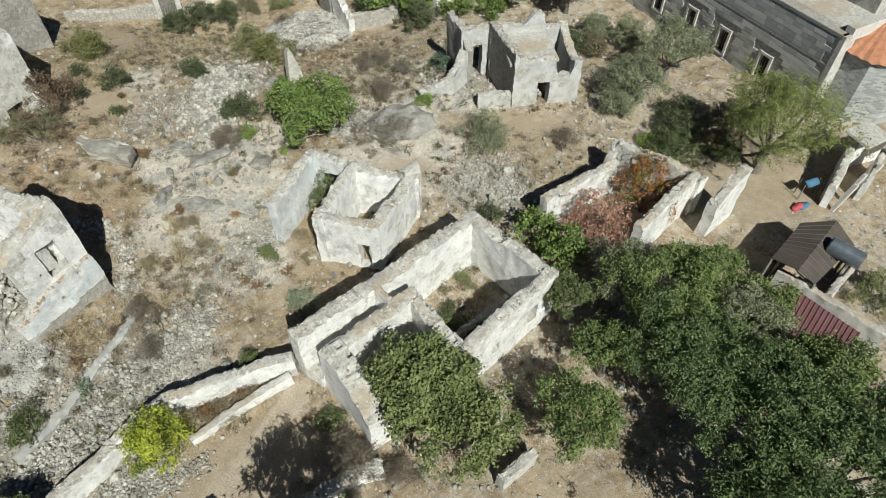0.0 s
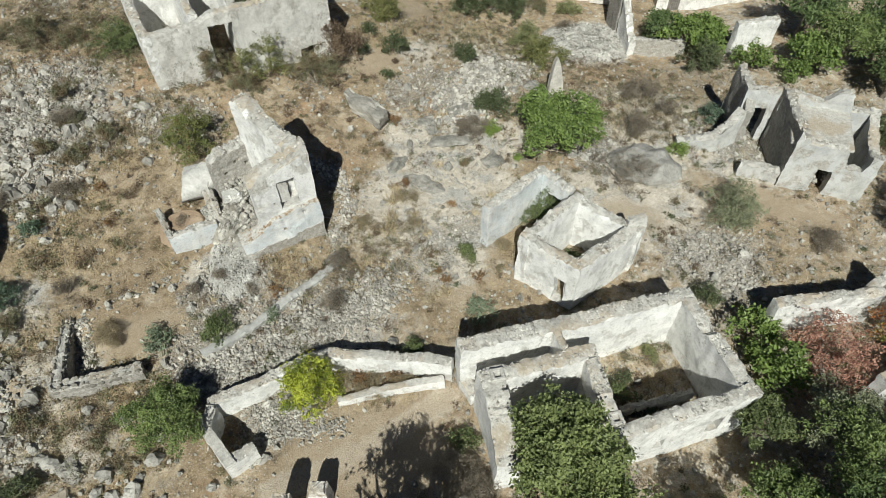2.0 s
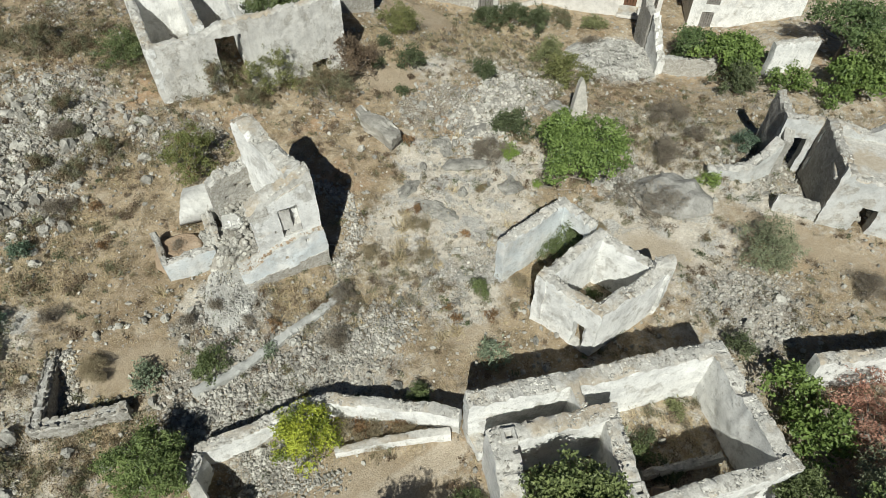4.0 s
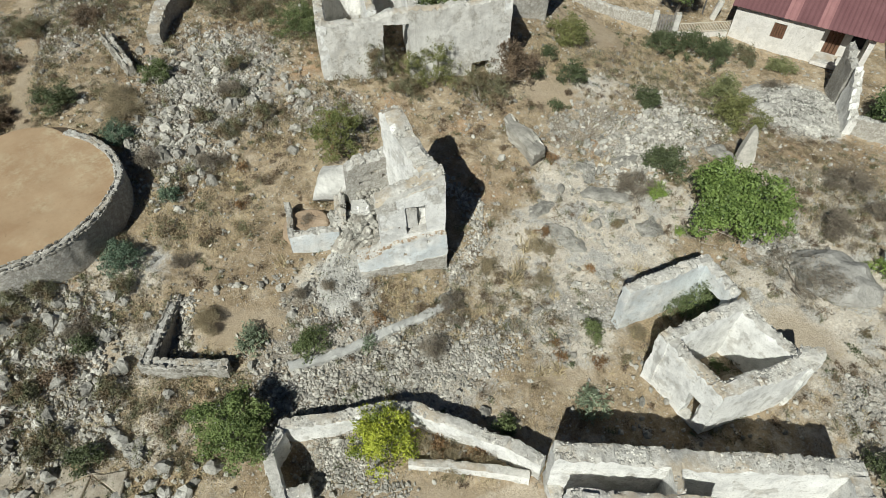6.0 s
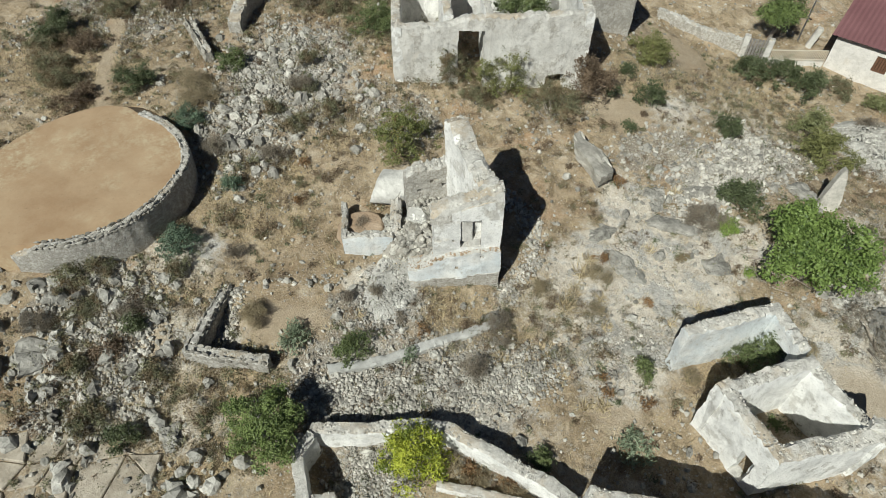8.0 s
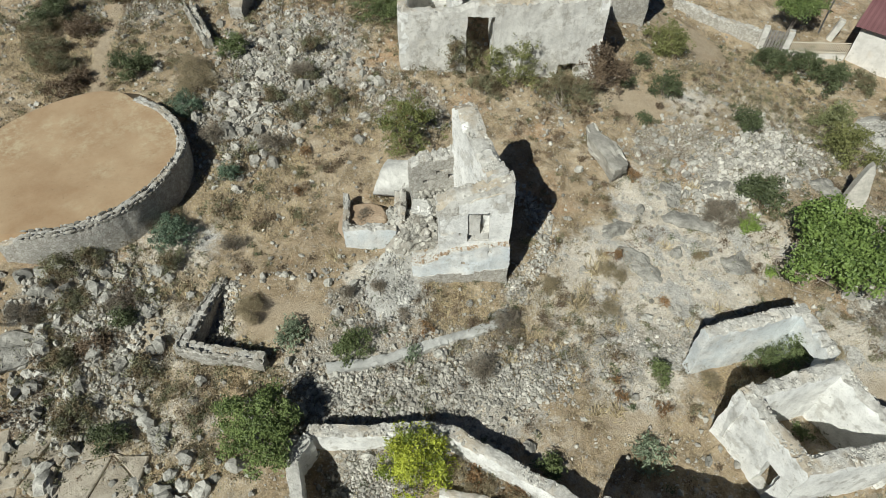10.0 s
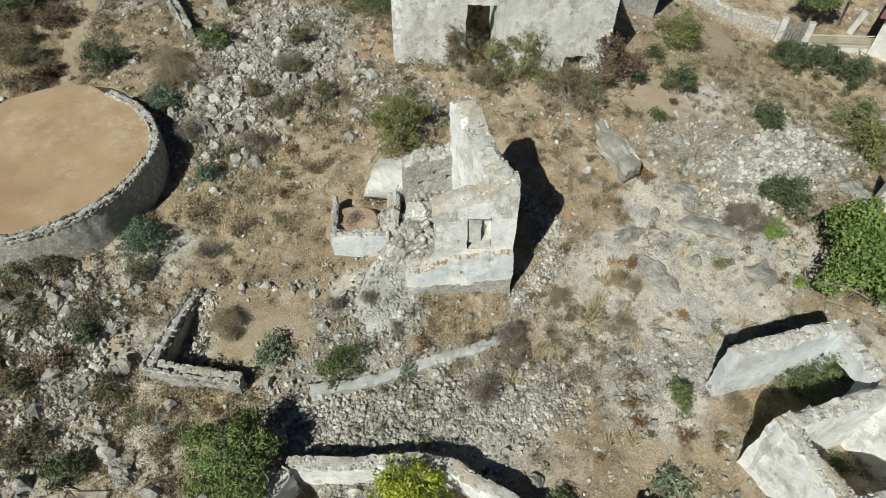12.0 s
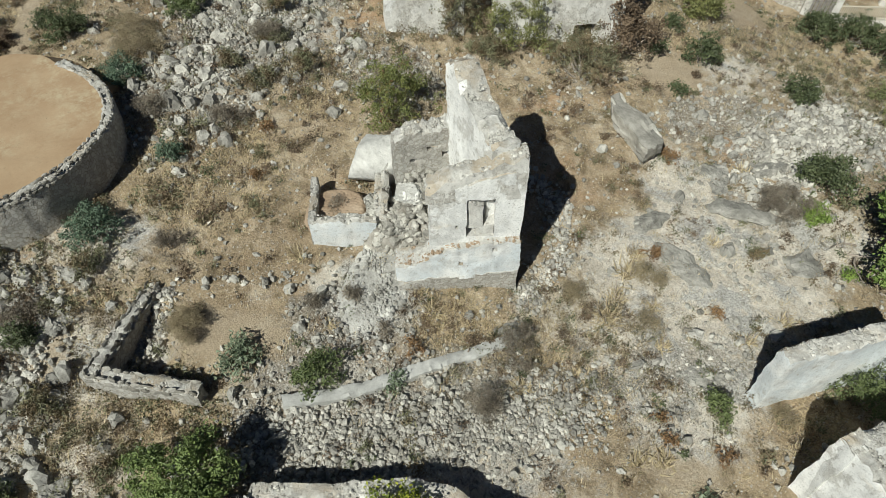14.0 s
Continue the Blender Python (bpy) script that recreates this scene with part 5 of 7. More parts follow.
def church():
    c = thing("church", 0, 0, 0, "grey ashlar church with clay-tiled roofs", "church")
    base, cu = (15.54 - 0.47 * 8, 44.76 + 0.88 * 8), Vector((0.471, -0.882))
    ca = math.degrees(math.atan2(cu.y, cu.x))

    def blk(name, x, y, sx, sy, z0, z1, mat, label="", bev=0.02):
        px, py = on(base, cu, x + sx / 2, y + sy / 2)
        return part(name, box_bm(sx, sy, z1 - z0, bev), mat, c, label, m=pose(px, py, (z0 + z1) / 2, 0, 0, ca))
    # aisle wall in pieces between its windows
    wins = [(8.0, 1.0), (11.25, 1.0), (14.35, 1.0), (17.9, 1.0)]
    last = 0.0
    for wx, ww in wins:
        blk("wall", last, 0, wx - last, 0.6, -1.5, 4.8, ASHLAR)
        blk("wall", wx, 0, ww, 0.6, -1.5, -0.1, ASHLAR)
        blk("wall", wx, 0, ww, 0.6, 1.65, 4.8, ASHLAR)
        last = wx + ww
        # window: pale frame, bars, near-black pane painting the dark depth
        fr = bmesh.new()
        for sx, sz, qx, qz in ((0.18, 1.85, -ww / 2 + 0.05, 0), (0.18, 1.85, ww / 2 - 0.05, 0), (ww, 0.16, 0, -0.86), (ww, 0.16, 0, 0.82)):
            bmesh.ops.create_cube(fr, size=1, matrix=Matrix.Translation((qx, -0.06, qz)) @ Matrix.Diagonal((sx, 0.3, sz, 1)))
        qx, qy = on(base, cu, wx + ww / 2, 0.1)
        wf = part("window", fr, CLEAN, c, "pale stone window surround", m=pose(qx, qy, 0.8, 0, 0, ca))
        part("pane", box_bm(ww - 0.2, 0.05, 1.75), DARK, wf, "black pane standing for the dark depth behind").location = (0, 0.25, 0)
        for i in range(3):
            part("bar", box_bm(0.03, 0.03, 1.6), IRON, wf).location = (-0.2 + 0.2 * i, 0.05, 0)
        # blind arch over it
        ar = bmesh.new()
        seg = 8
        ring = []
        for r in (ww / 2 - 0.05, ww / 2 + 0.15):
            ring.append([ar.verts.new((math.cos(math.pi * i / seg) * r, -0.05, math.sin(math.pi * i / seg) * r)) for i in range(seg + 1)])
        for i in range(seg):
            ar.faces.new((ring[0][i], ring[0][i + 1], ring[1][i + 1], ring[1][i]))
        e = bmesh.ops.extrude_face_region(ar, geom=ar.faces[:])
        bmesh.ops.translate(ar, verts=[v for v in e["geom"] if isinstance(v, bmesh.types.BMVert)], vec=(0, 0.2, 0))
        part("arch", ar, CLEAN, wf).location = (0, 0.0, 0.9)
    blk("wall", last, 0, 22.3 - last, 0.6, -1.5, 4.8, ASHLAR)
    blk("wall", 21.7, 0.6, 0.6, 3.6, -1.5, 4.8, ASHLAR)
    blk("quoin", 22.2, -0.06, 0.35, 1.0, -1.5, 5.0, WORN, "pale corner stones")
    blk("string_course", 0, -0.055, 22.2, 0.3, 2.95, 3.1, GREYWALL, "thin stone string course")
    blk("cornice", 0, -0.07, 22.4, 0.85, 4.8, 5.0, GREYWALL, "grey stone cornice")
    blk("aisle_roof", 0, 0.7, 22.2, 3.2, 4.75, 4.95, WORN, "flat pale aisle roof")
    blk("clerestory", 0, 3.6, 21.5, 6, 4.5, 6.4, WORN, "pale upper wall")
    # dressed blocks of the aisle wall
    r = np.random.default_rng(404)
    shapes = {}
    for w in (0.46, 0.60, 0.74, 0.92):
        me = bpy.data.meshes.new("ashlar_block")
        bb = box_bm(w - 0.016, 0.06, 0.295, 0.006)
        bb.to_mesh(me)
        bb.free()
        me.materials.append(BLOCKSTONE)
        shapes[w] = me
    host = bpy.data.objects.new("ashlar_face", None)
    scene.collection.objects.link(host)
    host.parent = c
    far = bmesh.new()
    count = 0
    for row in range(20):
        z = -1.36 + 0.31 * row
        if abs(z - 3.02) < 0.2 or z > 4.66:
            continue
        x = 2.0 + r.uniform(0, 0.5)
        while x < 22.0:
            w = (0.46, 0.60, 0.74, 0.92)[r.integers(0, 4)]
            mid = x + w / 2
            blocked = any(wx - 0.28 < mid + w / 2 - 0.1 and mid - w / 2 + 0.1 < wx + ww + 0.28 and -0.35 < z < 2.35 for wx, ww in wins)
            if not blocked and mid + w / 2 < 22.2:
                px, py = on(base, cu, mid, -0.02 + r.uniform(-0.003, 0.003))
                mw = pose(px, py, z, 0, 0, ca)
                if mid > 7.0 and z > -0.2 and count < 298:
                    ob = new("ashlar_block", shapes[w])
                    ob.parent = host
                    ob.matrix_world = mw
                    count += 1
                else:
                    bmesh.ops.create_cube(far, size=1, matrix=mw @ Matrix.Diagonal((w - 0.016, 0.06, 0.295, 1)))
            x += w
    rest = part("ashlar_rest", far, BLOCKSTONE_JOINED, c)
    rest["kind"] = "stuff"

    # tiled slopes: rows of rounded tiles
    def tiles(name, x0, x1, y0, y1, z0, z1):
        n = int((x1 - x0) / 0.24)
        bm = bmesh.new()
        for i in range(n):
            prof = []
            for k in range(5):
                a = math.pi * k / 4
                prof.append((x0 + (i + 0.5 - 0.48 * math.cos(a)) * (x1 - x0) / n, 0.09 * math.sin(a)))
            steps = max(2, int(math.hypot(y1 - y0, z1 - z0) / 0.4))
            for s in range(steps):
                ya, yb = y0 + (y1 - y0) * s / steps, y0 + (y1 - y0) * (s + 1.08) / steps
                za, zc = z0 + (z1 - z0) * s / steps + 0.03, z0 + (z1 - z0) * (s + 1.08) / steps
                A = [bm.verts.new((p, ya, za + h)) for p, h in prof]
                B = [bm.verts.new((p, yb, zc + h - 0.02)) for p, h in prof]
                for k in range(4):
                    bm.faces.new((A[k], A[k + 1], B[k + 1], B[k]))
        px, py = base
        return part(name, bm, TILE, c, "weathered orange clay tiles", m=pose(px, py, 0, 0, 0, ca))
    tiles("tile_roof", 0, 21.6, 3.4, 6.6, 6.4, 7.6)
    blk("roof_ridge", 0, 6.5, 21.6, 0.4, 6.4, 7.6, WORN)
    # apse with its own roof
    bm = bmesh.new()
    ring = [(0, 0.8), (1.7, 1.0), (3.0, 2.4), (3.4, 4.2), (3.0, 6.2), (1.7, 7.6), (0, 7.8)]
    lo = [bm.verts.new((x, y, -1.2)) for x, y in ring]
    hi = [bm.verts.new((x, y, 3.9)) for x, y in ring]
    for i in range(len(ring) - 1):
        bm.faces.new((lo[i], lo[i + 1], hi[i + 1], hi[i]))
    bm.faces.new(hi)
    px, py = on(base, cu, 22.3, 0)
    part("apse_wall", bm, ASHLAR, c, "curved grey apse wall", m=pose(px, py, 0, 0, 0, ca))
    bm = bmesh.new()
    top = bm.verts.new((0, 4.2, 5.6))
    prev = None
    for i in range(len(ring) - 1):
        for k in range(7):
            s = k / 6
            x = ring[i][0] + (ring[i + 1][0] - ring[i][0]) * s
            y = ring[i][1] + (ring[i + 1][1] - ring[i][1]) * s
            cx, cy = x * 1.08, 4.2 + (y - 4.2) * 1.08
            v = bm.verts.new((cx, cy, 3.95 + (0.07 if k % 2 else 0)))
            if prev is not None and (prev.co - v.co).length > 0.01:
                bm.faces.new((prev, v, top))
            prev = v
    part("apse_roof", bm, TILE, c, "orange clay tiles over the apse", m=pose(px, py, 0, 0, 0, ca))
    blk("parapet", 22.0, 0.4, 0.55, 7.5, 4.6, 5.4, CLEAN, "pale sloping parapet")


church()


def shed():
    s = thing("shed", 0, 0, 0, "low shed with a dark brown pitched roof", "shed")
    r1, r2 = Vector((18.3, 20.3, 2.4)), Vector((15.4, 17.3, 2.4))
    l1, l2 = Vector((16.9, 20.5, 2.0)), Vector((14.75, 18.3, 2.0))
    e1, e2 = Vector((18.9, 19.2, 1.9)), Vector((16.2, 16.9, 1.9))
    ribbed_roof("roof_sheet", [l2, l1, r1, r2], BROWNMETAL, s, 10, 0.025)
    ribbed_roof("roof_sheet", [r2, r1, e1, e2], BROWNMETAL, s, 10, 0.025)
    for p in (l1, l2, e1, e2):
        part("post", box_bm(0.1, 0.1, p.z + 0.3), GREYWOOD, s, m=pose(p.x * 0.99 + 0.17, p.y * 0.985 + 0.28, p.z / 2 - 0.15))
    wall(s, [(14.95, 18.35), (16.95, 20.4)], [(0, 1.75), (1, 1.75)], 0.15, BROWNMETAL, side=-1, seed=110, ragged=0, cap=False, name="side_panel")
    t = thing("water_tank", 17.95, 18.35, 0, "steel cylindrical water tank on a stand", "water tank")
    bm = bmesh.new()
    bmesh.ops.create_cone(bm, cap_ends=True, segments=24, radius1=0.42, radius2=0.42, depth=1.5)
    bmesh.ops.bevel(bm, geom=[e for e in bm.edges if abs(e.verts[0].co.z - e.verts[1].co.z) < 0.01], offset=0.06, segments=2, affect="EDGES")
    part("tank", bm, STEEL, t, "dull steel drum", m=pose(0, 0, 2.35, 90, 0, -45 + 90))
    for x, y in ((-0.5, -0.1), (0.5, 0.1), (-0.2, 0.45), (0.2, -0.45)):
        part("leg", box_bm(0.07, 0.07, 2.2), IRON, t, m=pose(x, y, 1.0))
    wl = thing("garden_wall", 0, 0, 0, "white wall above a red tin roof", "garden wall", kind="structure")
    wall(wl, [(15.3, 18.2), (18.7, 14.6)], [(0, 1.6), (1, 1.6)], 0.35, CLEAN, side=-1, seed=111, ragged=0.05, cap=False)
    wall(wl, [(17.0, 17.0), (19.0, 18.9)], [(0, 1.3), (1, 1.3)], 0.35, WORN, side=-1, seed=112)
    h = thing("shed", 0, 0, 0, "lean-to with a dark red ribbed roof under trees", "shed")
    ribbed_roof("roof_sheet", [(13.9, 15.6, 1.4), (15.8, 12.9, 1.4), (17.4, 14.6, 1.55), (15.2, 17.3, 1.55)], REDMETAL, h, 16, 0.04)
    for x, y in ((14.2, 15.6), (15.8, 13.3)):
        part("post", box_bm(0.1, 0.1, 1.7), GREYWOOD, h, m=pose(x, y, 0.55))
    k = ruin(22, 26, "roofless outbuilding with tilted grey slabs and white posts")
    wall(k, [(19.8, 23.7), (22.0, 26.8)], [(0, 1.5), (1, 1.9)], 0.4, WHITE, side=-1, seed=113)
    wall(k, [(22.05, 26.85), (25.5, 28.2)], [(0, 1.9), (1, 2.0)], 0.4, WHITE, side=-1, seed=114)
    wall(k, [(21.9, 24.2), (23.6, 26.4)], [(0, 1.3), (1, 1.8)], 0.3, WHITE, side=-1, seed=115)
    part("roof_slab", box_bm(2.6, 1.5, 0.16, 0.02), WORN, k, "tilted grey concrete slab", m=pose(22.8, 26.9, 2.2, 8, 10, 35))
    part("roof_slab", box_bm(2.2, 0.9, 0.14, 0.02), WORN, k, "tilted grey concrete slab", m=pose(24.3, 26.3, 2.1, -6, 4, 40))
    for x, y in ((20.6, 23.3), (21.4, 24.1), (22.6, 24.9)):
        part("post", box_bm(0.2, 0.2, 2.0, 0.02), CLEAN, k, "white concrete post", m=pose(x, y, 0.9, 6, 10, 30))
    tb = thing("tarpaulin", 19.4, 24.4, 1.0, "faded blue tarpaulin sheet on poles", "tarpaulin")
    bm = bmesh.new()
    bmesh.ops.create_grid(bm, x_segments=8, y_segments=4, size=0.5, matrix=Matrix.Diagonal((0.8, 0.4, 1, 1)))
    for v in bm.verts:
        v.co.z = 0.06 * math.sin(v.co.x * 6) + 0.04 * math.sin(v.co.y * 9)
    bmesh.ops.solidify(bm, geom=bm.faces[:], thickness=0.01)
    part("sheet", bm, BLUE, tb, m=pose(0, 0, 0.0, 10, 5, 20))
    for x, y in ((-0.5, -0.25), (0.5, -0.2), (0.5, 0.3), (-0.5, 0.25)):
        part("pole", box_bm(0.04, 0.04, 1.1), GREYWOOD, tb, m=pose(x, y, -0.5))
    bp = thing("laundry_pile", 18.8, 23.5, 0.0, "heap of red and blue cloth on bare earth", "cloth pile")
    for m, x, mat in ((0.30, -0.2, RED), (0.26, 0.2, BLUE), (0.2, 0.05, BLUE)):
        bm = bmesh.new()
        bmesh.ops.create_icosphere(bm, subdivisions=3, radius=m, matrix=Matrix.Diagonal((1, 0.8, 0.5, 1)))
        for v in bm.verts:
            v.co += Vector((0.06 * math.sin(9 * v.co.y), 0.05 * math.sin(11 * v.co.x), 0.06 * math.sin(8 * v.co.x + 5 * v.co.y)))
        part("cloth", bm, mat, bp, m=pose(x, 0.2 * x, 0.12))


shed()


# ---- boulders, slabs, outcrops ----
def boulder(x, y, sx, sy, sz, mat, label, rot=0, tilt=(0, 0), sub=4, lift=0.25, seed=1, name="boulder", group="boulders", cuts=14):
    r = np.random.default_rng(seed)
    bm = bmesh.new()
    bmesh.ops.create_icosphere(bm, subdivisions=sub, radius=1.0)
    p = np.array([v.co[:] for v in bm.verts])
    for _ in range(cuts):
        d = r.normal(size=3)
        d /= np.linalg.norm(d)
        p = p - np.outer(np.maximum(p @ d - r.uniform(0.38, 0.72), 0), d)
    p = p * (sx, sy, sz)
    soft = np.array([1, 1, min(1.0, 1.4 * sz / min(sx, sy))])
    p = p + (wob(p, 0.10 * min(sx, sy), 2.2 / max(0.4, min(sx, sy)), seed) + r.normal(size=p.shape) * 0.016) * soft
    for v, q in zip(bm.verts, p):
        v.co = q
    me = bpy.data.meshes.new(name)
    bm.to_mesh(me)
    bm.free()
    me.materials.append(mat)
    ob = new(name, me)
    ob.matrix_world = pose(x, y, spot(x, y) + sz * lift, tilt[0], tilt[1], rot)
    return tagged(ob, label, "rock", group)


def block(x, y, sx, sy, sz, mat, label, rot=0, tilt=(0, 0), seed=1, lift=0.3, name="fallen_block", rough=1.0):
    """A lump of broken walling with flat faces and chipped edges."""
    r = np.random.default_rng(seed)
    bm = bmesh.new()
    bmesh.ops.create_cube(bm, size=1.0)
    bmesh.ops.subdivide_edges(bm, edges=bm.edges[:], cuts=11, use_grid_fill=True)
    p = np.array([v.co[:] for v in bm.verts])
    for _ in range(9):
        d = r.normal(size=3)
        d /= np.linalg.norm(d)
        p = p - np.outer(np.maximum(p @ d - r.uniform(0.40, 0.62), 0), d)
    p = p * (sx, sy, sz)
    p = p + (wob(p, 0.12, 0.9, seed) + r.normal(size=p.shape) * 0.024) * rough
    for v, q in zip(bm.verts, p):
        v.co = q
    me = bpy.data.meshes.new(name)
    bm.to_mesh(me)
    bm.free()
    me.materials.append(mat)
    me.polygons.foreach_set("use_smooth", [True] * len(me.polygons))
    me.set_sharp_from_angle(angle=radians(26))
    ob = new(name, me)
    ob.matrix_world = pose(x, y, spot(x, y) + sz * lift, tilt[0], tilt[1], rot)
    return tagged(ob, label, "wall fragment", "fallen wall fragments")


block(-18.75, 26.9, 3.1, 1.15, 1.3, PALE, "fallen wall block of pale mortared stone", -12, (6, 4), seed=1)
block(-21.95, 16.45, 1.6, 1.5, 1.75, BRIGHT, "big white plastered block fallen from a wall", 38, (8, 14), seed=2, lift=0.68, rough=0.35)
block(-19.6, 16.3, 0.95, 0.7, 0.36, BRIGHT, "white plaster slab lying on wall rubble", 35, (22, -14), seed=3, lift=5.7, rough=0.6)
block(-20.6, 17.0, 0.55, 0.4, 0.4, BRIGHT, "white plaster lump in wall rubble", 50, (20, 30), seed=4, lift=4.4)
block(-20.6, 15.6, 0.9, 0.7, 0.8, OUTCROP, "broken masonry lump in wall rubble", 20, (15, 20), seed=5, lift=0.9)
block(-19.4, 15.7, 0.7, 0.6, 0.6, OUTCROP, "broken masonry lump in wall rubble", 60, (10, 25), seed=8, lift=1.4)
boulder(-24.6, 32.3, 0.5, 0.4, 0.4, PALE, "rounded pale boulder on stony ground", 0, seed=6)
boulder(-14.4, 7.0, 0.5, 0.4, 0.25, PALE, "pale boulder beside a garden wall", 20, seed=7)
for k, (x, y, sx, sy, sz, rt) in enumerate([(-13.4, 27.4, 1.6, 1.0, 0.35, 30), (-15.1, 23.9, 1.1, 0.7, 0.3, 70), (-12.8, 23.4, 1.3, 0.8, 0.3, 10),
                                            (-14.2, 30.4, 1.2, 0.8, 0.3, 60), (-15.3, 28.2, 1.3, 0.6, 0.3, -50), (-10.7, 35.0, 1.2, 0.8, 0.3, 0),
                                            (-23.1, 0.1, 1.4, 1.0, 0.5, 20), (-22.5, 4.7, 1.2, 0.6, 0.3, 40), (-17.4, 3.2, 0.7, 0.6, 0.55, 0),
                                            (-9.6, 20.4, 0.9, 0.5, 0.18, 60), (-14.3, 16.9, 0.8, 0.5, 0.2, 80), (-10.6, 27.0, 1.2, 0.9, 0.3, 40)]):
    boulder(x, y, sx, sy, sz, OUTCROP, "low weathered grey limestone outcrop", rt, lift=0.02, seed=20 + k, name="rock_outcrop", group="rock outcrops", cuts=12)
boulder(-2.7, 30.3, 2.0, 1.5, 0.85, SCREE, "rounded grey vault of an old cistern", 10, lift=0.05, seed=40, name="cistern_vault", group="", cuts=0)
# leaning standing stone
st = bmesh.new()
prof = [(-0.6, 0), (0.5, 0), (0.42, 1.0), (0.15, 2.3), (-0.05, 2.8), (-0.22, 2.5), (-0.42, 1.4)]
fa = [st.verts.new((x, -0.25, z)) for x, z in prof]
fb = [st.verts.new((x * 0.92, 0.25, z * 0.97)) for x, z in prof]
st.faces.new(fa)
st.faces.new(fb[::-1])
for i in range(len(prof)):
    j = (i + 1) % len(prof)
    st.faces.new((fa[j], fa[i], fb[i], fb[j]))
bmesh.ops.bevel(st, geom=st.edges[:], offset=0.05, segments=1, affect="EDGES")
so = part("standing_stone", st, PALE, None, m=pose(-9.7, 34.9, spot(-9.7, 34.9) - 0.2, -6, 0, 40))
tagged(so, "pointed remnant of a wall standing alone", "ruined wall")


def rock_pavement():
    """Bare bedding plane, split into slabs by open joints."""
    t = thing("rock_pavement", -18.2, -1.1, 0, "flat bedrock pavement split by open joints", "rock", kind="structure")
    r = np.random.default_rng(77)
    nx, ny = 6, 4
    gx = np.linspace(-3.5, 3.5, nx + 1)[:, None] + r.normal(size=(nx + 1, ny + 1)) * 0.27
    gy = np.linspace(-2.3, 1.8, ny + 1)[None, :] + r.normal(size=(nx + 1, ny + 1)) * 0.24
    for i in range(nx):
        for j in range(ny):
            q = [Vector((gx[a, b], gy[a, b], 0)) for a, b in ((i, j), (i + 1, j), (i + 1, j + 1), (i, j + 1))]
            m = sum(q, Vector()) / 4
            bm = bmesh.new()
            f = bm.faces.new([bm.verts.new(m + (p - m) * (1 - 0.03 / max(0.2, (p - m).length))) for p in q])
            e = bmesh.ops.extrude_face_region(bm, geom=[f])
            bmesh.ops.translate(bm, verts=[v for v in e["geom"] if isinstance(v, bmesh.types.BMVert)], vec=(0, 0, 0.35 + r.uniform(-0.03, 0.03)))
            bmesh.ops.bevel(bm, geom=bm.edges[:], offset=0.035, segments=1, affect="EDGES")
            ca, sa = math.cos(radians(43)), math.sin(radians(43))
            wx, wy = -18.2 + m.x * ca - m.y * sa, -1.1 + m.x * sa + m.y * ca
            bmesh.ops.translate(bm, verts=bm.verts[:], vec=(0, 0, float(lay(wx, wy)) - 0.27))
            part("slab", bm, BEDROCK, t, m=pose(0, 0, 0, r.uniform(-1.2, 1.2), r.uniform(-1.2, 1.2), 43))


rock_pavement()

pp = thing("stone_pillar", -20.3, 51.2, -2.3, "leaning white pillar in a bare yard", "pillar")
part("shaft", box_bm(0.42, 0.42, 2.0, 0.05), WORN, pp, m=pose(0, 0, 0.9, 4, 10, 30))
part("base_block", box_bm(0.6, 0.6, 0.25, 0.04), WORN, pp, m=pose(0, 0, 0.05, 0, 0, 30))
up = thing("utility_pole", -21.2, 51.0, -2.3, "thin grey pole with a small lamp head", "pole")
bm = bmesh.new()
bmesh.ops.create_cone(bm, cap_ends=True, segments=8, radius1=0.07, radius2=0.045, depth=4.2)
part("pole", bm, IRON, up, m=pose(0, 0, 2.0, 0, 0, 0))
part("lamp_head", box_bm(0.35, 0.2, 0.12, 0.03), CLEAN, up, m=pose(0.15, 0, 4.1, 0, 0, 20))


# ---- loose stone ----
def scatter(n, box, seed, lo, hi, power=2.2, key="stony", floor_w=0.06):
    """Random places on the land, thickest where it is stony."""
    r = np.random.default_rng(seed)
    x, y = r.uniform(box[0], box[1], n * 6), r.uniform(box[2], box[3], n * 6)
    st, ea, gr = masks(x, y)
    wgt = {"stony": st ** 1.8, "grassy": gr ** 1.5}[key] + floor_w * (1 - ea)
    ok = r.uniform(0, 1, len(x)) < wgt
    x, y = x[ok][:n], y[ok][:n]
    size = lo + (hi - lo) * r.uniform(0, 1, len(x)) ** power
    return np.stack([x, y, rough_land(x, y)], 1), size


def clear_of(p, size, boxes):
    ok = np.ones(len(p), bool)
    for x0, x1, y0, y1 in boxes:
        ok &= ~((p[:, 0] > x0) & (p[:, 0] < x1) & (p[:, 1] > y0) & (p[:, 1] < y1))
    return p[ok], size[ok]


NEARBOX = (-49, 10, -1.5, 44)
ROOM = [(-34.5, -26.2, 0.5, 9.0)]
p, s = clear_of(*scatter(18500, NEARBOX, 5, 0.06, 0.34, 2.6, floor_w=0.04), ROOM)
tagged(stones("loose_stones", p + np.stack([0 * s, 0 * s, 0.16 * s], 1), s, STONE, 6, tilt=3.14), "scattered grey and white limestone rubble", "rubble", kind="stuff")
p, s = clear_of(*scatter(14000, NEARBOX, 7, 0.05, 0.24, 2.2, floor_w=0.22), ROOM)
tagged(stones("loose_chips", p + np.stack([0 * s, 0 * s, 0.12 * s], 1), s, PALE, 8, shapes=PEBBLES, sfaces=PEBBLE_FACES, tilt=1.2), "small pale limestone chips on dry earth", "gravel", kind="stuff")
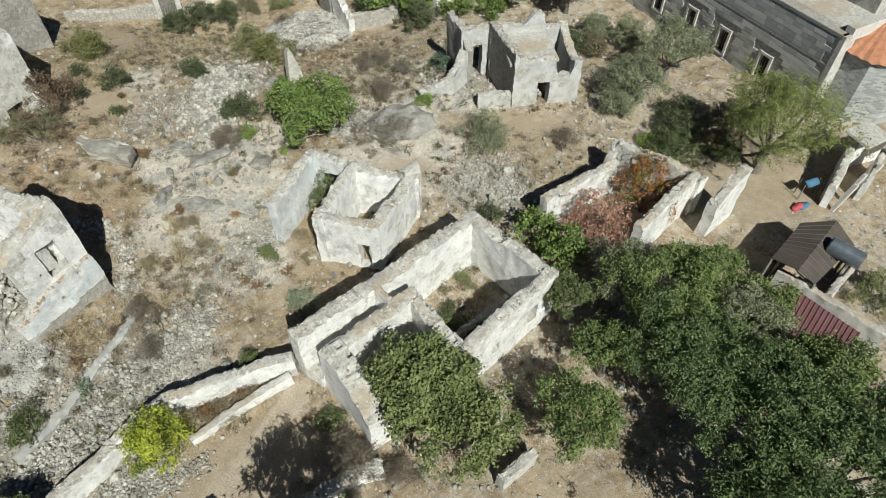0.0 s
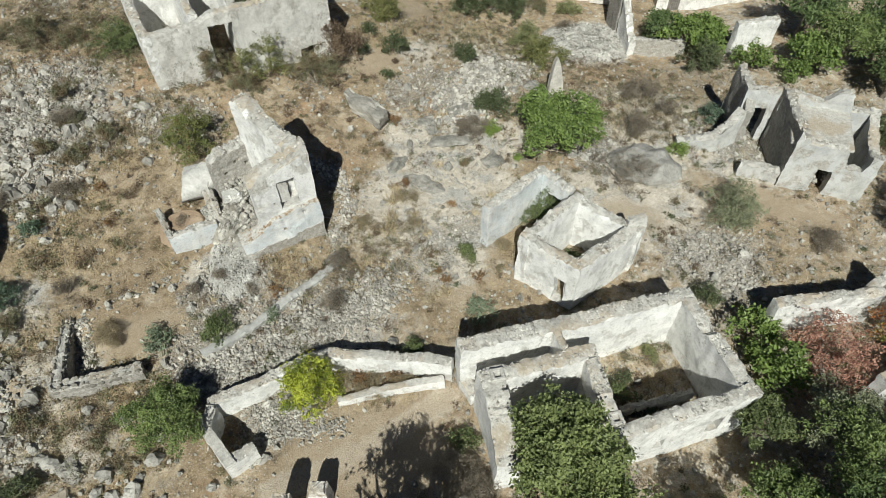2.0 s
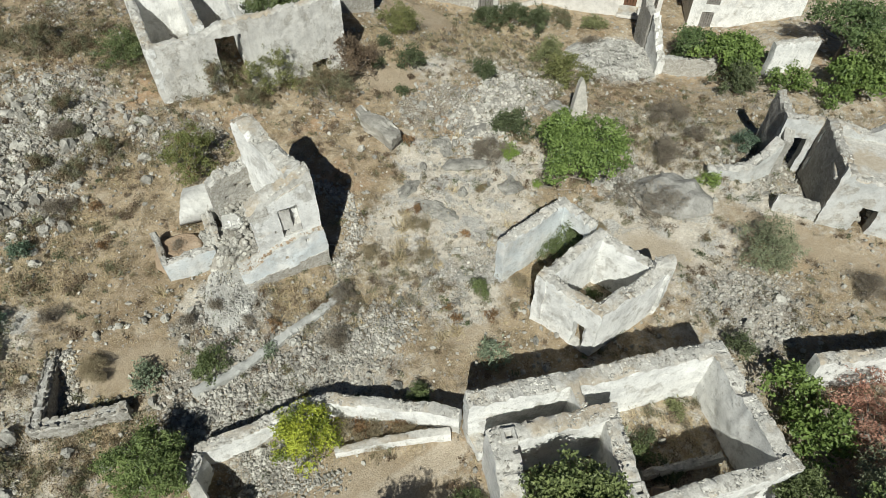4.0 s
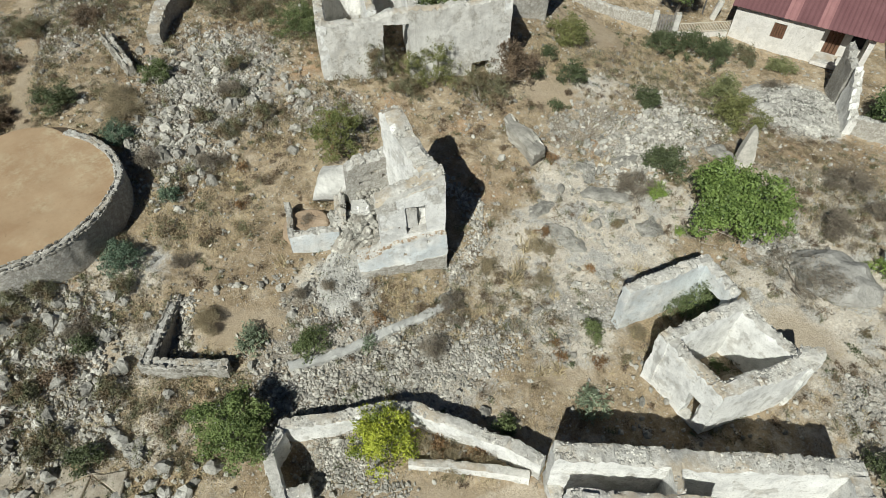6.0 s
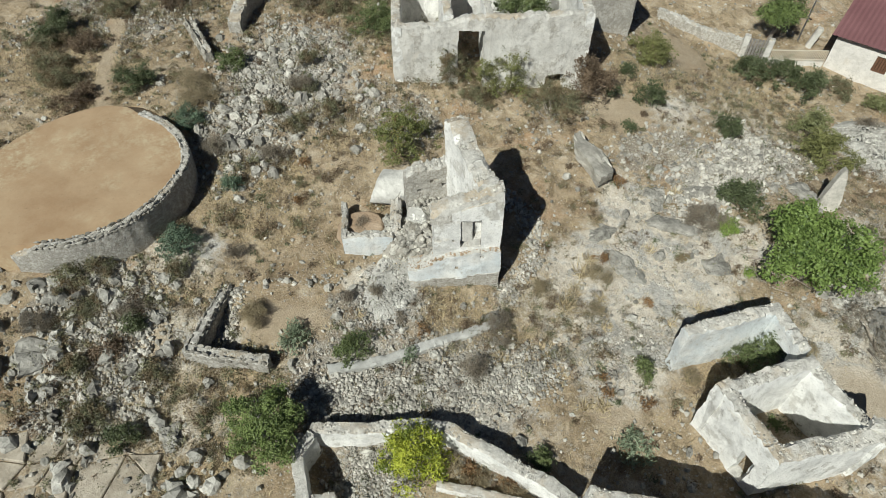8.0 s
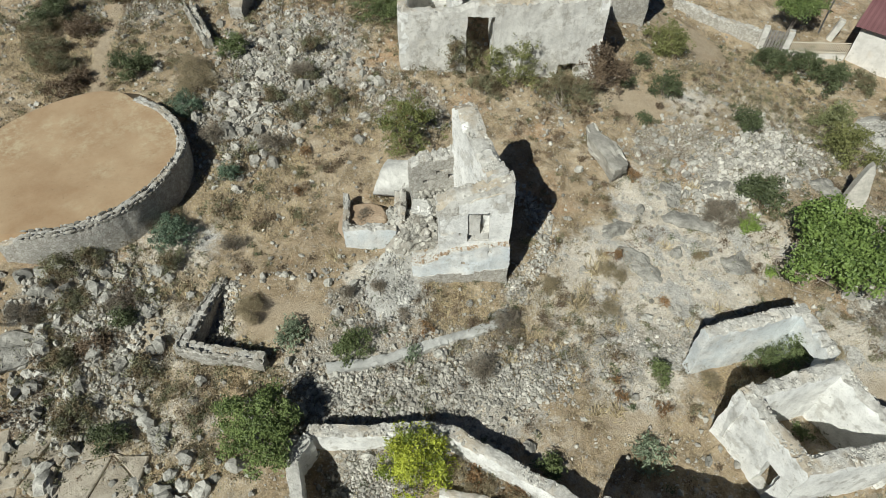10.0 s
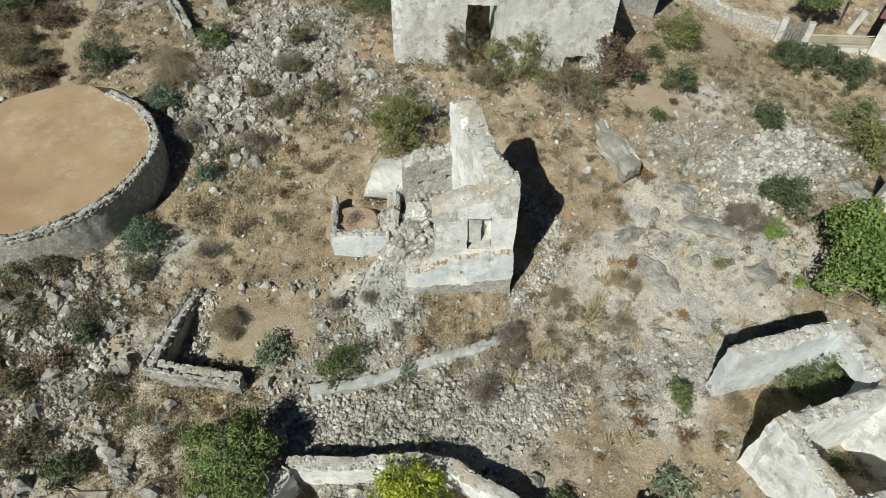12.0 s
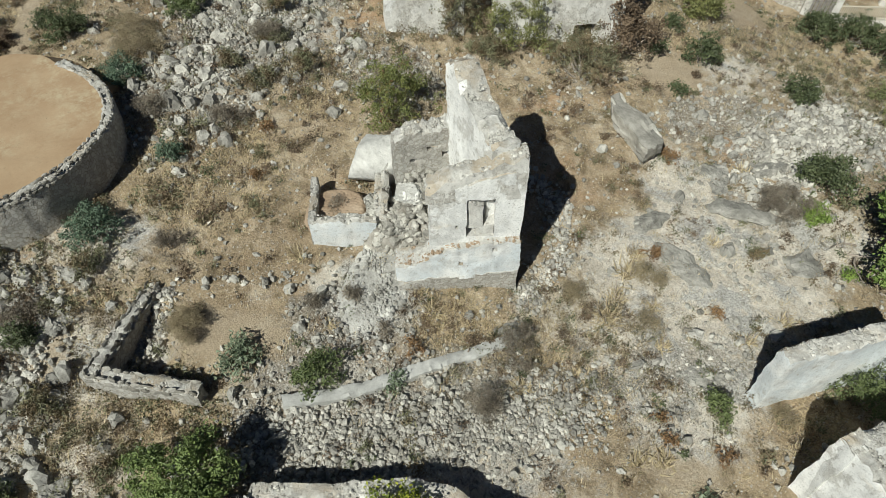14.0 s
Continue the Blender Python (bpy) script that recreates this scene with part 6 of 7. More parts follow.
p, s = clear_of(*scatter(500, NEARBOX, 9, 0.25, 0.6, 3.0), ROOM)
tagged(stones("large_stones", p + np.stack([0 * s, 0 * s, 0.08 * s], 1), s, OUTCROP, 10, shapes=CRAGS, sfaces=CRAG_FACES, tilt=3.14), "larger weathered stones among the rubble", "rubble", kind="stuff")


def strewn(name, n, line, half, lo, hi, seed, mat, label, lift=0.0):
    """Fallen stones lying thick along a line, thinning out to its sides."""
    r = np.random.default_rng(seed)
    P = np.array(line, float)
    cum = np.concatenate([[0], np.cumsum(np.hypot(*np.diff(P, axis=0).T))])
    t = r.uniform(0, cum[-1], n)
    x, y = np.interp(t, cum, P[:, 0]) + r.normal(size=n) * half * 0.55, np.interp(t, cum, P[:, 1]) + r.normal(size=n) * half * 0.55
    size = lo + (hi - lo) * r.uniform(0, 1, n) ** 2.2
    z = rough_land(x, y) + size * r.uniform(0.05, 0.35, n) + lift
    return tagged(stones(name, np.stack([x, y, z], 1), size, mat, seed + 1, tilt=3.14), label, "rubble", kind="stuff")


strewn("lane_rubble", 4600, [(-15.6, 8.2), (-14.2, 10.6), (-12.9, 13.0), (-11.6, 15.2), (-11.0, 17.2)], 1.15, 0.06, 0.25, 171, STONE, "thick grey rubble filling an old lane")
strewn("wall_tumble", 420, [(-21.9, 8.2), (-19.6, 6.0)], 0.40, 0.07, 0.30, 172, PALE, "pale stones tumbled inside a field wall")
strewn("field_line", 30, [(-21.6, 9.4), (-20.6, 10.6), (-19.9, 12.1)], 0.28, 0.10, 0.42, 173, STONE, "a row of half-buried grey stones")
strewn("yard_rubble", 1100, [(-12.9, 8.3), (-11.6, 9.2), (-10.3, 9.5)], 0.7, 0.05, 0.20, 174, STONE, "grey rubble inside a garden wall")
strewn("scree_chips", 900, [(-19.2, 15.2), (-18.3, 13.9), (-17.2, 12.7)], 0.95, 0.05, 0.24, 179, SCREE, "pale mortar chips below a ruin", 0.06)
strewn("ledge_rubble", 1500, [(-24.2, 4.6), (-21.8, 3.0), (-19.2, 1.6)], 1.5, 0.07, 0.36, 180, STONE, "grey broken rock on a scrubby slope")
strewn("path_rubble", 700, [(-12.2, 7.6), (-10.6, 8.6), (-9.2, 9.6)], 0.45, 0.05, 0.22, 178, STONE, "loose stones beside a dusty footway")
strewn("field_rubble", 2600, [(-37.5, 19.5), (-34.0, 16.8), (-30.8, 13.9), (-28.2, 11.8)], 2.1, 0.07, 0.30, 175, STONE, "grey rubble of a collapsed field terrace")
strewn("house_rubble", 1000, [(-19.9, 21.3), (-17.9, 21.9), (-15.7, 20.4), (-15.0, 17.6)], 0.55, 0.06, 0.30, 176, PALE, "pale rubble at the foot of a ruined house")
strewn("slope_rubble", 2600, [(-13.2, 28.8), (-14.4, 31.6), (-14.6, 34.8), (-15.6, 37.6)], 1.7, 0.07, 0.42, 177, PALE, "pale broken stone on a dry slope")


def jagged(name, n, box, lo, hi, seed, mat, label, weight=0.15):
    """Broken ledges of rock standing out of the slope."""
    p, s = scatter(n, box, seed, lo, hi, 1.8, "stony", weight)
    return tagged(stones(name, p + np.array([0, 0, 0.03]), s, mat, seed + 1, flat=0.95, shapes=CRAGS, sfaces=CRAG_FACES, tilt=3.14), label, "rocks", kind="stuff")


jagged("rock_ledges", 300, (-29, -14.5, -2, 6.5), 0.2, 0.85, 51, LEDGE, "jagged grey limestone ledges on a scrubby slope", 0.3)
jagged("rock_ledges", 200, (-40, -26, 10, 20), 0.25, 0.8, 52, STONE, "jagged grey limestone ledges in a rubble field")
jagged("rock_ledges", 60, (-19, -9, 21, 36), 0.2, 0.7, 53, OUTCROP, "weathered grey rock breaking through dry ground")

FARBOXES = [(8, 27, 8, 46), (-40, 12, 44, 58)]
for k, fb in enumerate(FARBOXES):
    p, s = scatter(3600, fb, 60 + k, 0.07, 0.34, 2.4, floor_w=0.25)
    tagged(stones("far_stones", p, s, STONE, 62 + k, shapes=PEBBLES, sfaces=PEBBLE_FACES), "loose limestone on distant dry ground", "rubble", kind="stuff")


def heap(name, cx, cy, rx, ry, rot, n, lo, hi, h, seed, mat, label, base=None):
    """A pile of stones, highest in the middle."""
    r = np.random.default_rng(seed)
    a, q = r.uniform(0, 6.283, n), np.sqrt(r.uniform(0, 1, n))
    u, v = np.cos(a) * q * rx, np.sin(a) * q * ry
    c, s = math.cos(radians(rot)), math.sin(radians(rot))
    x, y = cx + u * c - v * s, cy + u * s + v * c
    f = np.clip((1 - q) * 2.2, 0, 1)
    z = (rough_land(x, y) if base is None else base) + h * f * f * (3 - 2 * f) * r.uniform(0.86, 1.04, n)
    return tagged(stones(name, np.stack([x, y, z], 1), r.uniform(lo, hi, n), mat, seed), label, "rubble", kind="stuff")


def mound(cx, cy, rx, ry, rot, h, seed, mat, label, n=70, amp=0.14):
    """A bank of earth and mortar that the fallen stones lie in."""
    ax = np.linspace(-1, 1, n)
    U, V = np.meshgrid(ax, ax, indexing="ij")
    q = (np.abs(U) ** 2.6 + np.abs(V) ** 2.6) ** (1 / 2.6)
    c, s = math.cos(radians(rot)), math.sin(radians(rot))
    X, Y = cx + U * rx * c - V * ry * s, cy + U * rx * s + V * ry * c
    P = np.stack([X.ravel(), Y.ravel(), lay(X.ravel(), Y.ravel())], 1)
    f = np.clip(1.0 - q.ravel(), 0, 1)
    f = np.clip(f * 2.2, 0, 1)
    f = f * f * (3 - 2 * f)
    P[:, 2] += h * f - 0.12
    P = P + (wob(P, amp, 1.1, seed) + np.random.default_rng(seed).normal(size=P.shape) * (0.006 + amp * 0.12)) * f[:, None]
    F = [(i * n + j, (i + 1) * n + j, (i + 1) * n + j + 1, i * n + j + 1) for i in range(n - 1) for j in range(n - 1)]
    ob = hold("rubble_bank", P, F, mat, None, smooth=True)
    return tagged(ob, label, "rubble", kind="stuff")


mound(-19.2, 17.2, 2.0, 1.8, 20, 1.7, 91, MORTAR, "bank of crumbled mortar and stone filling a ruined room")
mound(-19.9, 15.6, 1.2, 1.0, 60, 0.9, 92, MORTAR, "bank of crumbled mortar and stone spilling out of a ruin")
heap("rubble_heap", -19.2, 17.2, 2.0, 1.8, 20, 1700, 0.08, 0.36, 1.9, 31, STONE, "heap of fallen wall stones inside a ruin")
heap("rubble_heap", -19.95, 15.7, 1.3, 1.0, 60, 480, 0.08, 0.45, 1.05, 32, STONE, "heap of fallen wall stones beside a ruin")
mound(-18.4, 14.0, 2.3, 1.35, -50, 0.2, 94, SCREE, "fan of pale grey mortar spilled below a ruin", amp=0.015)
mound(-21.45, 14.45, 1.45, 1.2, 58, 0.8, 95, EARTH, "raised earth filling a small walled bay", amp=0.04)
mound(-10.8, 45.3, 4.0, 3.2, 30, 0.5, 93, RUBBLE, "ramp of trodden grey mortar below a broken slab")
heap("rubble_heap", -10.8, 45.3, 3.8, 3.0, 30, 2000, 0.05, 0.22, 0.5, 34, RUBBLE, "ramp of grey rubble below a broken slab")
heap("rubble_heap", 5.6, 34.4, 2.0, 1.5, 0, 350, 0.1, 0.4, 1.2, 35, PALE, "collapsed masonry inside a broken house")
heap("rubble_heap", -5.0, 30.0, 1.0, 0.7, 0, 90, 0.08, 0.28, 0.25, 36, RUBBLE, "loose stones around an old cistern")


# ---- plants ----
def leaves(name, centres, radii, count, size, mat, parent, seed, aspect=0.55, droop=0.3, label="", blade=False):
    """A crown: small folded leaves gathered into clumps."""
    r = np.random.default_rng(seed)
    # twigs within the clumps, then leaves around the twigs
    count, size = int(count * 0.8), size * 1.09
    nt = max(6, count // 11)
    k = r.integers(0, len(centres), nt)
    d = r.normal(size=(nt, 3))
    d /= np.linalg.norm(d, axis=1)[:, None]
    q = r.uniform(0.2, 1.0, nt) ** 0.45 * r.uniform(0.85, 1.2, nt)
    tw = centres[k] + d * (radii[k] * q)[:, None]
    w = r.integers(0, nt, count)
    d = d[w]
    pos = tw[w] + r.normal(size=(count, 3)) * [size * 0.75, size * 0.75, size * 0.5]
    # each leaf faces roughly outwards and up
    nrm = d * 0.7 + r.normal(size=(count, 3)) * 0.75 + [0, 0, 0.5]
    nrm /= np.linalg.norm(nrm, axis=1)[:, None]
    t = np.cross(nrm, r.normal(size=(count, 3)))
    t /= np.linalg.norm(t, axis=1)[:, None] + 1e-9
    b = np.cross(nrm, t)
    L = size * r.uniform(0.6, 1.3, count)[:, None]
    W = L * aspect
    tip = pos + t * L * 0.5 - np.array([0, 0, 1]) * L * droop * 0.4
    V = np.stack([pos - t * L * 0.5, pos + b * W * 0.5 + nrm * W * 0.18, tip, pos - b * W * 0.5 + nrm * W * 0.18], 1).reshape(-1, 3)
    if blade:
        V = V.reshape(-1, 4, 3)[:, 1:].reshape(-1, 3)
        return hold(name, V, np.arange(count * 3).reshape(-1, 3), mat, parent, label)
    i = np.arange(count)[:, None] * 4
    Fc = np.concatenate([i + [0, 1, 2], i + [0, 2, 3]], 1).reshape(-1, 3)
    return hold(name, V, Fc, mat, parent, label)


def limb(bm, a, b, ra, rb, seg=6, bend=0.15, rng=None):
    """A tapering bent branch from a to b."""
    a, b = Vector(a), Vector(b)
    off = Vector(rng.normal(size=3)) * (b - a).length * bend
    rings = []
    n = 4
    for i in range(n + 1):
        s = i / n
        p = a.lerp(b, s) + off * math.sin(math.pi * s)
        d = (b - a).normalized()
        e = d.orthogonal().normalized()
        f = d.cross(e)
        rad = ra + (rb - ra) * s
        rings.append([bm.verts.new(p + (e * math.cos(6.2832 * k / seg) + f * math.sin(6.2832 * k / seg)) * rad) for k in range(seg)])
    for q, w in zip(rings[:-1], rings[1:]):
        for k in range(seg):
            bm.faces.new((q[k], q[(k + 1) % seg], w[(k + 1) % seg], w[k]))


def shrub(x, y, r, kind, label, h=None, dens=1.0, leaf=None, name="shrub", category="shrub", group="shrubs", seed=None, z=None, stems=5, twiggy=0.0):
    """A bush: a fan of stems and a lumpy crown with gaps."""
    seed = seed if seed is not None else int(abs(x * 131 + y * 37) * 10) % 9973
    g = np.random.default_rng(seed)
    z = spot(x, y) if z is None else z
    h = h or r * 1.25
    t = thing(name, x, y, z, label, category, group)
    n = max(9, int(22 * r))
    a, q = g.uniform(0, 6.283, n), g.uniform(0, 1, n) ** 0.55
    lump = 1 + 0.28 * np.sin(a * 2 + seed) * np.sin(a * 3 + 2 * seed) + 0.18 * np.sin(a * 5 + 3 * seed)
    cz = h * (0.18 + 0.62 * g.uniform(0, 1, n) * np.sqrt(np.maximum(0.05, 1 - (q * 0.85) ** 2)) + 0.2 * (1 - q))
    C = np.stack([np.cos(a) * q * r * 0.78 * lump, np.sin(a) * q * r * 0.78 * lump, cz], 1)
    R = g.uniform(0.13, 0.36, n) * r * (1.1 - 0.3 * q) + 0.05
    leaf = leaf or {"fig": 0.15, "olive": 0.11, "dry": 0.10, "drygrass": 0.12, "agave": 0.16}.get(kind, 0.10)
    asp = {"fig": 0.8, "olive": 0.35, "dry": 0.19, "drygrass": 0.12, "agave": 0.35, "greyolive": 0.4, "yellow": 0.6}.get(kind, 0.5)
    if y > 30 and kind != "fig":
        leaf *= 1.3
    count = int(dens * 9.5 * r * r * (0.6 + 0.5 * h / r / 1.25) / (0.5 * asp * leaf * leaf))
    if kind in ("dry", "drygrass", "rust"):
        count = int(count * 0.62)
    count = max(160, min(int(count * 0.8), 7500))
    leaves("foliage", C, R, count, leaf, LEAF[kind], t, seed, asp)
    for i in range(stems):
        bm = bmesh.new()
        c = C[g.integers(0, n)] * 0.9
        limb(bm, (g.normal() * 0.06 * r, g.normal() * 0.06 * r, -0.1), c, 0.03 * r + 0.008, 0.008, 4, 0.12, g)
        part("stem", bm, DEADWOOD if kind in ("dry", "drygrass", "greyolive", "brown") else BARK, t)
    return t


def tree(x, y, h, r, kind, label, seed, name="tree", category="tree", group="trees", leaf=0.14, count=14000, base=0.35, squash=0.8, aspect=0.5, lean=(0, 0), z=None):
    """A tree: tapered trunk, limbs to each clump and a crown of many leaves."""
    g = np.random.default_rng(seed)
    z = spot(x, y) if z is None else z
    t = thing(name, x, y, z, label, category, group)
    n = int(26 + 16 * r)
    d = g.normal(size=(n, 3))
    d /= np.linalg.norm(d, axis=1)[:, None]
    d[:, 2] = np.abs(d[:, 2]) * 1.0 - 0.32
    lump = 1 + 0.2 * np.sin(3 * np.arctan2(d[:, 1], d[:, 0]) + seed) + 0.15 * g.normal(size=n) * 0.7
    q = g.uniform(0.35, 1.0, n) ** 0.6 * lump
    cz = h * (base + (1 - base) * 0.45)
    C = d * q[:, None] * [r, r, (h - cz) * squash * 1.15] * 0.85 + [lean[0], lean[1], cz]
    C[:, 2] = np.maximum(C[:, 2], h * base * 0.7)
    R = g.uniform(0.15, 0.27, n) * r * 0.9
    leaves("crown", C, R, count, leaf, LEAF[kind], t, seed, aspect)
    bm = bmesh.new()
    fork = Vector((lean[0] * 0.4, lean[1] * 0.4, h * base))
    limb(bm, (0, 0, -0.3), fork, 0.045 * h + 0.03, 0.03 * h + 0.02, 8, 0.05, g)
    part("trunk", bm, BARK, t)
    for i in g.choice(n, min(n, 14), replace=False):
        bm = bmesh.new()
        limb(bm, fork, C[i], 0.014 * h + 0.012, 0.012, 5, 0.10, g)
        part("limb", bm, BARK, t)
    return t


LBL = {
    "dark": "dense dark green shrub on stony ground", "green": "leafy green shrub among rubble", "teal": "blue-green spurge bush beside stones",
    "greyolive": "half-dry grey-green bush by a ruin", "yellowgreen": "yellow-green bush in front of a ruin", "brown": "brown autumn bush by a wall",
    "palegreen": "pale green bush in dry grass", "lime": "bright lime-green seedling bush", "agave": "low grey-green succulent clump",
    "dry": "leafless dry grey-brown bush", "drygrass": "tuft of dry straw-coloured grass", "redgreen": "round green bush with a red tinge",
    "olive": "grey-green wild olive bush", "fig": "broad-leaved green fig bush", "pink": "large pink-red smoke bush", "orange": "green and orange autumn shrub",
    "yellow": "bright yellow-green shrub against a white wall", "rust": "small rust-coloured dead plant"}


def sh(kind, x, y, r, **kw):
    return shrub(x, y, r, kind, LBL[kind], **kw)


sh("dark", -45.4, 7.3, 1.5); sh("dark", -37.4, 9.6, 1.25, h=1.2); sh("green", -35.7, 14.6, 1.0); sh("green", -34.3, 23.3, 1.6, h=2.2)
sh("teal", -27.0, 10.5, 0.6); sh("teal", -25.0, 7.0, 1.05, h=1.2); sh("teal", -32.2, 10.5, 1.0, h=0.9)
sh("redgreen", -24.7, 18.7, 2.05, h=2.7, dens=1.1)
sh("greyolive", -28.0, 24.2, 1.6, h=2.0); sh("yellowgreen", -25.6, 26.5, 1.75, h=2.7); sh("greyolive", -22.7, 27.5, 2.15, h=2.1)
sh("brown", -23.0, 30.6, 1.65, h=2.4); sh("greyolive", -25.7, 24.6, 1.05); sh("yellowgreen", -23.8, 37.4, 1.6, h=2.0)
sh("dark", -23.1, 34.2, 0.6); sh("dark", -20.7, 33.5, 1.0, h=1.4); sh("dark", -22.2, 32.0, 0.5); sh("dark", -19.7, 30.9, 0.45)
sh("dark", -20.3, 44.1, 1.5); sh("dark", -19.0, 45.6, 1.4); sh("dark", -17.3, 46.3, 1.45); sh("dark", -16.6, 35.8, 1.0)
sh("palegreen", -14.6, 42.3, 1.5); sh("yellowgreen", -12.5, 39.6, 1.75, h=1.9); sh("dark", -12.4, 31.3, 1.5, h=1.3); sh("dry", -12.6, 28.4, 1.1)
sh("lime", -11.6, 29.2, 0.65); sh("green", -8.6, 19.9, 0.58); sh("agave", -6.6, 17.25, 0.75, h=0.5); sh("green", -8.1, 13.9, 0.66)
sh("agave", -18.3, 9.1, 0.75, h=0.7); sh("green", -16.5, 10.9, 0.95, h=1.0); sh("agave", -14.9, 12.5, 0.45, h=0.4); sh("dark", -22.3, 3.9, 0.65)
sh("drygrass", -20.2, 8.1, 0.7, h=0.8, dens=1.6); sh("greyolive", -19.6, 1.0, 0.9, h=0.7); sh("dark", -18.2, 1.8, 0.75); sh("greyolive", -17.2, 4.9, 0.5)
sh("yellow", -11.2, 10.1, 1.35, h=2.3, dens=1.9); sh("dry", -12.7, 14.3, 0.7); sh("dry", -13.5, 16.3, 0.75); sh("greyolive", -11.7, 26.0, 0.4)
sh("lime", -9.2, 27.8, 0.33); sh("dry", -16.8, 13.3, 0.35); sh("rust", -15.6, 13.7, 0.35); sh("dry", -21.6, 14.5, 0.65, h=0.6, z=0.95, dens=2.0); sh("green", -4.0, 22.2, 0.38)
sh("green", -6.35, 23.75, 1.3, h=2.1, dens=2.4, leaf=0.08); sh("dry", -24.5, 0.7, 0.7); sh("dry", -29.6, 10.6, 0.7); sh("rust", -16.9, 27.2, 0.5)
sh("greyolive", -39.7, 21.6, 1.7); sh("dry", -3.6, 28.7, 2.0, h=2.1, dens=4.5); sh("dry", -3.9, 33.2, 1.1, dens=1.2); sh("dry", -4.9, 38.5, 1.3, h=1.1, dens=1.2)
sh("teal", -0.5, 36.9, 0.85); sh("lime", -1.2, 32.4, 0.6); sh("olive", 2.4, 28.3, 1.85, h=2.2); sh("dry", -3.0, 36.6, 0.8, dens=0.8)
sh("olive", 12.8, 40.4, 1.5, h=2.2); sh("olive", 10.7, 31.9, 1.6, h=2.4); sh("green", 12.6, 27.2, 1.6, h=2.0); sh("dark", 2.4, 22.5, 0.75, h=1.2)
sh("fig", 4.6, 21.2, 1.35, h=2.2); sh("pink", 7.7, 21.1, 2.1, h=3.0); sh("orange", 10.4, 23.4, 2.1, h=3.2); sh("dark", -6.3, 47.2, 1.35)
sh("dark", -2.1, 44.3, 1.6); sh("fig", 3.5, 45.0, 1.3); sh("olive", 11.0, 41.6, 1.4); sh("green", -4.55, 11.3, 0.6); sh("green", 0.1, 15.9, 0.5)
sh("dark", 1.3, 15.9, 0.6, h=0.5); sh("dry", -1.6, 9.0, 0.9); sh("dry", -4.0, 10.0, 0.9, h=1.2); sh("fig", 0.8, 44.9, 1.5)
sh("rust", -9.4, 18.3, 0.22); sh("rust", -8.9, 18.0, 0.25); sh("rust", -7.6, 18.9, 0.25); sh("rust", -10.9, 22.6, 0.28); sh("rust", -13.9, 22.8, 0.4)

sh("fig", 5.7, 19.5, 1.4, h=2.4); sh("green", -1.0, 15.6, 0.45, h=0.6); sh("agave", -0.9, 16.4, 0.5, h=0.5); sh("palegreen", 0.9, 18.5, 0.5, h=0.5)
sh("dark", 0.2, 16.7, 0.5, h=0.35); sh("greyolive", -23.8, 6.3, 0.6); sh("dry", -19.0, 12.0, 0.45); sh("dry", -18.4, 13.0, 0.5); sh("drygrass", -14.2, 19.5, 0.6, h=0.6)
sh("drygrass", -12.0, 20.5, 0.5, h=0.5); sh("drygrass", -13.2, 22.0, 0.6, h=0.6); sh("drygrass", -7.3, 21.2, 0.4, h=0.5); sh("drygrass", -5.3, 26.0, 0.7, h=0.6)

sh("dark", 13.6, 28.9, 1.5, h=1.8); sh("greyolive", 15.3, 29.6, 1.4, h=1.6); sh("dark", 14.0, 31.2, 1.3, h=1.5); sh("green", 15.8, 27.6, 1.1, h=1.4)
sh("lime", 11.6, 28.6, 0.6); sh("greyolive", 10.3, 38.8, 1.2); sh("palegreen", 19.9, 17.6, 1.2, h=1.4)

sh("rust", -9.4, 11.6, 0.6, h=0.4, dens=1.5); sh("rust", -8.3, 12.3, 0.55, h=0.4, dens=1.5); sh("dry", -3.3, 9.3, 1.2, h=1.3, dens=1.5); sh("drygrass", -9.0, 11.5, 0.7, h=0.5); sh("drygrass", -8.0, 12.3, 0.6, h=0.5); sh("drygrass", -10.2, 11.2, 0.5, h=0.5); sh("palegreen", -13.6, 48.9, 1.1, h=0.9)
sh("greyolive", -16.0, 48.2, 1.2, h=1.0); sh("dry", -12.8, 46.2, 0.8); sh("dark", 8.6, 39.5, 1.2); sh("greyolive", 17.6, 30.6, 1.3); sh("dry", 7.0, 28.6, 0.9)
sh("greyolive", -25.6, 3.6, 0.7); sh("dry", -23.3, 8.9, 0.6); sh("greyolive", -30.6, 14.4, 0.7); sh("dry", -27.8, 13.0, 0.7); sh("greyolive", -33.3, 18.3, 0.8); sh("rust", -26.5, 14.0, 0.4)
sh("rust", -24.6, 12.7, 0.35); sh("greyolive", -29.0, 17.2, 0.7); sh("dry", -31.5, 16.6, 0.8)



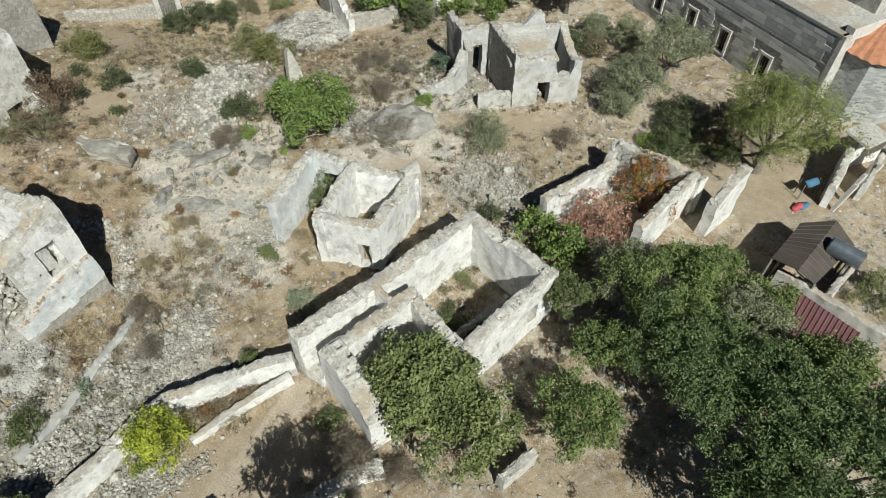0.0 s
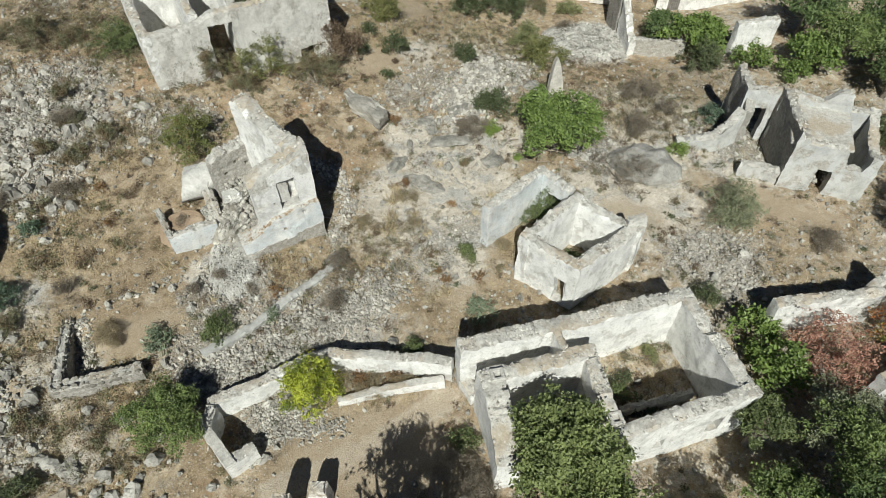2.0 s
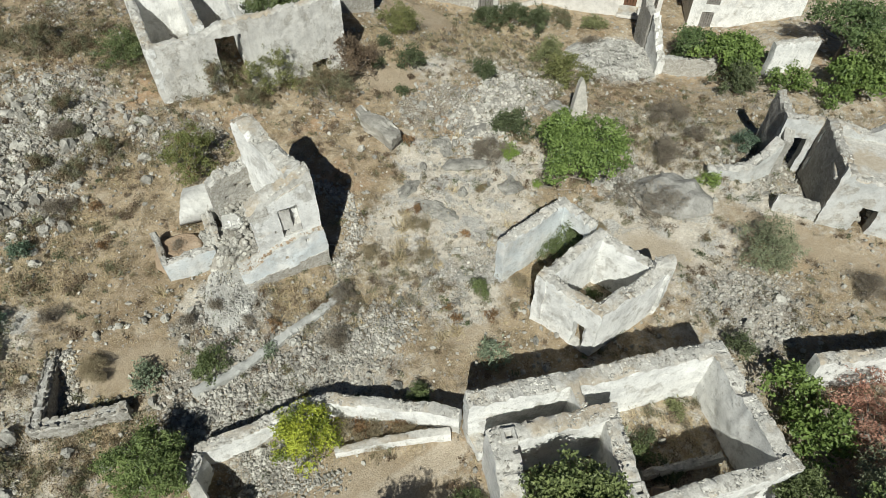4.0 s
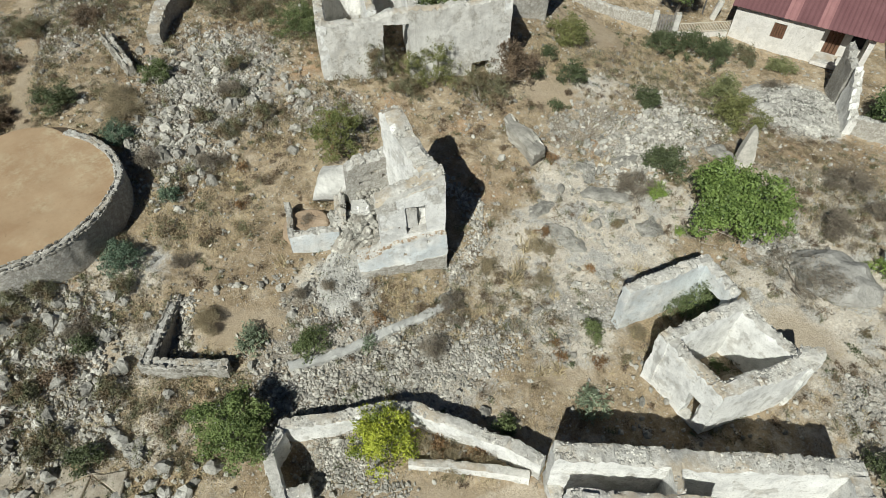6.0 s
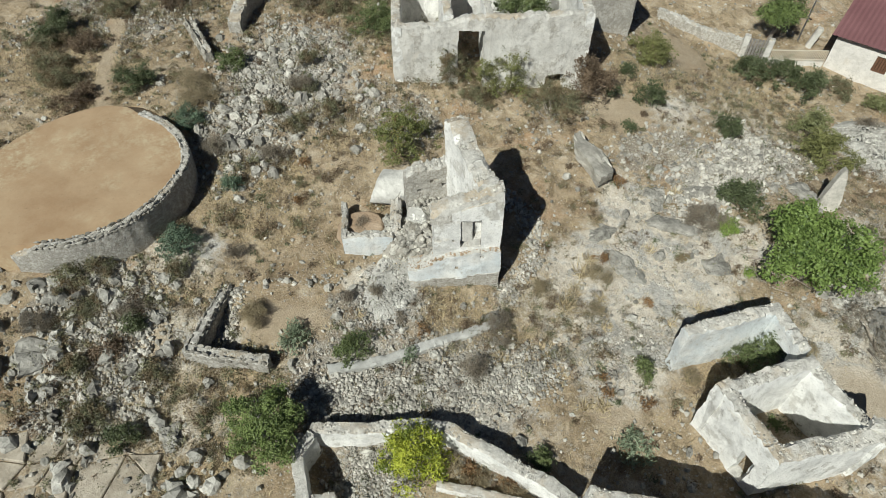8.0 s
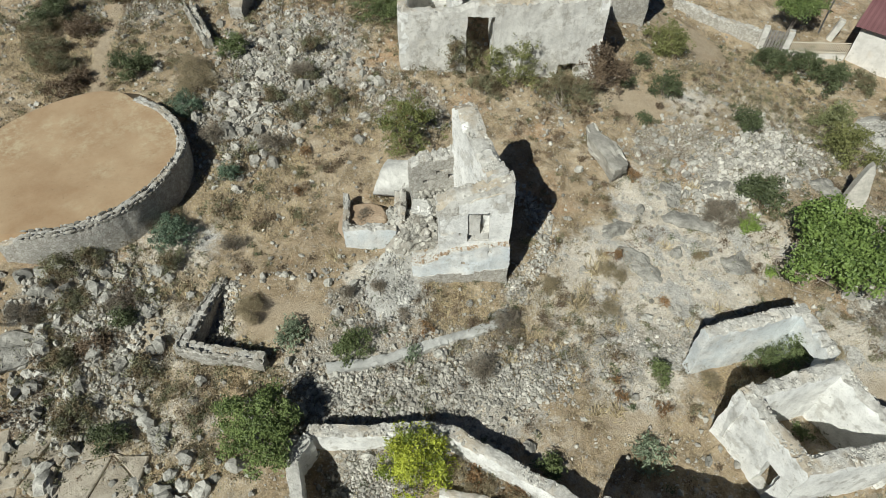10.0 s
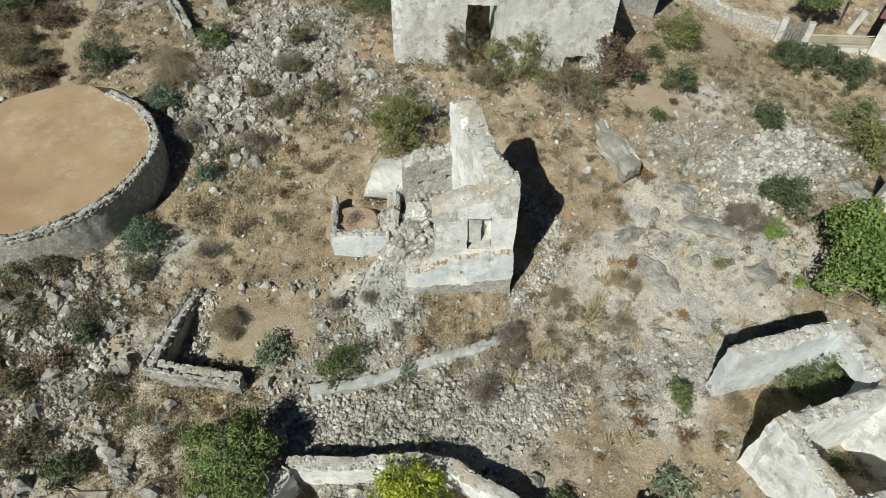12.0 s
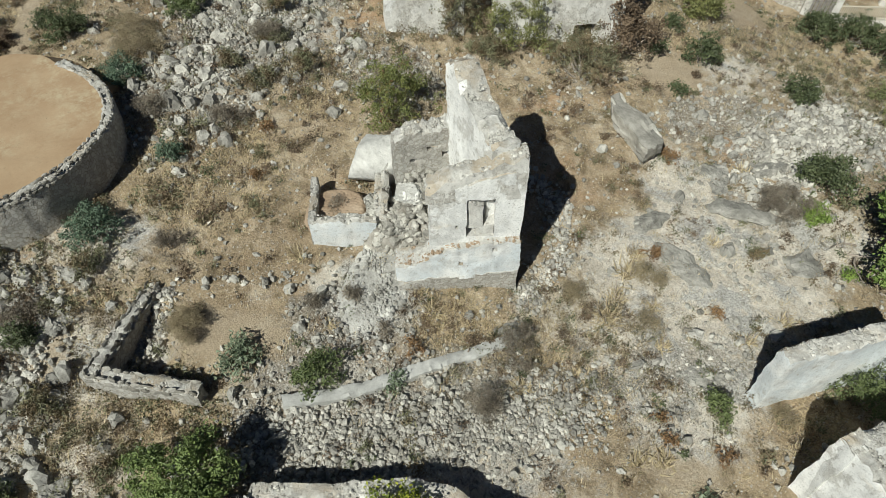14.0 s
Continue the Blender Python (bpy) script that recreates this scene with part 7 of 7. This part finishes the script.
def thistle(x, y, r, seed, kind="straw"):
    """A dead rosette: stiff bleached blades round a few bent stalks."""
    g = np.random.default_rng(seed)
    t = thing("dry_thistle", x, y, spot(x, y), "bleached yellow dead thistle clump on pale ground", "dry plant", "dead thistles")
    n = int(150 * r)
    a, e = g.uniform(0, 6.283, n), g.uniform(0.1, 1.2, n)
    d = np.stack([np.cos(a) * np.cos(e), np.sin(a) * np.cos(e), np.sin(e)], 1)
    side = np.stack([-np.sin(a), np.cos(a), 0 * a], 1) * 0.028
    o = g.normal(size=(n, 3)) * [0.3 * r, 0.3 * r, 0.02]
    L = (r * g.uniform(0.4, 1.0, n))[:, None]
    V = np.stack([o - side, o + side, o + d * L - np.array([0, 0, 0.15]) * L], 1).reshape(-1, 3)
    hold("rosette", V, np.arange(n * 3).reshape(-1, 3), LEAF[kind], t)
    for i in range(5):
        bm = bmesh.new()
        q = g.uniform(-0.5, 0.5, 2) * r
        limb(bm, (q[0] * 0.5, q[1] * 0.5, -0.02), (q[0] * 1.3, q[1] * 1.3, r * g.uniform(0.5, 1.0)), 0.018, 0.008, 4, 0.1, g)
        part("stalk", bm, DEADWOOD, t)
    return t


for k, (x, y, r) in enumerate([(-13.8, 21.7, 0.75), (-13.2, 23.2, 0.5), (-12.9, 19.6, 0.7), (-11.1, 20.3, 0.4), (-8.9, 16.8, 0.5), (-8.5, 17.5, 0.5), (-9.3, 24.3, 0.5), (-7.3, 21.3, 0.5),
                               (-9.6, 22.6, 0.4), (-13.3, 20.4, 0.6), (-14.3, 22.4, 0.5), (-12.3, 21.2, 0.45), (-11.9, 17.4, 0.45), (-12.6, 15.6, 0.4), (-16.4, 14.9, 0.5), (-17.4, 15.2, 0.4),
                               (-20.9, 12.4, 0.55), (-15.9, 24.6, 0.4), (-13.0, 25.2, 0.4), (-17.9, 12.0, 0.4), (-6.4, 20.9, 0.35), (-14.9, 29.3, 0.5), (-10.3, 33.0, 0.45)]):
    thistle(x, y, r, 700 + k)
for k, (x, y, ex, ey, ez) in enumerate([(-9.9, 28.6, -8.4, 29.6, 0.5), (-9.6, 28.9, -8.8, 27.6, 0.35), (-9.2, 28.2, -7.4, 28.0, 0.4), (-8.8, 28.6, -7.0, 28.9, 0.5), (-9.9, 29.3, -10.3, 28.1, 0.3)]):
    br = thing("dead_branch", x, y, spot(x, y), "bare grey branch lying under a fig tree", "branch", "dead branches")
    g = np.random.default_rng(760 + k)
    bm = bmesh.new()
    e = Vector((ex - x, ey - y, ez))
    limb(bm, (0, 0, 0.05), e, 0.05, 0.015, 6, 0.08, g)
    part("branch", bm, DEADWOOD, br)
    for i in range(4):
        bm = bmesh.new()
        p = e * g.uniform(0.3, 0.9)
        limb(bm, p, p + Vector(g.normal(size=3)) * 0.4 + Vector((0, 0, 0.1)), 0.018, 0.006, 4, 0.1, g)
        part("twig", bm, DEADWOOD, br)

# trees
tree(-7.75, 29.65, 4.3, 2.75, "fig", "low spreading fig tree in full leaf", 301, "fig_tree", leaf=0.135, count=19000, base=0.10, aspect=0.75)
tree(-0.9, 11.5, 5.3, 2.2, "courtfig", "big fig tree filling a ruined courtyard", 302, "fig_tree", leaf=0.135, count=20000, base=0.3, aspect=0.7)
tree(0.9, 10.1, 4.0, 2.1, "courtfig", "big fig tree filling a ruined courtyard", 303, "fig_tree", leaf=0.15, count=11000, base=0.3, aspect=0.6)
tree(-3.5, 3.9, 8.6, 2.3, "darktree", "leafy tree shading the footway", 305, leaf=0.16, count=9000, base=0.4)
tree(-14.95, 6.25, 3.0, 1.7, "grove", "dark evergreen oak at a wall corner", 304, "oak_tree", leaf=0.10, count=15000, base=0.12)
# rough bushes west of the terrace and on the rocky slope
for kd, x, y, r in (("greyolive", -39.7, 6.1, 1.2), ("brown", -37.5, 6.1, 1.0), ("greyolive", -41.4, 5.7, 1.3), ("drygrass", -33.6, 11.6, 1.3),
                    ("drygrass", -35.5, 12.1, 1.0), ("greyolive", -29.2, 15.0, 0.8), ("greyolive", -31.4, 16.8, 0.8), ("brown", -43.0, 8.3, 1.2),
                    ("greyolive", -44.3, 6.5, 1.4), ("brown", -38.1, 6.9, 0.8), ("greyolive", -25.9, 2.5, 0.9), ("greyolive", -24.2, 2.5, 0.8),
                    ("brown", -22.1, 2.7, 0.8), ("greyolive", -21.8, 1.3, 0.9), ("greyolive", -20.2, 3.7, 0.7), ("dry", -23.0, 4.0, 0.8),
                    ("greyolive", -46.0, 11.0, 1.2), ("brown", -45.0, 14.5, 1.2), ("greyolive", -43.0, 20.5, 1.3), ("greyolive", -38.0, 22.8, 1.1)):
    sh(kd, x, y, r, h=r * 0.75)
BIG = [(9.2, 15.6, 5.4, 2.8, "grove"), (9.3, 12.0, 6.0, 2.8, "darktree"), (5.05, 10.5, 4.2, 1.85, "grove"), (11.6, 10.1, 6.2, 3.0, "darktree"),
       (10.5, 6.9, 6.0, 2.5, "darktree"), (6.6, 13.5, 3.8, 1.5, "grove"), (13.2, 8.0, 6.0, 2.4, "darktree"), (14.0, 11.6, 5.6, 2.0, "grove"), (5.3, 16.2, 3.6, 1.2, "green"),
       (7.9, 17.2, 4.4, 1.7, "olive"), (11.9, 14.0, 5.0, 2.2, "olive"),
       (12.2, 4.8, 5.8, 2.4, "darktree"), (16.5, 9.5, 5.5, 2.6, "darktree"), (11.2, 16.8, 4.6, 1.9, "grove"), (13.3, 15.3, 4.2, 1.6, "grove")]
for k, (x, y, h, r, kd) in enumerate(BIG):
    tree(x, y, h, r, kd, {"olive": "grey-green olive tree in a dense grove", "darktree": "dense dark green evergreen tree",
                          "grove": "yellow-green leafy tree in a grove", "green": "leafy green tree in a grove", "dark": "dark green tree by a ruin"}[kd],
         320 + k, leaf=0.112, count=int(5400 * r * r ** 0.5), base=0.3, aspect=0.55 if kd != "olive" else 0.4)
tree(17.4, 26.4, 6.8, 3.6, "pepper", "tall open yellow-green tree by the church", 341, leaf=0.105, count=34000, base=0.22, aspect=0.4)
tree(14.4, 35.6, 4.8, 2.5, "olive", "wild olive tree near the church wall", 342, "olive_tree", leaf=0.13, count=14000, aspect=0.38, base=0.2)
tree(11.6, 33.0, 3.6, 2.0, "olive", "wild olive tree beside a broken house", 350, "olive_tree", leaf=0.13, count=10000, aspect=0.38, base=0.15)
tree(-3.1, 46.9, 3.0, 2.2, "fig", "leafy fig tree beside a low wall", 343, "fig_tree", leaf=0.2, count=6000, base=0.2, aspect=0.8)
tree(4.3, 46.2, 3.0, 1.9, "fig", "leafy fig tree behind a ruin", 344, "fig_tree", leaf=0.2, count=5200, base=0.2, aspect=0.8)
tree(3.2, 50.2, 4.6, 2.8, "darktree", "dark leafy tree behind the ruins", 345, leaf=0.2, count=7000)
tree(-5.6, 47.5, 3.0, 1.8, "darktree", "dark leafy tree behind a low wall", 346, leaf=0.18, count=4000)
tree(6.2, 47.4, 4.4, 2.5, "grove", "leafy tree behind the ruins", 351, leaf=0.18, count=9000)
tree(9.2, 45.4, 4.0, 2.4, "darktree", "dark leafy tree behind the ruins", 352, leaf=0.18, count=9000)
tree(-22.0, 48.6, 3.6, 1.8, "grove", "sunlit tree behind a garden gate", 353, leaf=0.15, count=6000)
tree(8.0, 49.0, 4.4, 2.8, "darktree", "dark leafy tree behind the ruins", 347, leaf=0.2, count=7000)
tree(*at_e(7.6, 3.6), 5.2, 2.0, "green", "green tree growing inside a roofless ruin", 348, leaf=0.16, count=6000, z=1.2)
tree(-22.5, 50.0, 4.2, 2.0, "green", "sparse tree behind a garden gate", 349, leaf=0.15, count=3000)


# ---- dry grass and litter ----
def grass(name, pos, mat, seed, lo, hi, label, blades=7, spread=0.09):
    r = np.random.default_rng(seed)
    n = len(pos) * blades
    base = np.repeat(pos, blades, 0) + np.stack([r.normal(size=n) * spread, r.normal(size=n) * spread, np.full(n, -0.02)], 1)
    h = r.uniform(lo, hi, n)[:, None]
    a = r.uniform(0, 6.283, n)
    lean = np.stack([np.cos(a), np.sin(a), np.zeros(n)], 1) * r.uniform(0.1, 0.9, n)[:, None]
    side = np.stack([-np.sin(a), np.cos(a), np.zeros(n)], 1) * 0.012
    V = np.stack([base - side, base + side, base + h * (lean + [0, 0, 0.8])], 1).reshape(-1, 3)
    return tagged(hold(name, V, np.arange(n * 3).reshape(-1, 3), mat), label, "grass", kind="stuff")


p, s = clear_of(*scatter(15000, NEARBOX, 15, 0.05, 0.3, 1, "grassy", 0.10), ROOM)
grass("dry_grass", p, LEAF["straw"], 16, 0.08, 0.32, "dry straw-coloured grass tufts")
p, s = clear_of(*scatter(5000, NEARBOX, 17, 0.05, 0.3, 1, "grassy", 0.16), ROOM)
grass("dry_weeds", p, LEAF["dry"], 18, 0.1, 0.35, "grey-brown dead weeds", 9, 0.12)
p, s = clear_of(*scatter(1500, NEARBOX, 19, 0.05, 0.3, 1, "grassy", 0.14), ROOM)
grass("green_weeds", p, LEAF["greyolive"], 20, 0.08, 0.25, "low olive-green weeds", 14, 0.16)


def scrub(name, n, seed, kind, lo, hi, per, leaf, aspect, label, key="grassy", w=0.12, box=None):
    """Low tufty scrub over the open ground, too many to count."""
    p, s = clear_of(*scatter(n, box or NEARBOX, seed, lo, hi, 1.6, key, w), ROOM)
    sub = np.random.default_rng(seed)
    k = 4
    c = np.repeat(p, k, 0) + sub.normal(size=(len(p) * k, 3)) * np.repeat(s, k)[:, None] * [0.6, 0.6, 0.15]
    c[:, 2] += np.repeat(s, k) * 0.35
    ob = leaves(name, c, np.repeat(s, k) * 0.55, int(per * len(c)), leaf, LEAF[kind], None, seed, aspect * 1.6, blade=True)
    return tagged(ob, label, "scrub", kind="stuff")


scrub("thorn_scrub", 900, 41, "greyolive", 0.10, 0.36, 26, 0.085, 0.4, "low grey-olive thorn scrub on stony ground")
scrub("dead_scrub", 1100, 42, "dry", 0.10, 0.38, 18, 0.12, 0.14, "dead brown scrub between stones")
scrub("brown_scrub", 900, 43, "brown", 0.08, 0.28, 24, 0.08, 0.4, "small brown withered plants")
scrub("green_scrub", 160, 44, "dark", 0.08, 0.30, 26, 0.085, 0.45, "small dark green herbs between stones", "stony", 0.2)
scrub("slope_scrub", 420, 45, "greyolive", 0.12, 0.42, 24, 0.09, 0.4, "olive-brown scrub on a rocky slope", "grassy", 0.3, (-30, -14, -2, 8))
scrub("west_scrub", 700, 46, "greyolive", 0.12, 0.45, 20, 0.11, 0.4, "olive-brown scrub in a rubble field", "grassy", 0.3, (-50, -27, 8, 30))
scrub("west_dead_scrub", 600, 47, "brown", 0.12, 0.4, 16, 0.10, 0.3, "withered scrub in a rubble field", "grassy", 0.3, (-50, -27, 8, 30))
scrub("straw_tufts", 900, 48, "straw", 0.10, 0.30, 18, 0.13, 0.10, "tufts of bleached straw and dead thistle", "grassy", 0.2)
scrub("east_scrub", 330, 49, "greyolive", 0.14, 0.46, 24, 0.09, 0.4, "low olive-brown bushes on stony ground", "grassy", 0.25, (-19, 9, 18, 44))
scrub("west_bushes", 230, 51, "greyolive", 0.25, 0.62, 60, 0.11, 0.42, "low grey-green bushes in a rubble field", "grassy", 0.4, (-50, -22, -2, 34))
scrub("west_withered", 200, 52, "brown", 0.22, 0.55, 60, 0.11, 0.36, "withered brown bushes in a rubble field", "grassy", 0.4, (-50, -20, -2, 34))
scrub("mid_bushes", 170, 53, "greyolive", 0.18, 0.42, 50, 0.09, 0.42, "small grey-green bushes on stony ground", "grassy", 0.4, (-22, 6, 8, 46))
scrub("mid_withered", 190, 54, "brown", 0.16, 0.40, 50, 0.09, 0.36, "small withered bushes on stony ground", "grassy", 0.4, (-22, 6, 8, 46))
scrub("herb_scrub", 170, 50, "dark", 0.12, 0.38, 24, 0.085, 0.45, "dark green herbs between pale stones", "grassy", 0.25, (-30, 9, 8, 44))
